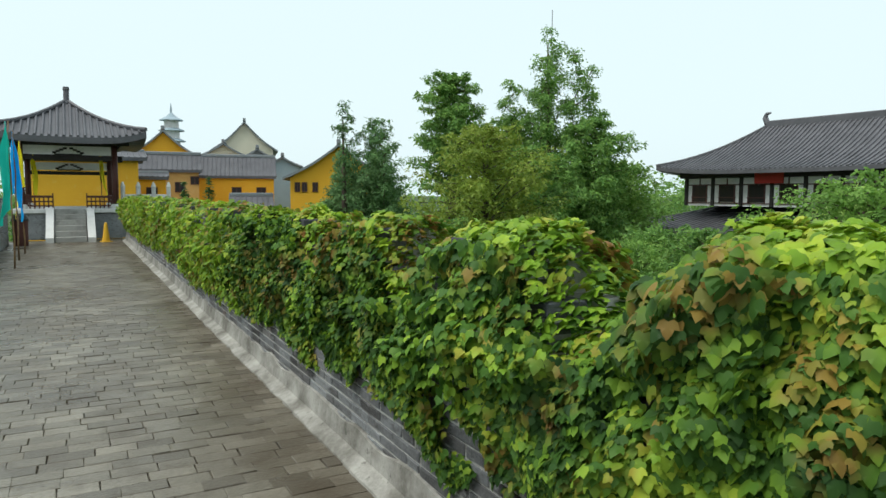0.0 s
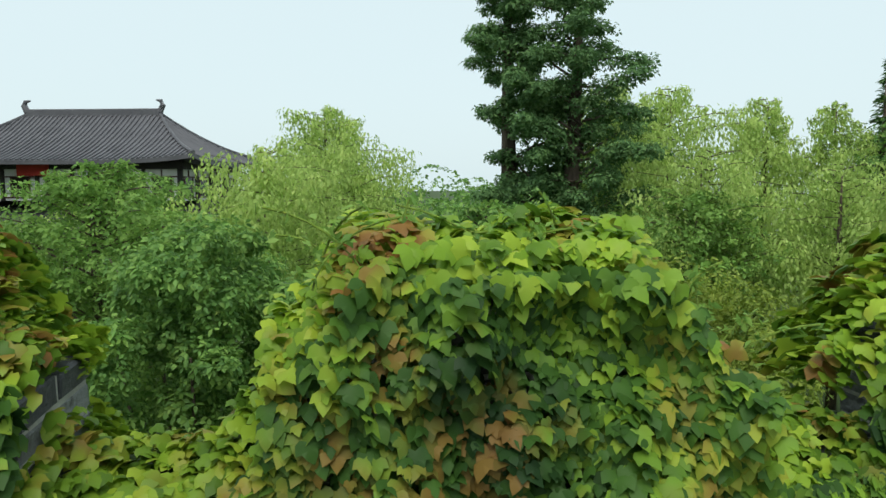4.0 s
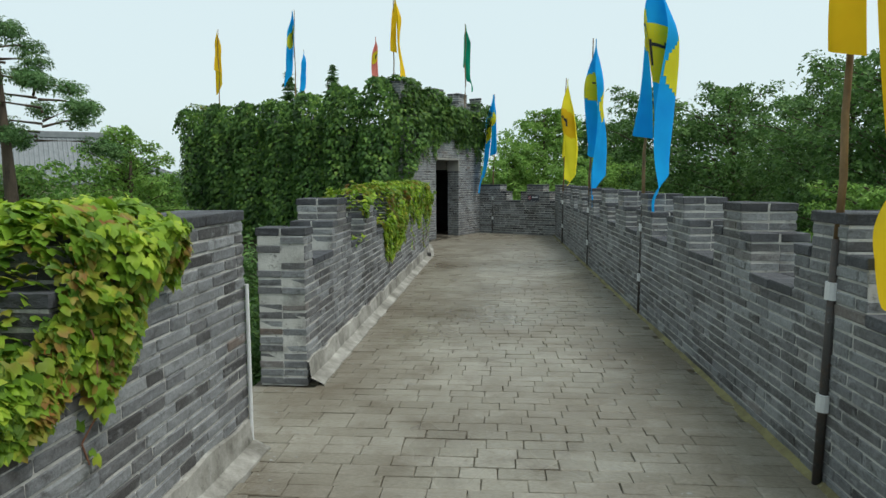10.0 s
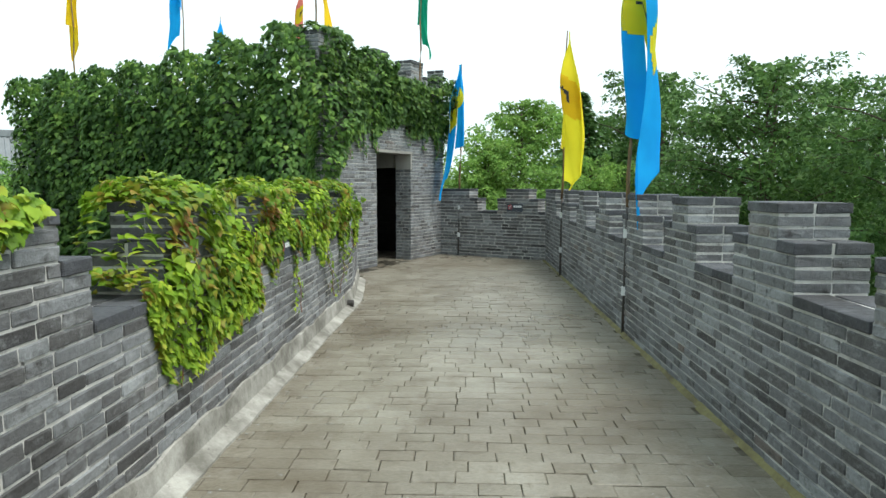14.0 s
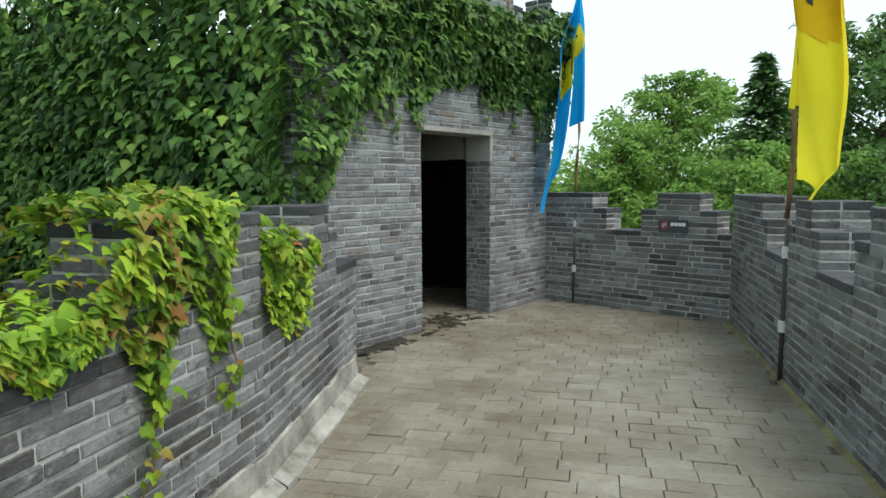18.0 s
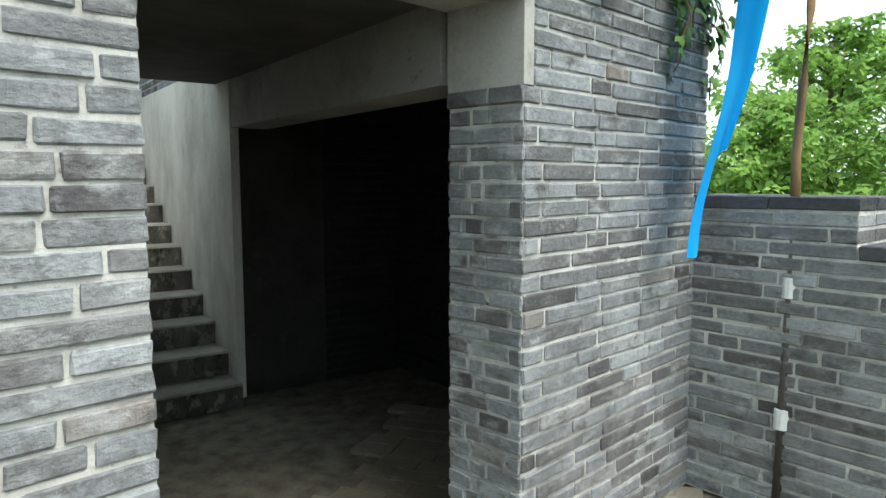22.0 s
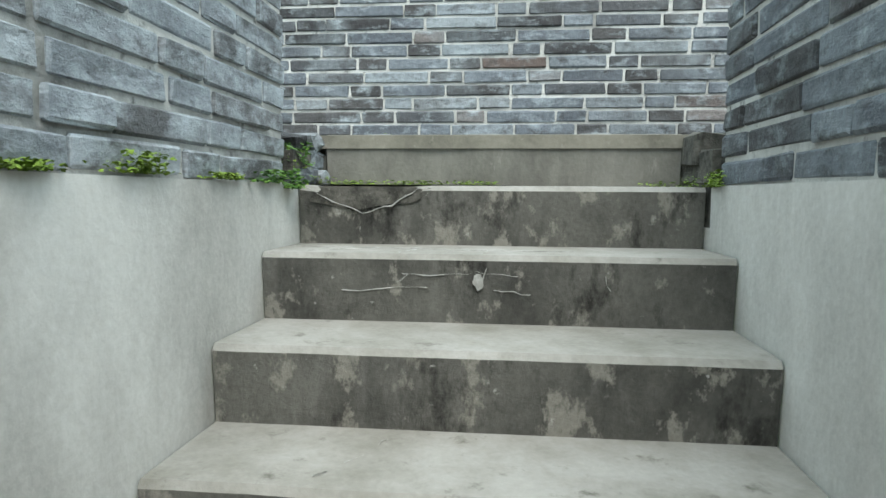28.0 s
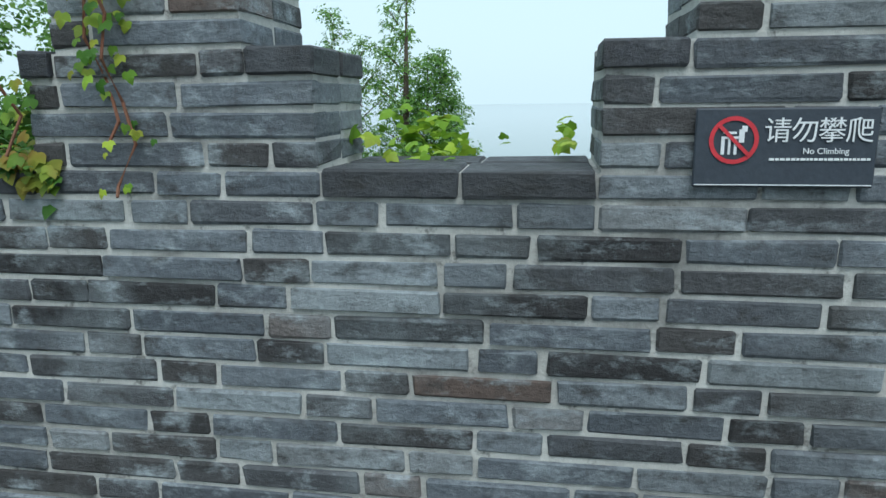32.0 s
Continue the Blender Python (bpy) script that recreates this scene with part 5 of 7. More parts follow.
# ---- flags on bamboo poles ----
def flag(base, top, low, width, material, label, seed, disc=None, mount=True, group="flags along the parapet", flip=False):
    """A slack banner on a bamboo pole; the lower pole is an iron pipe held by clips. low: where its tails end."""
    rng = np.random.RandomState(seed)
    base, top = Vector(base), Vector(top)
    ob = thing("flag", Matrix.Translation(base), label, "flag", group)
    L = top - base
    ax = L.normalized()
    split = 0.32 if mount else 0.0
    if mount:
        part("pipe", tube([(0, 0, 0), L * split], [0.024, 0.022], 10), pipe_m, ob, "dark iron pipe", True)
        for z in (0.11, 0.255):
            c = L * z
            bm = tube([c - ax * 0.045, c + ax * 0.045], [0.036, 0.036], 12)
            add_box(bm, c.x + 0.02, c.x + 0.075, c.y - 0.018, c.y + 0.018, c.z - 0.02, c.z + 0.02, 0.004)
            part("clip", bm, clip_m, ob, "white pipe clip")
    pts = [L * (split + (1 - split) * k / 9) + Vector((0.012 * math.sin(k * 1.7 + seed), 0.012 * math.cos(k * 2.1), 0)) for k in range(10)]
    part("pole", tube(pts, [0.021 - 0.0012 * k for k in range(10)], 8), bamboo_m, ob, "knotted bamboo pole", True)
    z_top, z_low = L.z * 0.995, low - base.z
    rows, cols = 72, 28
    side = Vector((math.cos(seed * 1.3), math.sin(seed * 1.3), 0))
    side = (Vector((-0.97, -0.24, 0)) if flip else Vector((0.32, -0.95, 0)) if mount else side).normalized()
    fold = Vector((-side.y, side.x, 0))
    bm = bmesh.new()
    ph = rng.uniform(0, 6, 4)
    short = rng.uniform(0.58, 0.70)
    slit = 12
    grid = []
    for i in range(rows + 1):
        f = i / rows
        line = []
        for j in range(cols + 1):
            g = j / cols
            # the part by the pole ends in a short hem, the free part in a long swept tail
            reach = short + 0.05 * g if j < slit else 0.84 + 0.16 * smooth((g - 0.45) / 0.4)
            h = f * reach
            z = z_top + (z_low - z_top) * h
            w = width * (0.10 + 0.62 * smooth(h / 0.30) + 0.12 * smooth((h - 0.4) / 0.3))
            x = -0.05 * smooth(h / 0.2) + w * 0.52 * g
            if j >= slit:
                tail = smooth((h - 0.55) / 0.45)
                x += 0.22 * width * tail * tail - 0.16 * w * tail * (g - 0.72)
            k = 0.24 * w * math.sin(g * 6.2 + ph[0] + h * 1.6) + 0.07 * w * math.sin(g * 13 + ph[1] - h * 5) + 0.05 * w * math.sin(h * 9 + ph[2] + g * 2)
            p = ax * (z / max(ax.z, 0.2)) + side * (0.02 + x) + fold * (k * smooth(h / 0.15) + 0.03)
            if mount and not flip:
                # the tail slides down the inner face of the wall
                free = smooth((z + base.z - 1.30) / 1.1)
                p.x = min(p.x, 0.05 + 0.9 * free - 0.02 * (1 - free) * math.sin(g * 9))
            line.append(bm.verts.new(p))
        grid.append(line)
    for i in range(rows):
        for j in range(cols):
            if j == slit - 1 and i > rows * 0.42:
                continue
            bm.faces.new((grid[i][j], grid[i][j + 1], grid[i + 1][j + 1], grid[i + 1][j]))
    spots = [[v.co.copy() for v in line] for line in grid]
    cloth_ob = part("cloth", bm, material, ob, "", True)
    if disc:
        em = bmesh.new()
        mark = bmesh.new()
        for i in range(rows):
            for j in range(cols):
                y, x = (i + 0.5) / rows - 0.40, (j + 0.5) / cols - 0.5
                r = (y / 0.125) ** 2 + (x / 0.46) ** 2
                if r < 1:
                    q = [spots[i][j], spots[i][j + 1], spots[i + 1][j + 1], spots[i + 1][j]]
                    nn = (q[1] - q[0]).cross(q[3] - q[0])
                    nn = nn.normalized() if nn.length > 1e-9 else fold
                    for sgn in (-1, 1):
                        em.faces.new([em.verts.new(p + nn * 0.004 * sgn) for p in q])
                        if r < 0.20 and (abs(x + 0.06) < 0.026 or abs(y + 0.03) < 0.008 or abs(x - 0.16 - y) < 0.026):
                            mark.faces.new([mark.verts.new(p + nn * 0.007 * sgn) for p in q])
        part("emblem", em, disc, cloth_ob, "round emblem")
        part("glyph", mark, black_m, cloth_ob, "dark brush mark")
    return ob


flag((1.495, 7.79, 0), (1.57, 7.72, 4.05), 1.02, 0.84, yellow_m, "golden yellow banner hanging slack on a bamboo pole", 1, lemon_m)
flag((1.49, 12.29, 0), (1.53, 12.25, 4.05), 0.98, 0.86, blue_m, "sky-blue banner with a yellow disc hanging on a bamboo pole", 2, lemon_m)
flag((1.46, 16.68, 0), (1.50, 16.66, 4.05), 1.10, 0.74, blue_m, "sky-blue banner with a yellow disc on a bamboo pole", 3, lemon_m)
flag((1.42, 21.10, 0), (1.46, 21.12, 4.0), 1.12, 0.74, lemon_m, "lemon yellow banner hanging slack on a bamboo pole", 5, yellow_m)
flag((-0.32, 24.40, 0), (-0.26, 24.42, 4.05), 1.18, 0.84, blue_m, "sky-blue banner with a yellow disc by the tower corner", 9, lemon_m, flip=True)
TOWER_FLAGS = "flags on the tower roof"
flag((-8.3, 23.9, 2.48), (-8.28, 23.9, 5.95), 4.1, 0.5, yellow_m, "golden yellow banner on the tower roof", 11, None, False, TOWER_FLAGS)
flag((-6.15, 24.3, 2.48), (-6.1, 24.2, 6.5), 4.3, 0.55, blue_m, "sky-blue banner with a yellow disc on the tower roof", 12, lemon_m, False, TOWER_FLAGS)
flag((-7.83, 31.2, GROUND), (-7.83, 31.2, 6.7), 4.9, 0.5, blue_m, "sky-blue banner far back on the tower roof", 18, None, False, TOWER_FLAGS)
flag((-4.0, 25.6, 2.48), (-3.97, 25.66, 6.0), 4.3, 0.4, coral_m, "faded coral and yellow banner on the tower roof", 13, lemon_m, False, TOWER_FLAGS)
flag((-2.95, 22.55, 3.4), (-2.92, 22.5, 6.4), 4.1, 0.62, yellow_m, "golden yellow banner on the tower roof", 14, None, False, TOWER_FLAGS)
flag((-1.1, 23.75, 3.4), (-1.08, 23.72, 5.9), 4.05, 0.45, green_m, "green banner on the tower roof", 15, None, False, TOWER_FLAGS)


# ---- signs ----
def text_mesh(name, body, size, material, m, parent, label):
    cu = bpy.data.curves.new(name, "FONT")
    cu.body, cu.size, cu.align_x, cu.align_y, cu.extrude = body, size, "CENTER", "CENTER", 0.0008
    tmp = bpy.data.objects.new(name, cu)
    scene.collection.objects.link(tmp)
    me = bpy.data.meshes.new_from_object(tmp.evaluated_get(bpy.context.evaluated_depsgraph_get()))
    bpy.data.objects.remove(tmp)
    me.materials.clear()
    me.materials.append(material)
    ob = new(name, me)
    ob.parent = parent
    ob.matrix_local = m
    return tagged(ob, label)


def climb_sign(m, width, height, words, label):
    """A panel whose face looks along its own -y; x to the right, z up, origin at its middle."""
    ob = thing("warning_sign", m, label, "sign")
    w, h = width / 2, height / 2
    part("panel", box(-w, w, -0.008, 0.0, -h, h, 0.003), panel_m, ob)
    part("frame", box(-w + 0.004, w - 0.004, -0.0095, -0.008, -h + 0.004, -h + 0.006), print_m, ob)
    r, cx, cz = height * 0.30, -w + height * 0.47, height * 0.10
    ring = bmesh.new()
    k = 40
    vs = [[ring.verts.new((cx + q * math.cos(a), -0.0105, cz + q * math.sin(a))) for a in np.linspace(0, math.tau, k, endpoint=False)] for q in (r, r * 0.82)]
    for i in range(k):
        ring.faces.new((vs[0][i], vs[0][(i + 1) % k], vs[1][(i + 1) % k], vs[1][i]))
    add_box(ring, -r * 0.9, r * 0.9, -0.0125, -0.0112, -r * 0.075, r * 0.075, 0, Matrix.Translation((cx, 0, cz)) @ pose(0, 0, 0, 0, 45, 0))
    part("prohibition_ring", ring, ring_m, ob, "red ring with a slash")
    pic = bmesh.new()
    for x0, x1, z0, z1 in ((-0.50, -0.36, -0.6, 0.1), (-0.22, -0.12, -0.6, 0.1), (0.02, 0.14, -0.6, 0.0), (-0.5, 0.3, 0.06, 0.16), (-0.45, 0.1, 0.26, 0.36), (0.2, 0.42, -0.1, 0.45), (0.3, 0.52, 0.35, 0.6)):
        add_box(pic, cx + r * x0, cx + r * x1, -0.0105, -0.0098, cz + r * z0, cz + r * z1)
    part("pictogram", pic, print_m, ob, "plain white pictogram")
    tx = (cx + r + w) / 2 + 0.003
    if words:
        for k, sign in enumerate("\u8bf7\u52ff\u6500\u722c"):
            text_mesh("character", sign, height * 0.33, print_m, Matrix.Translation((tx - 0.004 + (k - 1.5) * height * 0.318, -0.0105, height * 0.20)) @ pose(0, 0, 0, 90, 0, 0), ob, "large white character")
        text_mesh("words", "No Climbing", height * 0.105, print_m, Matrix.Translation((tx + 0.012, -0.0105, -height * 0.04)) @ pose(0, 0, 0, 90, 0, 0), ob, "small white words")
        bars = bmesh.new()
        x = tx - 0.088
        rng = np.random.RandomState(4)
        while x < tx + 0.088:
            s = rng.uniform(0.004, 0.009)
            add_box(bars, x, x + s, -0.0105, -0.0098, -height * 0.155, -height * 0.125)
            x += s + 0.002
        part("small_print", bars, print_m, ob, "unreadable small print")
    else:
        for k in range(4):
            part("character", box(tx - 0.09 + k * 0.046, tx - 0.05 + k * 0.046, -0.0105, -0.0098, height * 0.05, height * 0.30), print_m, ob, "large white character")
    return ob


def facing(p, way, z):
    """Pose at p whose -y axis looks along way."""
    return Matrix.Translation((p.x, p.y, z)) @ pose(0, 0, 0, 0, 0, math.degrees(math.atan2(way.x, -way.y)))


climb_sign(facing(sr(22.333, 18.512), -S_DIR, 3.462), 0.330, 0.152, True, "slate-blue no-climbing sign on the roof parapet")
bn = Vector((-0.502, -0.865, 0))
bp = Vector((1.41, 23.38, 0)) + Vector((-0.865, 0.502, 0)) * 0.66 + bn * 0.008
climb_sign(facing(bp, bn, 1.045), 0.36, 0.16, False, "small dark no-climbing sign on the end parapet")
climb_sign(facing(Vector((-1.622, 15.22, 0)), Vector((1, 0, 0)), 1.0), 0.36, 0.16, False, "dark no-climbing sign half hidden by creeper")


spout = thing("drain_spout", Matrix.Translation((-1.60, 17.95, 0.075)), "dark open drain pipe end in the limewashed kerb", "drain")
part("pipe", tube([(0.0, 0, 0), (0.075, 0, -0.004)], [0.042, 0.042], 12), pipe_m, spout)
# The pipe is closed; a black disc stands for the shade inside it.
part("mouth_shade", tube([(0.0755, 0, -0.004), (0.077, 0, -0.004)], [0.033, 0.033], 12), black_m, spout)


# ---- wet floor sign, bin and cone ----
def wet_sign(m, label):
    ob = thing("wet_floor_sign", m, label, "wet floor sign")
    for sgn in (-1, 1):
        tilt = pose(0, sgn * 0.14, 0, 0, 0, 0) @ pose(0, 0, 0, sgn * 12, 0, 0)
        bm = bmesh.new()
        v = [bm.verts.new(p) for p in ((-0.14, -0.012, 0.0), (0.14, -0.012, 0.0), (0.10, -0.012, 0.60), (-0.10, -0.012, 0.60), (-0.14, 0.012, 0.0), (0.14, 0.012, 0.0), (0.10, 0.012, 0.60), (-0.10, 0.012, 0.60))]
        for f in ((0, 1, 2, 3), (5, 4, 7, 6), (0, 4, 5, 1), (3, 2, 6, 7), (1, 5, 6, 2), (0, 3, 7, 4)):
            bm.faces.new([v[i] for i in f])
        bmesh.ops.bevel(bm, geom=bm.edges[:], offset=0.006, segments=2, affect="EDGES")
        bmesh.ops.transform(bm, matrix=tilt, verts=bm.verts)
        leaf = part("panel", bm, yellowplastic_m, ob)
        if sgn < 0:
            for words, z in (("CAUTION", 0.345), ("WET FLOOR", 0.300)):
                text_mesh("words", words, 0.040, black_m, tilt @ Matrix.Translation((0, -0.0135, z)) @ pose(0, 0, 0, 90, 0, 0), leaf, "bold black words")
            tri = bmesh.new()
            for a, b in (((-0.075, 0.10), (0.075, 0.10)), ((0.075, 0.10), (0, 0.225)), ((0, 0.225), (-0.075, 0.10))):
                A, B = Vector((a[0], -0.0145, a[1])), Vector((b[0], -0.0145, b[1]))
                add_tube(tri, [A, B], [0.006, 0.006], 6)
            bmesh.ops.transform(tri, matrix=tilt, verts=tri.verts)
            part("warning_triangle", tri, ring_m, leaf, "red triangle")
            fig = bmesh.new()
            for x0, x1, z0, z1 in ((-0.02, 0.035, 0.125, 0.14), (-0.01, 0.01, 0.14, 0.175), (0.0, 0.03, 0.165, 0.175), (-0.04, -0.015, 0.15, 0.16)):
                add_box(fig, x0, x1, -0.0145, -0.0135, z0, z1)
            bmesh.ops.transform(fig, matrix=tilt, verts=fig.verts)
            part("pictogram", fig, black_m, leaf, "plain dark pictogram")
            mk = box(-0.008, 0.008, -0.0145, -0.0135, 0.42, 0.46)
            add_box(mk, -0.02, 0.02, -0.0145, -0.0135, 0.459, 0.50)
            bmesh.ops.transform(mk, matrix=tilt, verts=mk.verts)
            part("emblem", mk, black_m, leaf, "dark keyhole mark")
    part("handle", tube([(-0.06, 0, 0.60), (-0.04, 0, 0.625), (0.04, 0, 0.625), (0.06, 0, 0.60)], [0.012] * 4, 8), yellowplastic_m, ob)
    return ob


wet_sign(Matrix.Translation(Vector((-4.56, 23.73, 0.0))) @ pose(0, 0, 0, 0, 0, 40), "yellow folding wet floor sign at the stair's foot")

bin_at = BEND_R + A_DIR * 23.6 + Vector((-A_DIR.y, A_DIR.x, 0)) * -0.35
bin_ob = thing("litter_bin", Matrix.Translation((bin_at.x, bin_at.y, 0)), "dark brown litter bin with a black lid", "litter bin")
part("body", tube([(0, 0, 0), (0, 0, 0.04), (0, 0, 0.75)], [0.19, 0.2, 0.21], 20), wood_m, bin_ob)
part("lid", tube([(0, 0, 0.75), (0, 0, 0.80), (0, 0, 0.93)], [0.23, 0.23, 0.16], 20), black_m, bin_ob)
cone_at = BEND_L + A_DIR * 23.7 + Vector((A_DIR.y, -A_DIR.x, 0)) * -0.62
cone_ob = thing("traffic_cone", Matrix.Translation((cone_at.x, cone_at.y, 0)), "yellow floor cone beside the pavilion steps", "cone")
part("foot", box(-0.15, 0.15, -0.15, 0.15, 0, 0.04, 0.01), yellowplastic_m, cone_ob)
part("body", tube([(0, 0, 0.04), (0, 0, 0.62), (0, 0, 0.64)], [0.12, 0.045, 0.02], 16), yellowplastic_m, cone_ob)

edge_pipe = thing("pipe", Matrix.Translation((-1.638, 8.045, 0.0)), "thin pale metal pipe at the parapet's end", "pipe")
part("rod", tube([(0, 0, 0.02), (0, 0, 0.5), (0, 0, 1.0)], [0.013, 0.013, 0.012], 8), clip_m, edge_pipe)


# ---- roofs and buildings ----
def hip_roof(parent, w, d, ridge, z0, h, lift, material, rolls=0.0, sag=0.35, thick=0.16):
    """A curved hip roof over w by d: its eaves turn up by lift at the corners, its slopes sag."""
    def point(face, s, t):
        # face 0..3; s across -1..1; t from eave 0 to ridge 1
        long = face % 2 == 0
        half_e = (w if long else d) / 2
        half_r = ridge / 2 if long else 0.0
        depth_e = (d if long else w) / 2
        depth_r = 0.0 if long else ridge / 2
        x = s * (half_e + (half_r - half_e) * t)
        y = depth_e + (depth_r - depth_e) * t
        z = z0 + h * ((1 - sag) * t + sag * t * t) + lift * abs(s) ** 4 * (1 - t) ** 2
        a = (0, 90, 180, 270)[face]
        c, sn = math.cos(radians(a)), math.sin(radians(a))
        return Vector((c * x + sn * y, -c * y + sn * x, z))
    for face in range(4):
        bm = bmesh.new()
        nx, nt = 16, 8
        g = [[bm.verts.new(point(face, -1 + 2 * i / nx, t / nt)) for i in range(nx + 1)] for t in range(nt + 1)]
        lo = [bm.verts.new(v.co - Vector((0, 0, thick))) for v in g[0]]
        for t in range(nt):
            for i in range(nx):
                q = [g[t][i], g[t][i + 1], g[t + 1][i + 1], g[t + 1][i]]
                q = [v for k, v in enumerate(q) if (v.co - q[k - 1].co).length > 1e-4]
                if len(q) > 2:
                    bm.faces.new(q)
        for i in range(nx):
            bm.faces.new((lo[i], lo[i + 1], g[0][i + 1], g[0][i]))
        back = [bm.verts.new(Vector((v.co.x * 0.7, v.co.y * 0.7, v.co.z + 0.05))) for v in lo]
        for i in range(nx):
            bm.faces.new((back[i], back[i + 1], lo[i + 1], lo[i]))
        bmesh.ops.remove_doubles(bm, verts=bm.verts, dist=1e-4)
        slope = part("roof_slope", bm, material, parent)
        if rolls:
            half_e = (w if face % 2 == 0 else d) / 2
            half_r = ridge / 2 if face % 2 == 0 else 0.0
            k = int(2 * half_e / rolls)
            rb = bmesh.new()
            for i in range(1, k):
                x = -half_e + i * 2 * half_e / k
                tmax = 1.0 if abs(x) <= half_r else (half_e - abs(x)) / max(half_e - half_r, 1e-6)
                if tmax < 0.06:
                    continue
                pts = []
                for j in range(6):
                    t = tmax * j / 5
                    s = x / (half_e + (half_r - half_e) * t) if (half_e + (half_r - half_e) * t) > 1e-4 else 0
                    pts.append(point(face, max(-1, min(1, s)), t) + Vector((0, 0, 0.02)))
                add_tube(rb, pts, [rolls * 0.24] * 6, 5)
            tagged(part("tiling", rb, material, slope), "rows of roll tiles", kind="stuff")
    for sx in (-1, 1):
        for face, s in ((0, sx), (2, sx)):
            pts = [point(face, s, t / 8) + Vector((0, 0, 0.07)) for t in range(9)]
            part("hip_ridge", tube(pts, [0.10 if ridge > 1 else 0.07] * 9, 6), material, parent)
    return point


def opening(parent, name, m, w, h, depth, glass, frame_mat, bars=1):
    """A window: frame and pane set on a wall face; its -y looks out."""
    win = part(name, box(-w / 2, w / 2, -0.02, depth, 0, h, 0), glass, parent)
    win.matrix_local = m
    fr = bmesh.new()
    t = 0.07
    add_box(fr, -w / 2 - t, -w / 2, -0.06, depth, -t, h + t)
    add_box(fr, w / 2, w / 2 + t, -0.06, depth, -t, h + t)
    add_box(fr, -w / 2, w / 2, -0.06, depth, h, h + t)
    add_box(fr, -w / 2, w / 2, -0.06, depth, -t, 0)
    for k in range(bars):
        x = -w / 2 + w * (k + 1) / (bars + 1)
        add_box(fr, x - 0.03, x + 0.03, -0.05, -0.021, 0, h)
    part("window_frame", fr, frame_mat, win)


def gabled_house(name, at, yaw, w, d, wall_h, roof_h, wall_mat, roof_mat, label, windows=(), gable_front=False, base=GROUND, eave=0.5):
    """Origin at the middle of the front foot; the front looks along -y; at carries the height of the wall's top."""
    ob = thing(name, Matrix.Translation((at[0], at[1], base)) @ pose(0, 0, 0, 0, 0, yaw), label, "house")
    H = at[2] - base
    part("wall", box(-w / 2, w / 2, 0, d, 0, H, 0), wall_mat, ob)
    if gable_front:
        for y in (0.0, d):
            bm = bmesh.new()
            bm.faces.new([bm.verts.new(p) for p in ((-w / 2, y, H), (w / 2, y, H), (0, y, H + roof_h))])
            part("gable", bm, wall_mat, ob)
        spans = [((-w / 2 - eave, H - eave * 2 * roof_h / w * 0.6), (0, H + roof_h)), ((0, H + roof_h), (w / 2 + eave, H - eave * 2 * roof_h / w * 0.6))]
        for (x0, za), (x1, zb) in spans:
            bm = bmesh.new()
            n = 8
            prev = None
            for i in range(n + 1):
                f = i / n
                x, z = x0 + (x1 - x0) * f, za + (zb - za) * f
                z -= 0.10 * roof_h * math.sin(f * math.pi)
                row = [bm.verts.new((x, y, z + q)) for y in (-eave, d + eave) for q in (0.04, 0.22)]
                if prev:
                    for a, b in ((0, 1), (1, 3), (3, 2), (2, 0)):
                        bm.faces.new((prev[a], row[a], row[b], prev[b]))
                prev = row
            part("roof_slope", bm, roof_mat, ob)
        part("ridge", box(-0.15, 0.15, -eave - 0.1, d + eave, H + roof_h + 0.2, H + roof_h + 0.55, 0.05), roof_mat, ob)
    else:
        for sgn in (-1, 1):
            bm = bmesh.new()
            n = 6
            rows = []
            for i in range(n + 1):
                f = i / n
                y = d / 2 + sgn * (d / 2 + eave) * (1 - f)
                z = H + roof_h * f - 0.12 * roof_h * math.sin(f * math.pi)
                rows.append([bm.verts.new((x, y, z + q)) for x in (-w / 2 - eave, w / 2 + eave) for q in (0, 0.22)])
            for a, b in zip(rows, rows[1:]):
                for i, j in ((0, 1), (1, 3), (3, 2), (2, 0)):
                    bm.faces.new((a[i], b[i], b[j], a[j]))
            bm.faces.new((rows[0][0], rows[0][1], rows[0][3], rows[0][2]))
            slope = part("roof_slope", bm, roof_mat, ob)
            rb = bmesh.new()
            k = int((w + 2 * eave) / 0.34)
            for i in range(k + 1):
                x = -w / 2 - eave + i * (w + 2 * eave) / k
                add_tube(rb, [(x, d / 2 + sgn * (d / 2 + eave) * (1 - t / n), H + roof_h * t / n - 0.12 * roof_h * math.sin(t / n * math.pi) + 0.225) for t in range(n + 1)], [0.05] * (n + 1), 5)
            tagged(part("tiling", rb, roof_mat, slope), "rows of roll tiles", kind="stuff")
        part("ridge", box(-w / 2 - eave, w / 2 + eave, d / 2 - 0.15, d / 2 + 0.15, H + roof_h + 0.1, H + roof_h + 0.36, 0.04), palertile_m, ob)
        for x in (-w / 2, w / 2):
            tri = bmesh.new()
            tri.faces.new([tri.verts.new(p) for p in ((x, 0, H), (x, d, H), (x, d / 2, H + roof_h - 0.02))])
            part("gable", tri, wall_mat, ob)
    for x, z, ww, hh in windows:
        opening(ob, "window", Matrix.Translation((x, -0.01, z - base)), ww, hh, 0.06, glassdark_m, wood_m, 1)
    return ob


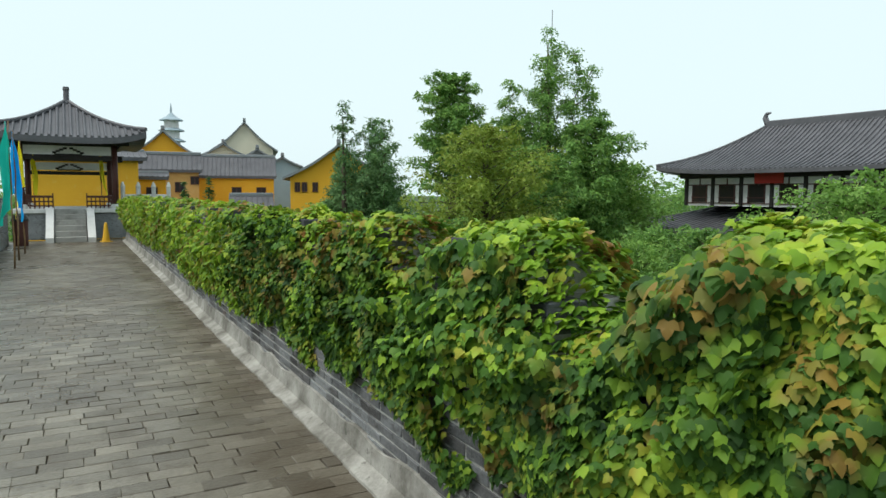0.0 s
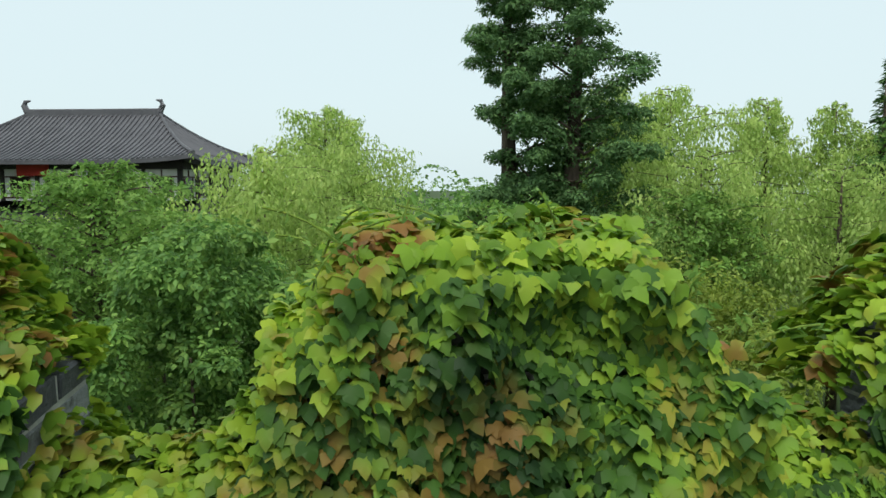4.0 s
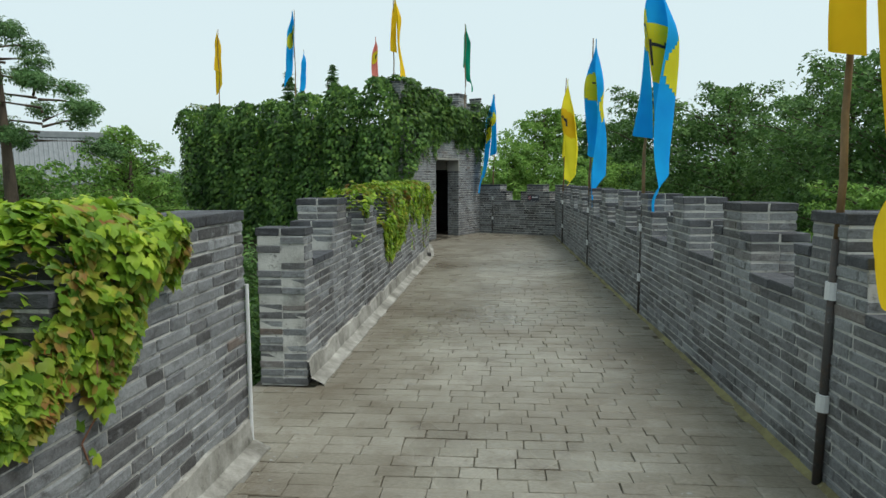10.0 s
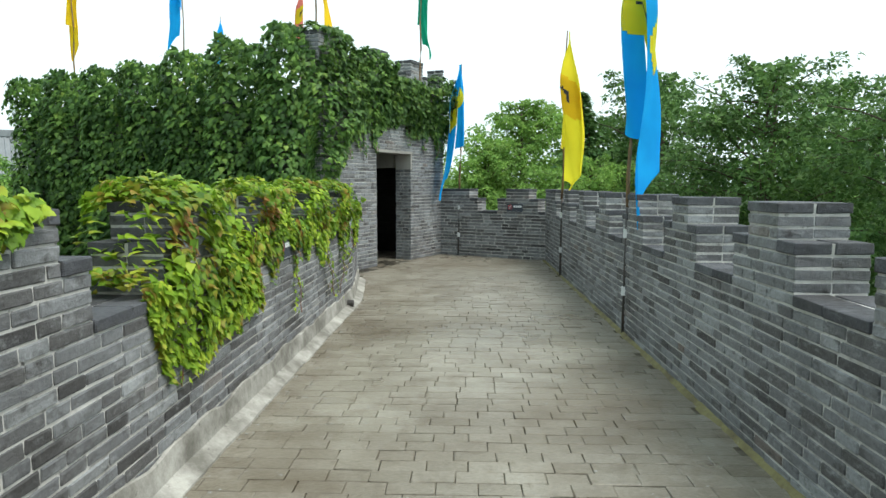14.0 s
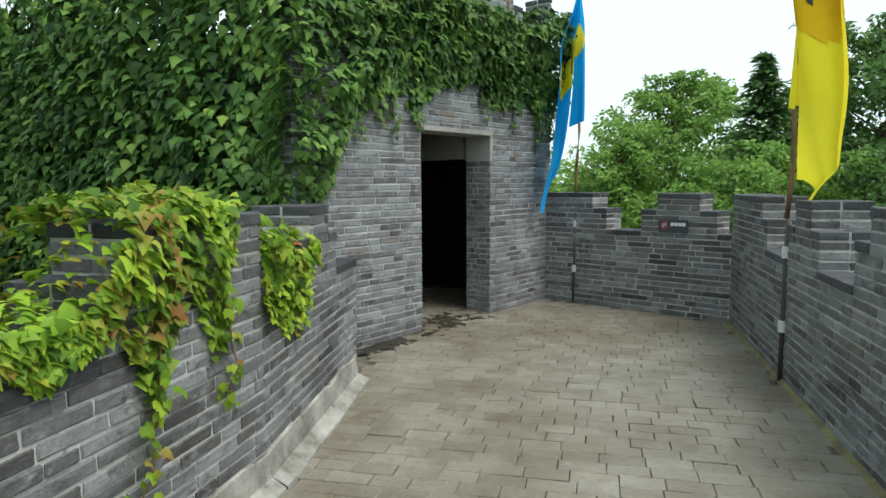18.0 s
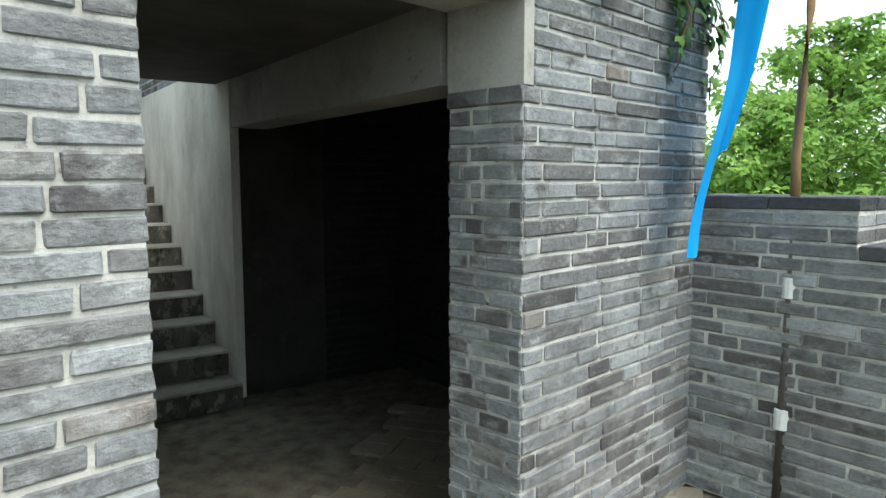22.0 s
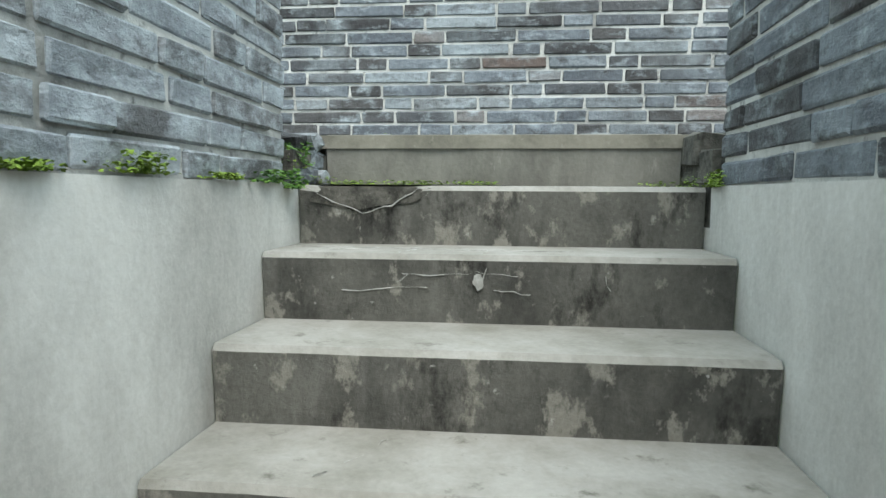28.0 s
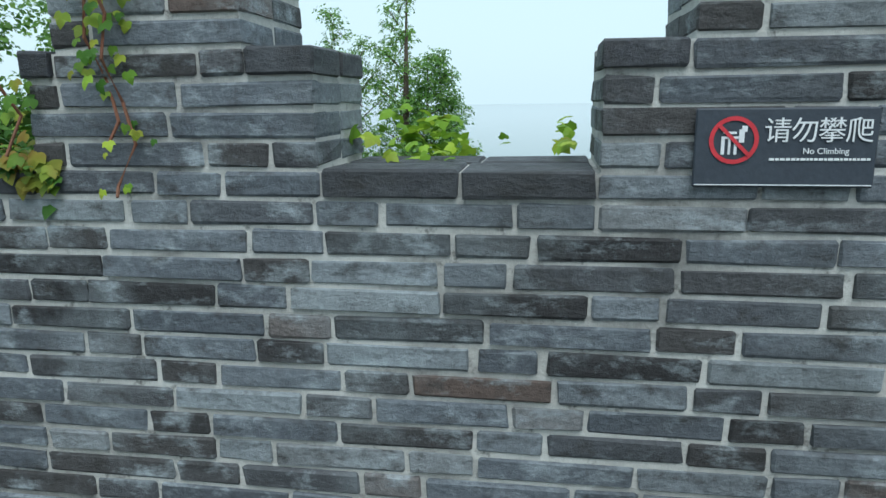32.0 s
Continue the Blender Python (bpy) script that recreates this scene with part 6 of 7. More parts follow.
# the pavilion at the end of stretch A
PAV = BEND_L + A_DIR * 25.75 + Vector((A_DIR.y, -A_DIR.x, 0)) * -1.62
pav = thing("pavilion", Matrix.Translation((PAV.x, PAV.y, 0)) @ pose(0, 0, 0, 0, 0, A_YAW) @ Matrix.Diagonal((0.83, 1, 1, 1)), "timber pavilion with upturned grey tile roof on a stone platform", "pavilion")
part("platform", box(-1.95, 1.95, -0.1, 4.6, 0, 0.95, 0.02), brick_m, pav)
part("coping", box(-2.05, 2.05, -0.2, 4.7, 0.9, 1.05, 0.02), stone_m, pav, "pale stone coping")
for k in range(6):
    part("step", box(-0.55, 0.55, -0.2 - 0.27 * (6 - k), -0.19, 0.175 * k, 0.175 * (k + 1) - 0.002 * (k == 5), 0.01), concrete_m, pav)
for sgn in (-1, 1):
    bm = bmesh.new()
    x0, x1 = sorted((sgn * 0.58, sgn * 0.86))
    v = [[bm.verts.new((x, y, z)) for y, z in ((-1.95, 0), (-0.2, 0), (-0.2, 1.08), (-0.5, 1.08), (-1.95, 0.16))] for x in (x0, x1)]
    bm.faces.new(v[0])
    bm.faces.new(v[1][::-1])
    for i in range(5):
        bm.faces.new((v[0][i], v[0][(i + 1) % 5], v[1][(i + 1) % 5], v[1][i]))
    bmesh.ops.recalc_face_normals(bm, faces=bm.faces)
    part("string_stone", bm, stone_m, pav, "sloping pale stone beside the steps")
for x in (-1.72, 1.72):
    for y in (0.15, 4.2):
        col = part("column", tube([(x, y, 1.05), (x, y, 3.25)], [0.13, 0.12], 14), wood_m, pav, "", True)
        part("column_base", tube([(x, y, 1.05), (x, y, 1.17), (x, y, 1.2)], [0.2, 0.2, 0.14], 14), stone_m, col)
for y, dz in ((0.15, 0.0), (4.2, -0.42)):
    part("beam", box(-2.3, 2.3, y - 0.09, y + 0.09, 3.25 + dz, 3.5 + dz, 0.01), darkwood_m, pav)
    part("beam", box(-1.7, 1.7, y - 0.06, y + 0.06, 2.72 + dz, 2.86 + dz, 0.01), darkwood_m, pav)
    part("frieze", box(-1.6, 1.6, y - 0.03, y + 0.03, 2.9 + dz, 3.2 + dz, 0.0), white_m, pav, "white frieze panel")
    bm = bmesh.new()
    for sgn in (-1, 1):
        for k in range(4):
            add_box(bm, min(sgn * (0.04 + 0.13 * k), sgn * (0.19 + 0.13 * k)), max(sgn * (0.04 + 0.13 * k), sgn * (0.19 + 0.13 * k)), y - 0.075, y + 0.05, 3.08 - 0.05 * k + dz, 3.15 - 0.05 * k + dz, 0.008)
    add_box(bm, -0.5, 0.5, y - 0.075, y + 0.05, 2.88 + dz, 2.93 + dz, 0.008)
    part("bracket", bm, darkwood_m, pav, "carved dark bracket")
for x in (-1.72, 1.72):
    part("beam", box(x - 0.09, x + 0.09, -0.3, 4.6, 3.26, 3.48, 0.01), darkwood_m, pav)
for x0, x1 in ((-1.6, -0.62), (0.62, 1.6)):
    rail = part("railing", box(x0, x1, 0.1, 0.2, 1.42, 1.5, 0.01), wood_m, pav, "dark red bench railing")
    for z in (1.12, 1.27):
        part("rail_bar", box(x0, x1, 0.12, 0.18, z, z + 0.05, 0.005), wood_m, rail)
    for k in range(7):
        x = x0 + (x1 - x0) * k / 6
        part("baluster", box(x - 0.025, x + 0.025, 0.12, 0.18, 1.05, 1.58 if k in (0, 6) else 1.44, 0.004), wood_m, rail)
for sgn in (-1, 1):
    rail = part("railing", box(sgn * 1.72 - 0.05, sgn * 1.72 + 0.05, 0.3, 4.1, 1.42, 1.5, 0.01), wood_m, pav, "dark red bench railing")
    for k in range(12):
        y = 0.35 + k * 0.34
        part("baluster", box(sgn * 1.72 - 0.025, sgn * 1.72 + 0.025, y - 0.025, y + 0.025, 1.05, 1.44, 0.004), wood_m, rail)
roof = new("roof")
roof.parent = pav
roof.matrix_local = Matrix.Translation((0, 2.15, 0))
hip_roof(roof, 5.75, 6.6, 0.02, 3.42, 1.5, 0.28, tile_m, 0.24, 0.42, 0.2)
part("finial", tube([(0, 0, 4.6), (0, 0, 4.9), (0, 0, 4.95), (0, 0, 5.32), (0, 0, 5.36), (0, 0, 5.46)], [0.17, 0.16, 0.125, 0.115, 0.14, 0.12], 12), tile_m, roof)
part("ceiling_boards", box(-2.2, 2.2, -2.2, 2.2, 3.5, 3.56, 0.0), darkwood_m, roof)
# stone balustrade on the terrace behind the pavilion
bal = thing("balustrade", pav.matrix_world @ Matrix.Translation((1.9, 0.4, 0)), "white carved stone balustrade on the terrace", "balustrade")
for k in range(4):
    part("post", tube([(0.12 + k * 0.62, 0, 0.9), (0.12 + k * 0.62, 0, 1.78), (0.12 + k * 0.62, 0, 1.83), (0.12 + k * 0.62, 0, 2.0)], [0.09, 0.09, 0.11, 0.03], 8), stone_m, bal)
for k in range(3):
    part("slab", box(0.2 + k * 0.62, 0.66 + k * 0.62, -0.05, 0.05, 1.0, 1.55, 0.02), stone_m, bal)
part("footing", box(0, 2.1, -0.2, 0.2, 0, 0.92, 0.02), brick_m, bal)
for k, (x, y, mat, sd, top) in enumerate(((-5.15, -20.35, lemon_m, 34, 2.95), (-4.55, -18.45, blue_m, 32, 3.05), (-4.0, -16.55, turquoise_m, 33, 3.1))):
    flag((x, y, 0.0), (x + 0.02, y, top), 0.9, 0.42, mat, "slack coloured banner near the pavilion", sd, None, False, "flags near the pavilion")
for k, (x, y) in enumerate(((-1.45, 3.9), (1.35, 3.9))):
    p = pav.matrix_world @ Vector((x, y, 0))
    flag((p.x, p.y, 1.05), (p.x + 0.05, p.y, 3.2), 1.5, 0.4, lemon_m, "lemon yellow banner inside the pavilion", 35 + k, None, False, "flags near the pavilion")

# ochre temple houses behind it
gabled_house("temple_house", (-14.9, -45.6, 3.6), 161, 6.2, 4, 8, 0.5, ochre_m, tile_m, "plain ochre temple wall seen through the pavilion", ())
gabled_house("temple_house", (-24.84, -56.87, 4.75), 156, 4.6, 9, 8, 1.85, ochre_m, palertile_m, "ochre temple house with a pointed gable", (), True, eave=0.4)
gabled_house("temple_house", (-23.0, -52.1, 3.15), 156, 4.6, 2.6, 8, 1.3, peach_m, tile_m, "low peach house with a grey tile roof", ((0.9, 1.7, 0.6, 0.65), (2.0, 2.3, 0.5, 0.5)), eave=0.25)
gabled_house("temple_house", (-20.0, -48.05, 2.5), 156, 2.0, 3, 8, 0.3, ochre_m, tile_m, "small ochre outbuilding with a flat tile roof", ((0.1, 1.5, 0.6, 0.4),), eave=0.2)
gabled_house("temple_house", (-29.0, -52.5, 2.79), 151, 6.2, 4, 8, 1.75, ochre_m, tile_m, "ochre house with a broad dark grey tile roof", ((0.05, 1.4, 0.65, 0.6), (2.05, 1.4, 0.65, 0.6)), eave=0.2)
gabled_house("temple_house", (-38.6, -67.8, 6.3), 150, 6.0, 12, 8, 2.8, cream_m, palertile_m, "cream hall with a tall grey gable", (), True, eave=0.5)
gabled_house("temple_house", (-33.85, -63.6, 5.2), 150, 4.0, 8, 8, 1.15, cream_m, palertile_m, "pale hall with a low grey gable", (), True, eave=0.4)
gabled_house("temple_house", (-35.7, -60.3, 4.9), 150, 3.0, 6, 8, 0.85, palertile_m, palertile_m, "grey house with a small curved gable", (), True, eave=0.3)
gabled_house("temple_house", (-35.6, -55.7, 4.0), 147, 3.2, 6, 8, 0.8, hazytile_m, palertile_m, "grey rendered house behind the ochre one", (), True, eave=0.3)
gabled_house("temple_house", (-30.2, -39.9, 2.7), 143, 6.9, 8, 8, 2.2, ochre_m, palertile_m, "ochre house half hidden by trees", ((-2.95, 1.75, 0.25, 0.55), (-2.45, 1.75, 0.25, 0.55), (-1.7, 1.75, 0.25, 0.55)), True)
gabled_house("temple_house", (-25.1, -43.3, 0.45), 150, 2.6, 2, 3, 0.8, white_m, tile_m, "low white house with a grey tile roof", (), eave=0.2)
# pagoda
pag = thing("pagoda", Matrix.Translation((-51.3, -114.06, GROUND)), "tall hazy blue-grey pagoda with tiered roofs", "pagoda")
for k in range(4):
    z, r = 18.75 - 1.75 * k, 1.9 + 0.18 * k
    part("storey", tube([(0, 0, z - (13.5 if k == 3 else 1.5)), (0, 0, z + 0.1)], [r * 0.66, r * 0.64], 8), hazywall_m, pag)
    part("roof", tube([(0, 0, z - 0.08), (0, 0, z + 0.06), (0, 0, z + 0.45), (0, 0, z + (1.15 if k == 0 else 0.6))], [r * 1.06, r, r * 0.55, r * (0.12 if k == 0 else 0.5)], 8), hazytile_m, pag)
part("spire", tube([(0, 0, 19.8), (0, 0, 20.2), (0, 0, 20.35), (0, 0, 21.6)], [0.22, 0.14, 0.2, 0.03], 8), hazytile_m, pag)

# the great hall beyond the creeper
HC = (Vector((-37.8, -5.3, 0)) + Vector((-42.1, -21.2, 0))) / 2 + Vector((-0.966, 0.26, 0)) * 5.2
hall = thing("hall", Matrix.Translation((HC.x, HC.y, 0)) @ pose(0, 0, 0, 0, 0, 75.0), "two-storey hall with a curved grey hip roof and white walls", "hall")
hr = new("roof")
hr.parent = hall
hip_roof(hr, 16.8, 10.6, 8.2, 3.05, 2.9, 0.35, tile_m, 0.30, 0.42, 0.22)
part("ridge", box(-4.2, 4.2, -0.16, 0.16, 5.8, 6.3, 0.05), tile_m, hr)
for sgn in (-1, 1):
    part("ridge_end", tube([(sgn * 4.1, 0, 6.1), (sgn * 4.3, 0, 6.5), (sgn * 4.2, 0, 6.75), (sgn * 3.9, 0, 6.8)], [0.2, 0.17, 0.12, 0.05], 8), tile_m, hr, "upturned ridge ornament")
part("upper_wall", box(-7.0, 7.0, -3.9, 3.9, 0.9, 2.9, 0), white_m, hall)
part("eave_beam", box(-7.35, 7.35, -4.25, 4.25, 2.62, 3.05, 0.02), darkwood_m, hall)
for sx, n, hw, hd in ((0, 7, 7.0, 3.9), (1, 4, 3.9, 7.0)):
    for sgn in (-1, 1):
        for k in range(n):
            x = -hw + (k + 0.5) * 2 * hw / n
            m = pose(0, 0, 0, 0, 0, 90 * sx + (180 if sgn > 0 else 0)) @ Matrix.Translation((x, -hd - 0.01, 1.05))
            win = part("window", box(-0.52, 0.52, -0.03, 0.05, 0.1, 1.12, 0), glassdark_m, hall)
            win.matrix_local = m
            fr = bmesh.new()
            add_box(fr, -0.56, -0.50, -0.06, 0.05, 0.05, 1.12)
            add_box(fr, 0.50, 0.56, -0.06, 0.05, 0.05, 1.12)
            add_box(fr, -0.95, 0.95, -0.06, 0.05, 1.12, 1.19)
            add_box(fr, -0.95, 0.95, -0.06, 0.05, 0.0, 0.06)
            add_box(fr, -0.025, 0.025, -0.06, 0.05, 1.19, 1.55)
            add_box(fr, -0.62, 0.62, -0.05, -0.031, 0.35, 0.40)
            part("window_frame", fr, wood_m, win)
        for k in range(n + 1):
            x = -hw + k * 2 * hw / n
            m = pose(0, 0, 0, 0, 0, 90 * sx + (180 if sgn > 0 else 0)) @ Matrix.Translation((x, -hd - 0.06, 0.9))
            c = part("column", box(-0.09, 0.09, -0.09, 0.09, 0, 1.9, 0.01), darkwood_m, hall)
            c.matrix_local = m
part("sign_board", box(-0.9, 0.9, -4.35, -4.25, 2.25, 2.95, 0.02), red_m, hall, "red name board with gold marks").matrix_local = Matrix.Translation((-1.0, 0, 0))
lower = new("lower_roof")
lower.parent = hall
hip_roof(lower, 19.5, 13.5, 13.0, -0.55, 1.5, 0.3, tile_m, 0.4, 0.3, 0.2)
part("lower_wall", box(-8.2, 8.2, -5.2, 5.2, GROUND, -0.4, 0), white_m, hall)
# pale roof beyond the willows
h2 = thing("hall", Matrix.Translation((-53.5, 83.0, -1.6)) @ pose(0, 0, 0, 0, 0, 36), "hall with a pale grey hip roof behind the trees", "hall")
h2r = new("roof")
h2r.parent = h2
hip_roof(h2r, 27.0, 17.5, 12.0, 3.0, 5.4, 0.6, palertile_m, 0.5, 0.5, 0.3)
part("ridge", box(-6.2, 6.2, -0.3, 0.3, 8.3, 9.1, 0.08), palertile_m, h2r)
for sgn in (-1, 1):
    part("ridge_end", tube([(sgn * 6.1, 0, 8.8), (sgn * 6.5, 0, 9.5), (sgn * 6.2, 0, 10.0)], [0.32, 0.26, 0.08], 8), palertile_m, h2r, "upturned ridge ornament")
part("wall", box(-11.6, 11.6, -6.9, 6.9, GROUND + 1.6, 3.0, 0), cream_m, h2)
# radio mast
mast = thing("radio_mast", Matrix.Translation((-49.0, -34.8, GROUND)), "thin grey radio mast above the trees", "mast")
part("mast_rod", tube([(0, 0, 0), (0, 0, 12), (0, 0, 22.2)], [0.12, 0.07, 0.03], 6), palertile_m, mast)


# ---- trees ----
def tree(kind, top, spread, material, label, n=3200, leaf=0.3, seed=1, base=GROUND, group="", low=None):
    """top: where its crown ends; spread: the crown's radius; low: the height at which the crown begins."""
    rng = np.random.RandomState(seed)
    H = top[2] - base
    ob = thing("tree" if kind != "bush" else "bush", Matrix.Translation((top[0], top[1], base)), label, "tree" if kind != "bush" else "bush", group)
    r0 = max(0.06, (0.016 if kind in ("plume", "willow") else 0.020) * H)
    lean = Vector((rng.uniform(-0.03, 0.03) * H, rng.uniform(-0.03, 0.03) * H, 0))
    if kind == "bush":
        for k in range(5):
            a = k * 1.3
            bm = tube([(0.1 * math.cos(a), 0.1 * math.sin(a), -0.02), (spread * 0.3 * math.cos(a), spread * 0.3 * math.sin(a), H * 0.4), (spread * 0.5 * math.cos(a), spread * 0.5 * math.sin(a), H * 0.75)], [0.05, 0.04, 0.015], 5)
            part("stem", bm, bark_m, ob)
    else:
        pts = [Vector((0, 0, -0.02)), lean * 0.3 + Vector((0, 0, H * 0.3)), lean * 0.7 + Vector((0, 0, H * 0.65)), lean + Vector((0, 0, H * 0.94))]
        part("trunk", tube(pts, [r0 * 1.25, r0, r0 * 0.6, r0 * 0.12], 8), bark_m, ob, "", True)
    z_low = H * 0.3 if low is None else low - base
    if kind in ("pine", "crooked", "plume", "broad", "willow"):
        n = int(n * (3.6 if kind == "willow" else 1.7))
        lines, C, N, T = sprigs(rng, H, z_low, spread, {"pine": "pine", "crooked": "crooked", "plume": "spire", "broad": "dome", "willow": "willow"}[kind], n)
        bm = bmesh.new()
        for l in lines:
            add_tube(bm, l, [r0 * 0.15, r0 * 0.09, r0 * 0.03], 5)
        tagged(part("branchwork", bm, bark_m, ob), "thin bare branches", kind="stuff")
        leaves("crown", C, N, T, leaf * {"pine": 0.62, "crooked": 0.62, "plume": 0.80, "broad": 0.92, "willow": 0.62}[kind] * rng.uniform(0.6, 1.3, n), material, ob, 1 if kind == "willow" else 2)
        return ob
    C, N, T, S = [], [], [], []
    zc, rz = (H + z_low) / 2, (H - z_low) / 2
    if kind == "bush":
        n, leaf = int(n * 1.3), leaf * 0.85
        m = int(60 + 22 * spread)
        clumps = []
        for _ in range(m):
            v = Vector(rng.normal(size=3)).normalized() * rng.uniform(0.05, 1.0) ** 0.5
            if kind == "bush" and v.z < -0.3:
                v.z = -v.z
            clumps.append((Vector((v.x * spread * 0.85, v.y * spread * 0.85, zc + v.z * rz * 0.88)), spread * rng.uniform(0.10, 0.26)))
        clumps.append((Vector((0, 0, H - 0.35 * spread)), 0.3 * spread))
        for k in range(n):
            c, r = clumps[k % len(clumps)]
            v = Vector(rng.normal(size=3)).normalized()
            q = c + Vector((v.x * r, v.y * r, v.z * r * 0.72)) * rng.uniform(0.55, 1.08)
            C.append(q)
            N.append(v + Vector((0, 0, 0.7)) + Vector(rng.uniform(-0.5, 0.5, 3)))
            T.append(Vector((v.x, v.y, -0.6)) + Vector(rng.uniform(-0.7, 0.7, 3)))
            S.append(leaf * rng.uniform(0.6, 1.3))
    elif kind == "fir":
        for k in range(n):
            f = rng.rand() ** 0.8
            tier = math.floor(f * 11) / 11
            z = z_low + (H - z_low) * (1 - f)
            a = rng.uniform(0, math.tau)
            arm = 0.55 + 0.45 * math.cos((a + tier * 9) * 5)
            r = spread * (0.05 + 0.95 * f) * rng.uniform(0.15, 1.0) * (0.55 + 0.45 * arm)
            q = Vector((r * math.cos(a), r * math.sin(a), z - 0.22 * r + 0.12 * math.sin(f * 66)))
            w = Vector((math.cos(a), math.sin(a), -0.25)) + Vector(rng.uniform(-0.4, 0.4, 3))
            C.append(q)
            N.append(Vector((0, 0, 1)) + Vector(rng.uniform(-0.5, 0.5, 3)))
            T.append(w)
            S.append(leaf * rng.uniform(0.6, 1.2))
    leaves("crown", np.array(C), np.array(N), np.array(T), np.array(S), material, ob, 1 if kind == "fir" else 2)
    return ob


def sprigs(rng, H, z_low, spread, form, n):
    """Leaves set along bent branchlets. form: spire, pine or dome. Returns branch lines and leaf frames."""
    count = {"spire": 126, "pine": 74, "dome": 96, "crooked": 26, "willow": 60}[form]
    base, way, length, fat = [], [], [], []
    stems = [(rng.uniform(-0.75, 0.75) * spread, rng.uniform(-0.75, 0.75) * spread, rng.uniform(0.74, 0.98)) for _ in range(6)] + [(0.0, 0.0, 1.0)]
    for k in range(count):
        f = (k + rng.uniform(0.0, 1.0)) / count
        sx, sy, st = stems[k % 7] if form == "spire" else (0.0, 0.0, 1.0)
        if form == "pine":
            sx, sy = 0.22 * spread * math.sin(f * 4.0), 0.22 * spread * math.cos(f * 3.0)
        if form == "spire":
            r = spread * ((1 - f) ** 0.8 * 0.62 + 0.06) * rng.uniform(0.5, 1.15)
            rise, w = rng.uniform(0.5, 1.3), 0.30
        elif form == "crooked":
            r = spread * rng.uniform(0.45, 1.1) * (1.05 - 0.5 * f)
            sx, sy = 0.25 * spread * math.sin(f * 5.0), 0.25 * spread * math.cos(f * 4.0)
            rise, w = rng.uniform(-0.05, 0.35), 0.3
        elif form == "pine":
            r = spread * ((1 - f) ** 0.5 * 0.9 + 0.12) * rng.uniform(0.3, 1.15)
            rise, w = rng.uniform(-0.1, 0.7), 0.16
        else:
            r = spread * max(0.12, math.sqrt(max(0.0, 1 - (1.85 * f - 0.85) ** 2))) * rng.uniform(0.45, 1.08)
            rise, w = rng.uniform(0.1, 0.75), 0.30
        if form == "willow":
            rise, w = rng.uniform(0.0, 0.5), 0.30
        a = k * 2.399 + rng.uniform(-0.5, 0.5)
        base.append((sx, sy, z_low + (H * st - z_low) * f * 0.97 - 0.25 * r * max(rise, 0)))
        way.append((math.cos(a) * r, math.sin(a) * r, rise * r))
        length.append(r)
        fat.append({"pine": 0.25, "spire": 0.23, "crooked": 0.27}.get(form, 0.0) * spread or max(0.10 * spread, w * r + 0.04 * spread))
    base, way, length, fat = np.array(base), np.array(way), np.array(length), np.array(fat)
    weight = length + 0.15 * spread
    pick = rng.choice(count, n, p=weight / weight.sum())
    g = rng.uniform({"pine": 0.28, "crooked": 0.55}.get(form, 0.12), 1.0, n) ** 0.75
    off = rng.normal(size=(n, 3))
    off /= np.linalg.norm(off, axis=1, keepdims=True)
    off *= (rng.uniform(0, 1, n) ** 0.45)[:, None]
    off[:, 2] *= 0.62 if form == "crooked" else 0.6
    bend = np.stack([np.zeros(n), np.zeros(n), -0.12 * length[pick] * (g ** 2)], 1)
    C = base[pick] + way[pick] * g[:, None] + bend + off * (fat[pick] * (1.15 - 0.55 * g))[:, None]
    out = way[pick] / np.maximum(length[pick], 1e-3)[:, None]
    N = off + np.array((0, 0, 0.75)) + rng.uniform(-0.5, 0.5, (n, 3))
    T = out * 0.6 + off + rng.uniform(-0.5, 0.5, (n, 3))
    if form == "willow":
        C[:, 2] -= rng.uniform(0, 1, n) ** 2 * 0.35 * spread
        N = off * 1.4 + np.array((0, 0, 0.35)) + rng.uniform(-0.35, 0.35, (n, 3))
        T = np.array((0, 0, -1.0)) + off * 0.4 + rng.uniform(-0.35, 0.35, (n, 3))
    lines = [[Vector(b), Vector(b) + Vector(w) * 0.55, Vector(b) + Vector(w) * 0.95 - Vector((0, 0, 0.1 * l))] for b, w, l in zip(base, way, length)]
    return lines, C, N, T


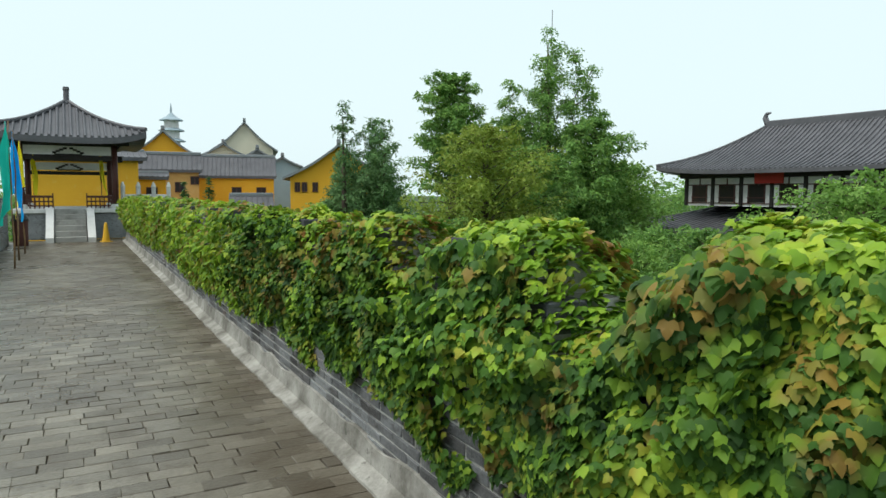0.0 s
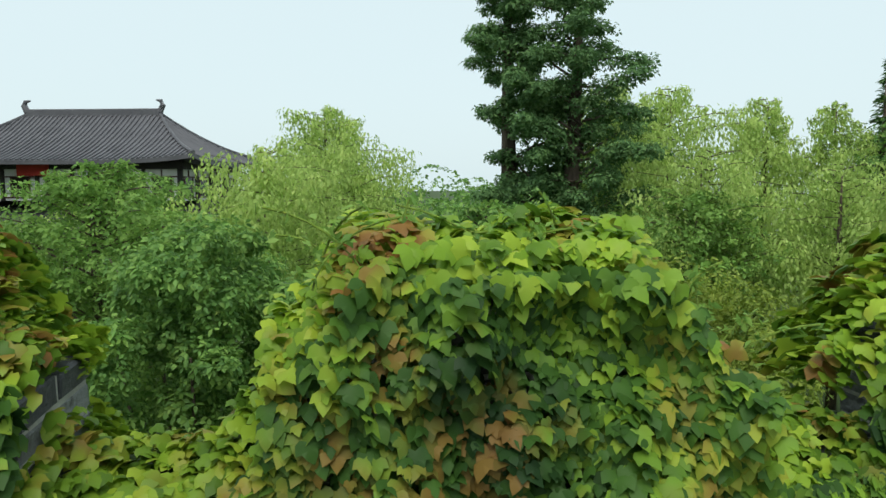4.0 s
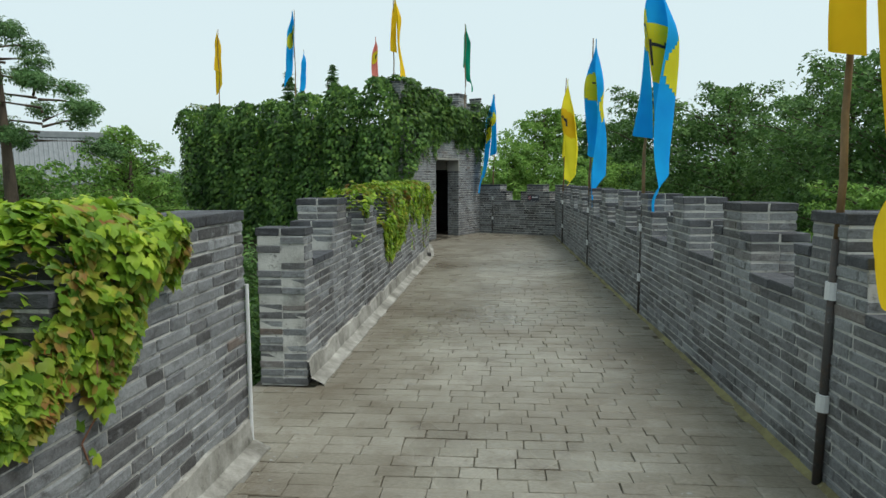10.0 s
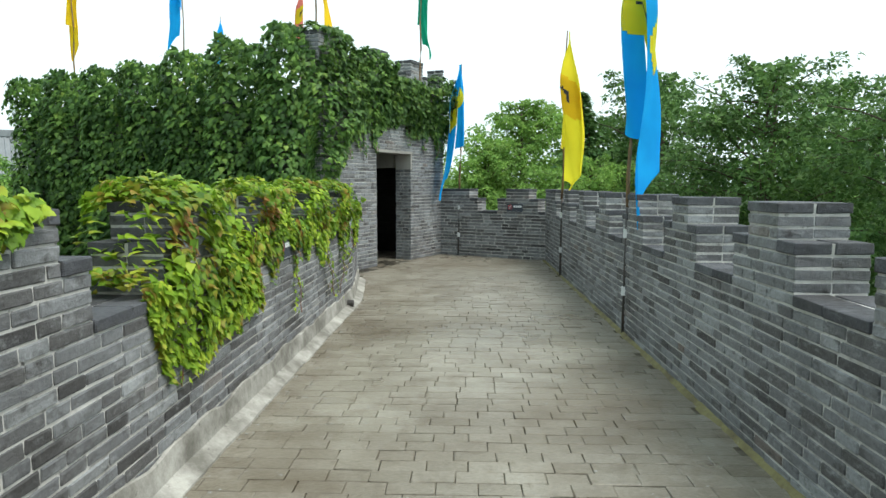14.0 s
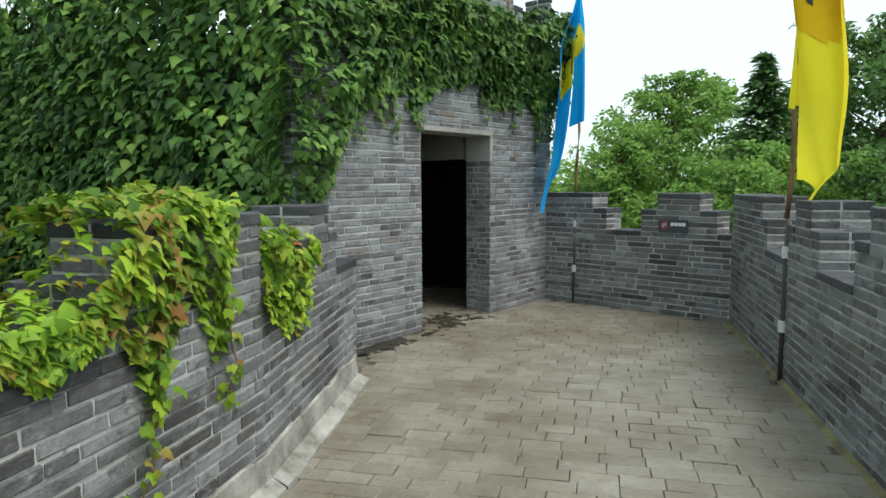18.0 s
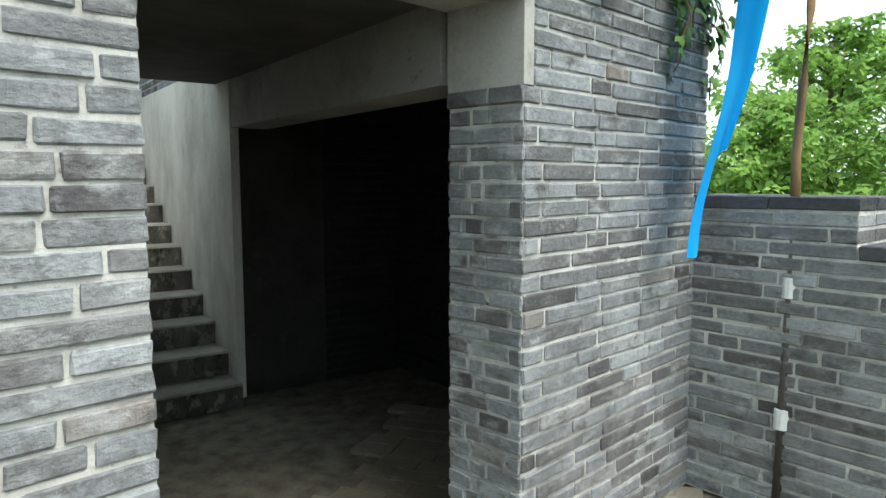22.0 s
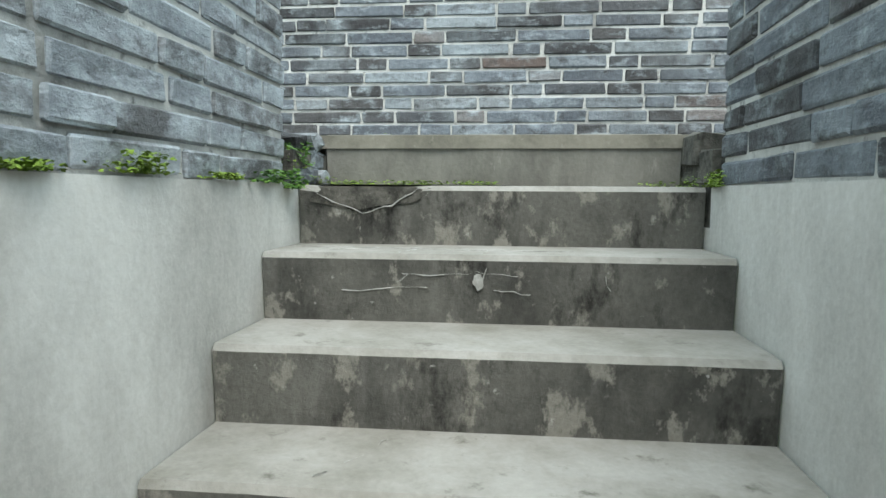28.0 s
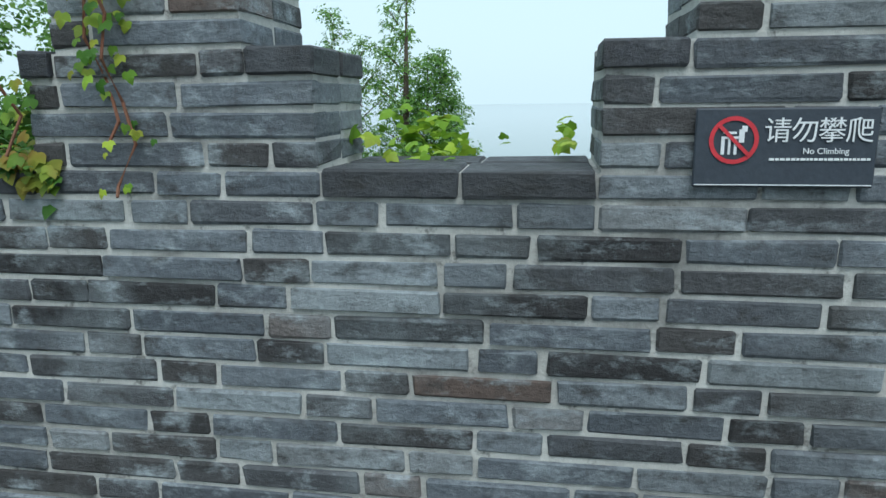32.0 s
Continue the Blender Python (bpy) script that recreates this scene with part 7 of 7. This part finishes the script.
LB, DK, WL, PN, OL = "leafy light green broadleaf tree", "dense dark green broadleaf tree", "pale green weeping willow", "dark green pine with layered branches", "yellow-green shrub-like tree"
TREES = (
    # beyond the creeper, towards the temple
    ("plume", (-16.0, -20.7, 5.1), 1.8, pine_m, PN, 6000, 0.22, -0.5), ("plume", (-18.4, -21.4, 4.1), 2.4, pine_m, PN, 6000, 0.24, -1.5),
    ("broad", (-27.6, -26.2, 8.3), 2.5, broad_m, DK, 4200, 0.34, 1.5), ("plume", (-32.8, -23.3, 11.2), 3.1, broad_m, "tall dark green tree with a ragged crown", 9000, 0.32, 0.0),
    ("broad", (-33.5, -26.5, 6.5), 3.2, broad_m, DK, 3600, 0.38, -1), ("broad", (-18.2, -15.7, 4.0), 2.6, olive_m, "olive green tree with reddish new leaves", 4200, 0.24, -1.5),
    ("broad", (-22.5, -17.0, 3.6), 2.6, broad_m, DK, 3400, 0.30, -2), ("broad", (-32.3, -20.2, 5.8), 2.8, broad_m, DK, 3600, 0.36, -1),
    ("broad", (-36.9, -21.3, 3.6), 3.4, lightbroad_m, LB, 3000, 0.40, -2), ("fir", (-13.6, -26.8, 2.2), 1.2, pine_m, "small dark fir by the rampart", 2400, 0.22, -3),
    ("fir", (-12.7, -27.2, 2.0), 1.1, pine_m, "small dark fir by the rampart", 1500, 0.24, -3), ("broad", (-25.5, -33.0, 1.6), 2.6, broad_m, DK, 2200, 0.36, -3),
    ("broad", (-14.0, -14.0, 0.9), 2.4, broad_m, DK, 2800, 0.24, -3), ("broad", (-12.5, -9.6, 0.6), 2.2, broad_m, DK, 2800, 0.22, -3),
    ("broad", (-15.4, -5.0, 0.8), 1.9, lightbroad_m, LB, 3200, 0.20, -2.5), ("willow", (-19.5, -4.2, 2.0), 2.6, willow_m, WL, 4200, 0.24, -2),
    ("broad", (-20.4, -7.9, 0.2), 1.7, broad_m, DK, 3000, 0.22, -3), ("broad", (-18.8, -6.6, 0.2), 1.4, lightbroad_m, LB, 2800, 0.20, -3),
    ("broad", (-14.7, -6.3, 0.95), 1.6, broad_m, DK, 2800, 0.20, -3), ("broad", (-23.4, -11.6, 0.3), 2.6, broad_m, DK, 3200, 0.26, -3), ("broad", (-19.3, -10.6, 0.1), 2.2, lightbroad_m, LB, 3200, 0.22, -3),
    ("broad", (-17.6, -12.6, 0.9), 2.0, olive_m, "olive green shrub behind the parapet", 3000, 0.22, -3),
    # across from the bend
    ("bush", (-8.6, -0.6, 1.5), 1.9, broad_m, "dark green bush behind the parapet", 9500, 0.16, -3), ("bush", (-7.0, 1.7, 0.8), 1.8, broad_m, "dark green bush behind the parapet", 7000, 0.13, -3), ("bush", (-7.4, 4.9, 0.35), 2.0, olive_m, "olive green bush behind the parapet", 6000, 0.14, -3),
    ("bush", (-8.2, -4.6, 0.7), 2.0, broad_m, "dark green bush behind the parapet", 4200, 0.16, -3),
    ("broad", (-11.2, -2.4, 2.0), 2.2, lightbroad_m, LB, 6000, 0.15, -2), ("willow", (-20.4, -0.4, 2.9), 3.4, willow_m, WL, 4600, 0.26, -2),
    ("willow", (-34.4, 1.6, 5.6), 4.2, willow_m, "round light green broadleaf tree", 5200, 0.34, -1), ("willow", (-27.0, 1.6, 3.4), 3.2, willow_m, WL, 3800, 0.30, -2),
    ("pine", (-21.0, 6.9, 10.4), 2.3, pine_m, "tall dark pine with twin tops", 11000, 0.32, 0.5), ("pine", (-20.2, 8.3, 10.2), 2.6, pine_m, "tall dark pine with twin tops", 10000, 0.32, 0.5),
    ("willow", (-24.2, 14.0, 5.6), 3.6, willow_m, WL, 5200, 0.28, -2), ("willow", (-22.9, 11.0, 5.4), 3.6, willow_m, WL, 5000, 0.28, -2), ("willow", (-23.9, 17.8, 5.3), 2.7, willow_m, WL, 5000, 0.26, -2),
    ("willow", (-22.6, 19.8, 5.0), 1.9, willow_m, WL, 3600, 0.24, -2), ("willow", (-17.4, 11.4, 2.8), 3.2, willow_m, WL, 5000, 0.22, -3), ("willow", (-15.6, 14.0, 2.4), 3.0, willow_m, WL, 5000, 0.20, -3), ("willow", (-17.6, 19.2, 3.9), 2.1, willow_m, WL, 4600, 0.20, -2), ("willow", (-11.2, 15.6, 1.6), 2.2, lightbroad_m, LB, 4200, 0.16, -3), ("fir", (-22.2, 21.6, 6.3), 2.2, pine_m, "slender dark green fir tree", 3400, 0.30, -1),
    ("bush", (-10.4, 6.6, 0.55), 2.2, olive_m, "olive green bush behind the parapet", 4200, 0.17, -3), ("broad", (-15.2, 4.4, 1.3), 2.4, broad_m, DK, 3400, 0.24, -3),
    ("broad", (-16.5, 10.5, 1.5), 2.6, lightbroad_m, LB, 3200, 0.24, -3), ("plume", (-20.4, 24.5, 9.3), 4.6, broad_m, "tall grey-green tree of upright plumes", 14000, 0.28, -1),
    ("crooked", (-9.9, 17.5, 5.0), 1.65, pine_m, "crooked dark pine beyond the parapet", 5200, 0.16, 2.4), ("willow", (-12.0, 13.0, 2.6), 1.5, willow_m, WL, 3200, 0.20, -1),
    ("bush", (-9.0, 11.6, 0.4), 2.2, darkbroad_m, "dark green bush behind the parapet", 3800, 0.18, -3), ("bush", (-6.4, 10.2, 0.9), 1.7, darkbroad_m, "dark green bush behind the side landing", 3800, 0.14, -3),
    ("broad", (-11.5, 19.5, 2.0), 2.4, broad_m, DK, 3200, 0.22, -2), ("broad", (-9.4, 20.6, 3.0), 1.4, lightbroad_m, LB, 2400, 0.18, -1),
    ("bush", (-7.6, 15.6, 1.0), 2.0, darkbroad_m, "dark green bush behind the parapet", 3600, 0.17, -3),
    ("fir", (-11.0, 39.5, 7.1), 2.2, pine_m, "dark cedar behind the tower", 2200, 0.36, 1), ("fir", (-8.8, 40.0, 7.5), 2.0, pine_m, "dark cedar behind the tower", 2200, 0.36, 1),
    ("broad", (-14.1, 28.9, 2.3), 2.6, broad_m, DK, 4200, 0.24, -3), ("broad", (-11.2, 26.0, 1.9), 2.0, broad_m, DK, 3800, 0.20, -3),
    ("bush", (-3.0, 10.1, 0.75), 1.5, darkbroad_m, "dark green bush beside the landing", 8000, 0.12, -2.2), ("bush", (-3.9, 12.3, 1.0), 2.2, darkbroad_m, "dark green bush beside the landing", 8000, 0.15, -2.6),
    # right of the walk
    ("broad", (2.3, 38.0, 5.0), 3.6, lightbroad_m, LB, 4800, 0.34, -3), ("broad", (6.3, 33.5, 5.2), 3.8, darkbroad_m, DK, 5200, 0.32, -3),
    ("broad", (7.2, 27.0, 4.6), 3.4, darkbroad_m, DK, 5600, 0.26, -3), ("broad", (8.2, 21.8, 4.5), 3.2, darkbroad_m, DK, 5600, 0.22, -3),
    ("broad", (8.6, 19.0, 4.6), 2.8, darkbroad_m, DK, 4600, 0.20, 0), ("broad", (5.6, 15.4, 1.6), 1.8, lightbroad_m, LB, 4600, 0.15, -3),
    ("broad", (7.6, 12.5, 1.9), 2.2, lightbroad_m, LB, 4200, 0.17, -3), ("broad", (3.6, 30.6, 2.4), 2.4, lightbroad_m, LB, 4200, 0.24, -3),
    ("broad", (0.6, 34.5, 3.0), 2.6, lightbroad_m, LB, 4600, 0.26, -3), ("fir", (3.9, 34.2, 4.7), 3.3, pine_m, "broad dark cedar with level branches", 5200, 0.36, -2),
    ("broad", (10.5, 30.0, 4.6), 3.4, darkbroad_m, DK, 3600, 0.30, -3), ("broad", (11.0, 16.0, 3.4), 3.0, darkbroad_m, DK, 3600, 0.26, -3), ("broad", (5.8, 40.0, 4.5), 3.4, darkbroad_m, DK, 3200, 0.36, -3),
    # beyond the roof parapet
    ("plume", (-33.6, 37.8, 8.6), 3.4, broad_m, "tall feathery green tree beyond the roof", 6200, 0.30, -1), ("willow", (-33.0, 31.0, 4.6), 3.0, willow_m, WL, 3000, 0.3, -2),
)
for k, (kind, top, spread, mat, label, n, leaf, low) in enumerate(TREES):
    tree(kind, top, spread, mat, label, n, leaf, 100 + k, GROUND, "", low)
# far belts of woods
rng = np.random.RandomState(77)
C, N, T, S = [], [], [], []
for k in range(150):
    b = radians(rng.uniform(-60, 185))
    dist = rng.uniform(52, 110)
    x, y = -math.sin(b) * dist, math.cos(b) * dist + 6
    if 36 < math.degrees(b) < 68:
        continue
    if 14 < math.degrees(b) < 40 and dist < 66 or 85 < math.degrees(b) < 180 and dist < 80:
        dist = rng.uniform(85, 130)
        x, y = -math.sin(b) * dist, math.cos(b) * dist
    h, r = rng.uniform(5.0, 8.0) + (1.0 if dist > 80 else 0), rng.uniform(3.0, 5.5)
    for _ in range(230):
        v = Vector(rng.normal(size=3)).normalized()
        C.append((x + v.x * r, y + v.y * r, GROUND + h * 0.55 + v.z * h * 0.5))
        N.append(v + Vector((0, 0, 0.5)) + Vector(rng.uniform(-0.5, 0.5, 3)))
        T.append(Vector(rng.uniform(-1, 1, 3)))
        S.append(rng.uniform(0.6, 1.3))
tagged(leaves("far_woods", np.array(C), np.array(N), np.array(T), np.array(S), broad_m, None, 2), "far belt of dark green woods", "woods", kind="stuff")


# ---- paving, piece by piece ----
def left_edge(y):
    if y < 8.06:
        return -1.75 + (y + 0.55) * 0.011
    if y < 9.3:
        return -2.7
    if y < 18.5:
        return -1.65
    return -1.625 - (y - 18.5) * 0.127


def on_walk(x, y):
    if x > 1.60 - 0.0065 * (y + 0.95) or x < left_edge(y) + 0.02:
        return False
    p = Vector((x, y, 0))
    if (p - Vector((1.41, 23.38, 0))).dot(Vector((0.502, 0.865, 0))) > 0.0:
        return False
    return True


rng = np.random.RandomState(5)
blocks = []
PL, PW = 0.236, 0.138
y, k = -0.75, 0
while y < 25.2:
    x = -6.0 + (PL / 2 if k % 2 else 0.0) + rng.uniform(-0.02, 0.02)
    while x < 1.7:
        step = PL * (1 + rng.uniform(-0.12, 0.12))
        cx = x + step / 2
        keep = on_walk(cx, y) if y < 20.6 else (on_walk(cx, y) and (Vector((cx, y, 0)) - DOOR).dot(N_DIR) < 3.2 and cx > -4.6)
        if keep:
            blocks.append((cx, y, -0.018 + rng.uniform(-0.003, 0.003), step / 2 - 0.0018, PW / 2 - 0.0018, 0.02, rng.uniform(-0.5, 0.5)))
        x += step
    y += PW
    k += 1
floor = tagged(part("floor", prism([(-2.7, 8.06), (1.6, 8.06), (1.6, 9.3), (-2.7, 9.3)], -0.05, -0.012), joint_m), "walkway of worn grey-brown paving bricks", "floor", kind="structure")
lay(blocks, floor, paving_m, "paving_brick", lambda x, y, z: 3.6 < y < 7.2, 0.0042, 0.0022, 31, "paving", "worn grey-brown paving bricks")
blocks = []
for k in range(int(24.6 / PW)):
    a = 0.1 + k * PW
    base = BEND_L + A_DIR * a
    side = Vector((A_DIR.y, -A_DIR.x, 0)) * -1
    s = (PL / 2 if k % 2 else 0.0)
    while s < 3.35:
        step = PL * (1 + rng.uniform(-0.12, 0.12))
        p = base + side * (s + step / 2)
        blocks.append((p.x, p.y, -0.019 + rng.uniform(-0.003, 0.003), step / 2 - 0.0018, PW / 2 - 0.0018, 0.02, A_YAW - 180 + rng.uniform(-0.5, 0.5)))
        s += step
blocks = [b for b in blocks if (b[1] < -0.82 or b[0] < -1.8) and (Vector((b[0], b[1], 0)) - BEND_R).dot(Vector((-A_DIR.y, A_DIR.x, 0))) < 0.05]
floor_a = tagged(part("floor_pavilion_walk", prism([tuple((BEND_L + A_DIR * 24.6).xy), tuple((BEND_R + A_DIR * 24.6).xy), (1.58, -0.8), (-1.8, -0.8)], -0.05, -0.03), joint_m), "walkway of worn paving bricks towards the pavilion", "floor", kind="structure")
lay(blocks, floor_a, damppaving_m, "paving_brick", lambda x, y, z: -5.2 < y < -2.0, 0.0042, 0.0022, 32, "paving", "worn grey-brown paving bricks")
# roof paving beyond the stair: a row set on end along the top step, then courses
blocks = []
for k in range(9):
    soldier = k == 0
    mid = 21.282 if soldier else 21.282 + 0.125 + 0.063 + (k - 1) * 0.128
    q = 15.2 + (0.125 if k % 2 else 0.0)
    while q < 20.4:
        step = (0.122 if soldier else 0.25) * (1 + rng.uniform(-0.1, 0.1))
        c = sr(mid, q + step / 2)
        if mid < 22.36:
            blocks.append((c.x, c.y, ROOF - 0.02 + rng.uniform(-0.003, 0.003), step / 2 - 0.004, 0.119 if soldier else 0.059, 0.022, S_YAW + rng.uniform(-0.8, 0.8)))
        q += step
for mid in (20.86, 20.988):
    for qa, qb in ((15.2, 17.12), (18.55, 20.4)):
        q = qa
        while q < qb - 0.1:
            step = 0.25 * (1 + rng.uniform(-0.1, 0.1))
            c = sr(mid, q + step / 2)
            blocks.append((c.x, c.y, ROOF - 0.02 + rng.uniform(-0.003, 0.003), step / 2 - 0.004, 0.059, 0.022, S_YAW + rng.uniform(-0.8, 0.8)))
            q += step
roof_floor = tagged(part("floor_roof", prism(quad([sr(21.12, 15.2), sr(21.12, 20.5), sr(22.36, 20.5), sr(22.36, 15.2)]), 2.43, ROOF - 0.003), sand_m), "grey brick paving of the tower roof", "floor", kind="structure")
lay(blocks, roof_floor, roofpave_m, "paving_brick", lambda x, y, z: True, 0.005, 0.003, 33, "paving", "grey roof paving bricks")

# pale litter and droppings on the walk
rng = np.random.RandomState(91)
C, N, T, S = [], [], [], []
for k in range(330):
    y = rng.uniform(1.0, 21.5)
    e = rng.rand() ** 2.2 * 1.1
    x = (left_edge(y) + 0.14 + e) if rng.rand() < 0.6 else (1.5 - 0.0066 * y - e)
    for _ in range(rng.randint(1, 4)):
        C.append((x + rng.normal() * 0.02, y + rng.normal() * 0.02, 0.006))
        N.append((rng.uniform(-0.15, 0.15), rng.uniform(-0.15, 0.15), 1))
        T.append((rng.uniform(-1, 1), rng.uniform(-1, 1), 0))
        S.append(rng.uniform(0.008, 0.026))
tagged(leaves("litter", np.array(C), np.array(N), np.array(T), np.array(S), lime_m, None, 3), "pale scraps and dried leaves on the paving", "litter", kind="stuff")

# damp dark silt along the tower's foot and across its threshold
silt_m = stained("wet_black_silt", (0.030, 0.028, 0.022), (0.055, 0.050, 0.038), (0.09, 0.08, 0.06), 0.45, 0.7, 7, None, 0.35, 0.9)
rng = np.random.RandomState(17)
C, N, T, S = [], [], [], []
for k in range(900):
    u = rng.uniform(-2.9, -0.05)
    near = -1.3 < u
    v = -abs(rng.normal()) * (0.11 if not near else 0.10) - 0.01 + (rng.uniform(0.0, 0.5) if near else 0)
    p = uv(u, v)
    if noise.noise((u * 3.0, v * 5.0, 4.0)) < -0.12:
        continue
    C.append((p.x, p.y, 0.005 + rng.uniform(0, 0.004)))
    N.append((rng.uniform(-0.1, 0.1), rng.uniform(-0.1, 0.1), 1))
    T.append((rng.uniform(-1, 1), rng.uniform(-1, 1), 0))
    S.append(rng.uniform(0.03, 0.10))
tagged(leaves("wet_silt", np.array(C), np.array(N), np.array(T), np.array(S), silt_m, None, 3), "wet black silt and leaf mush by the tower doorway", "silt", kind="stuff")
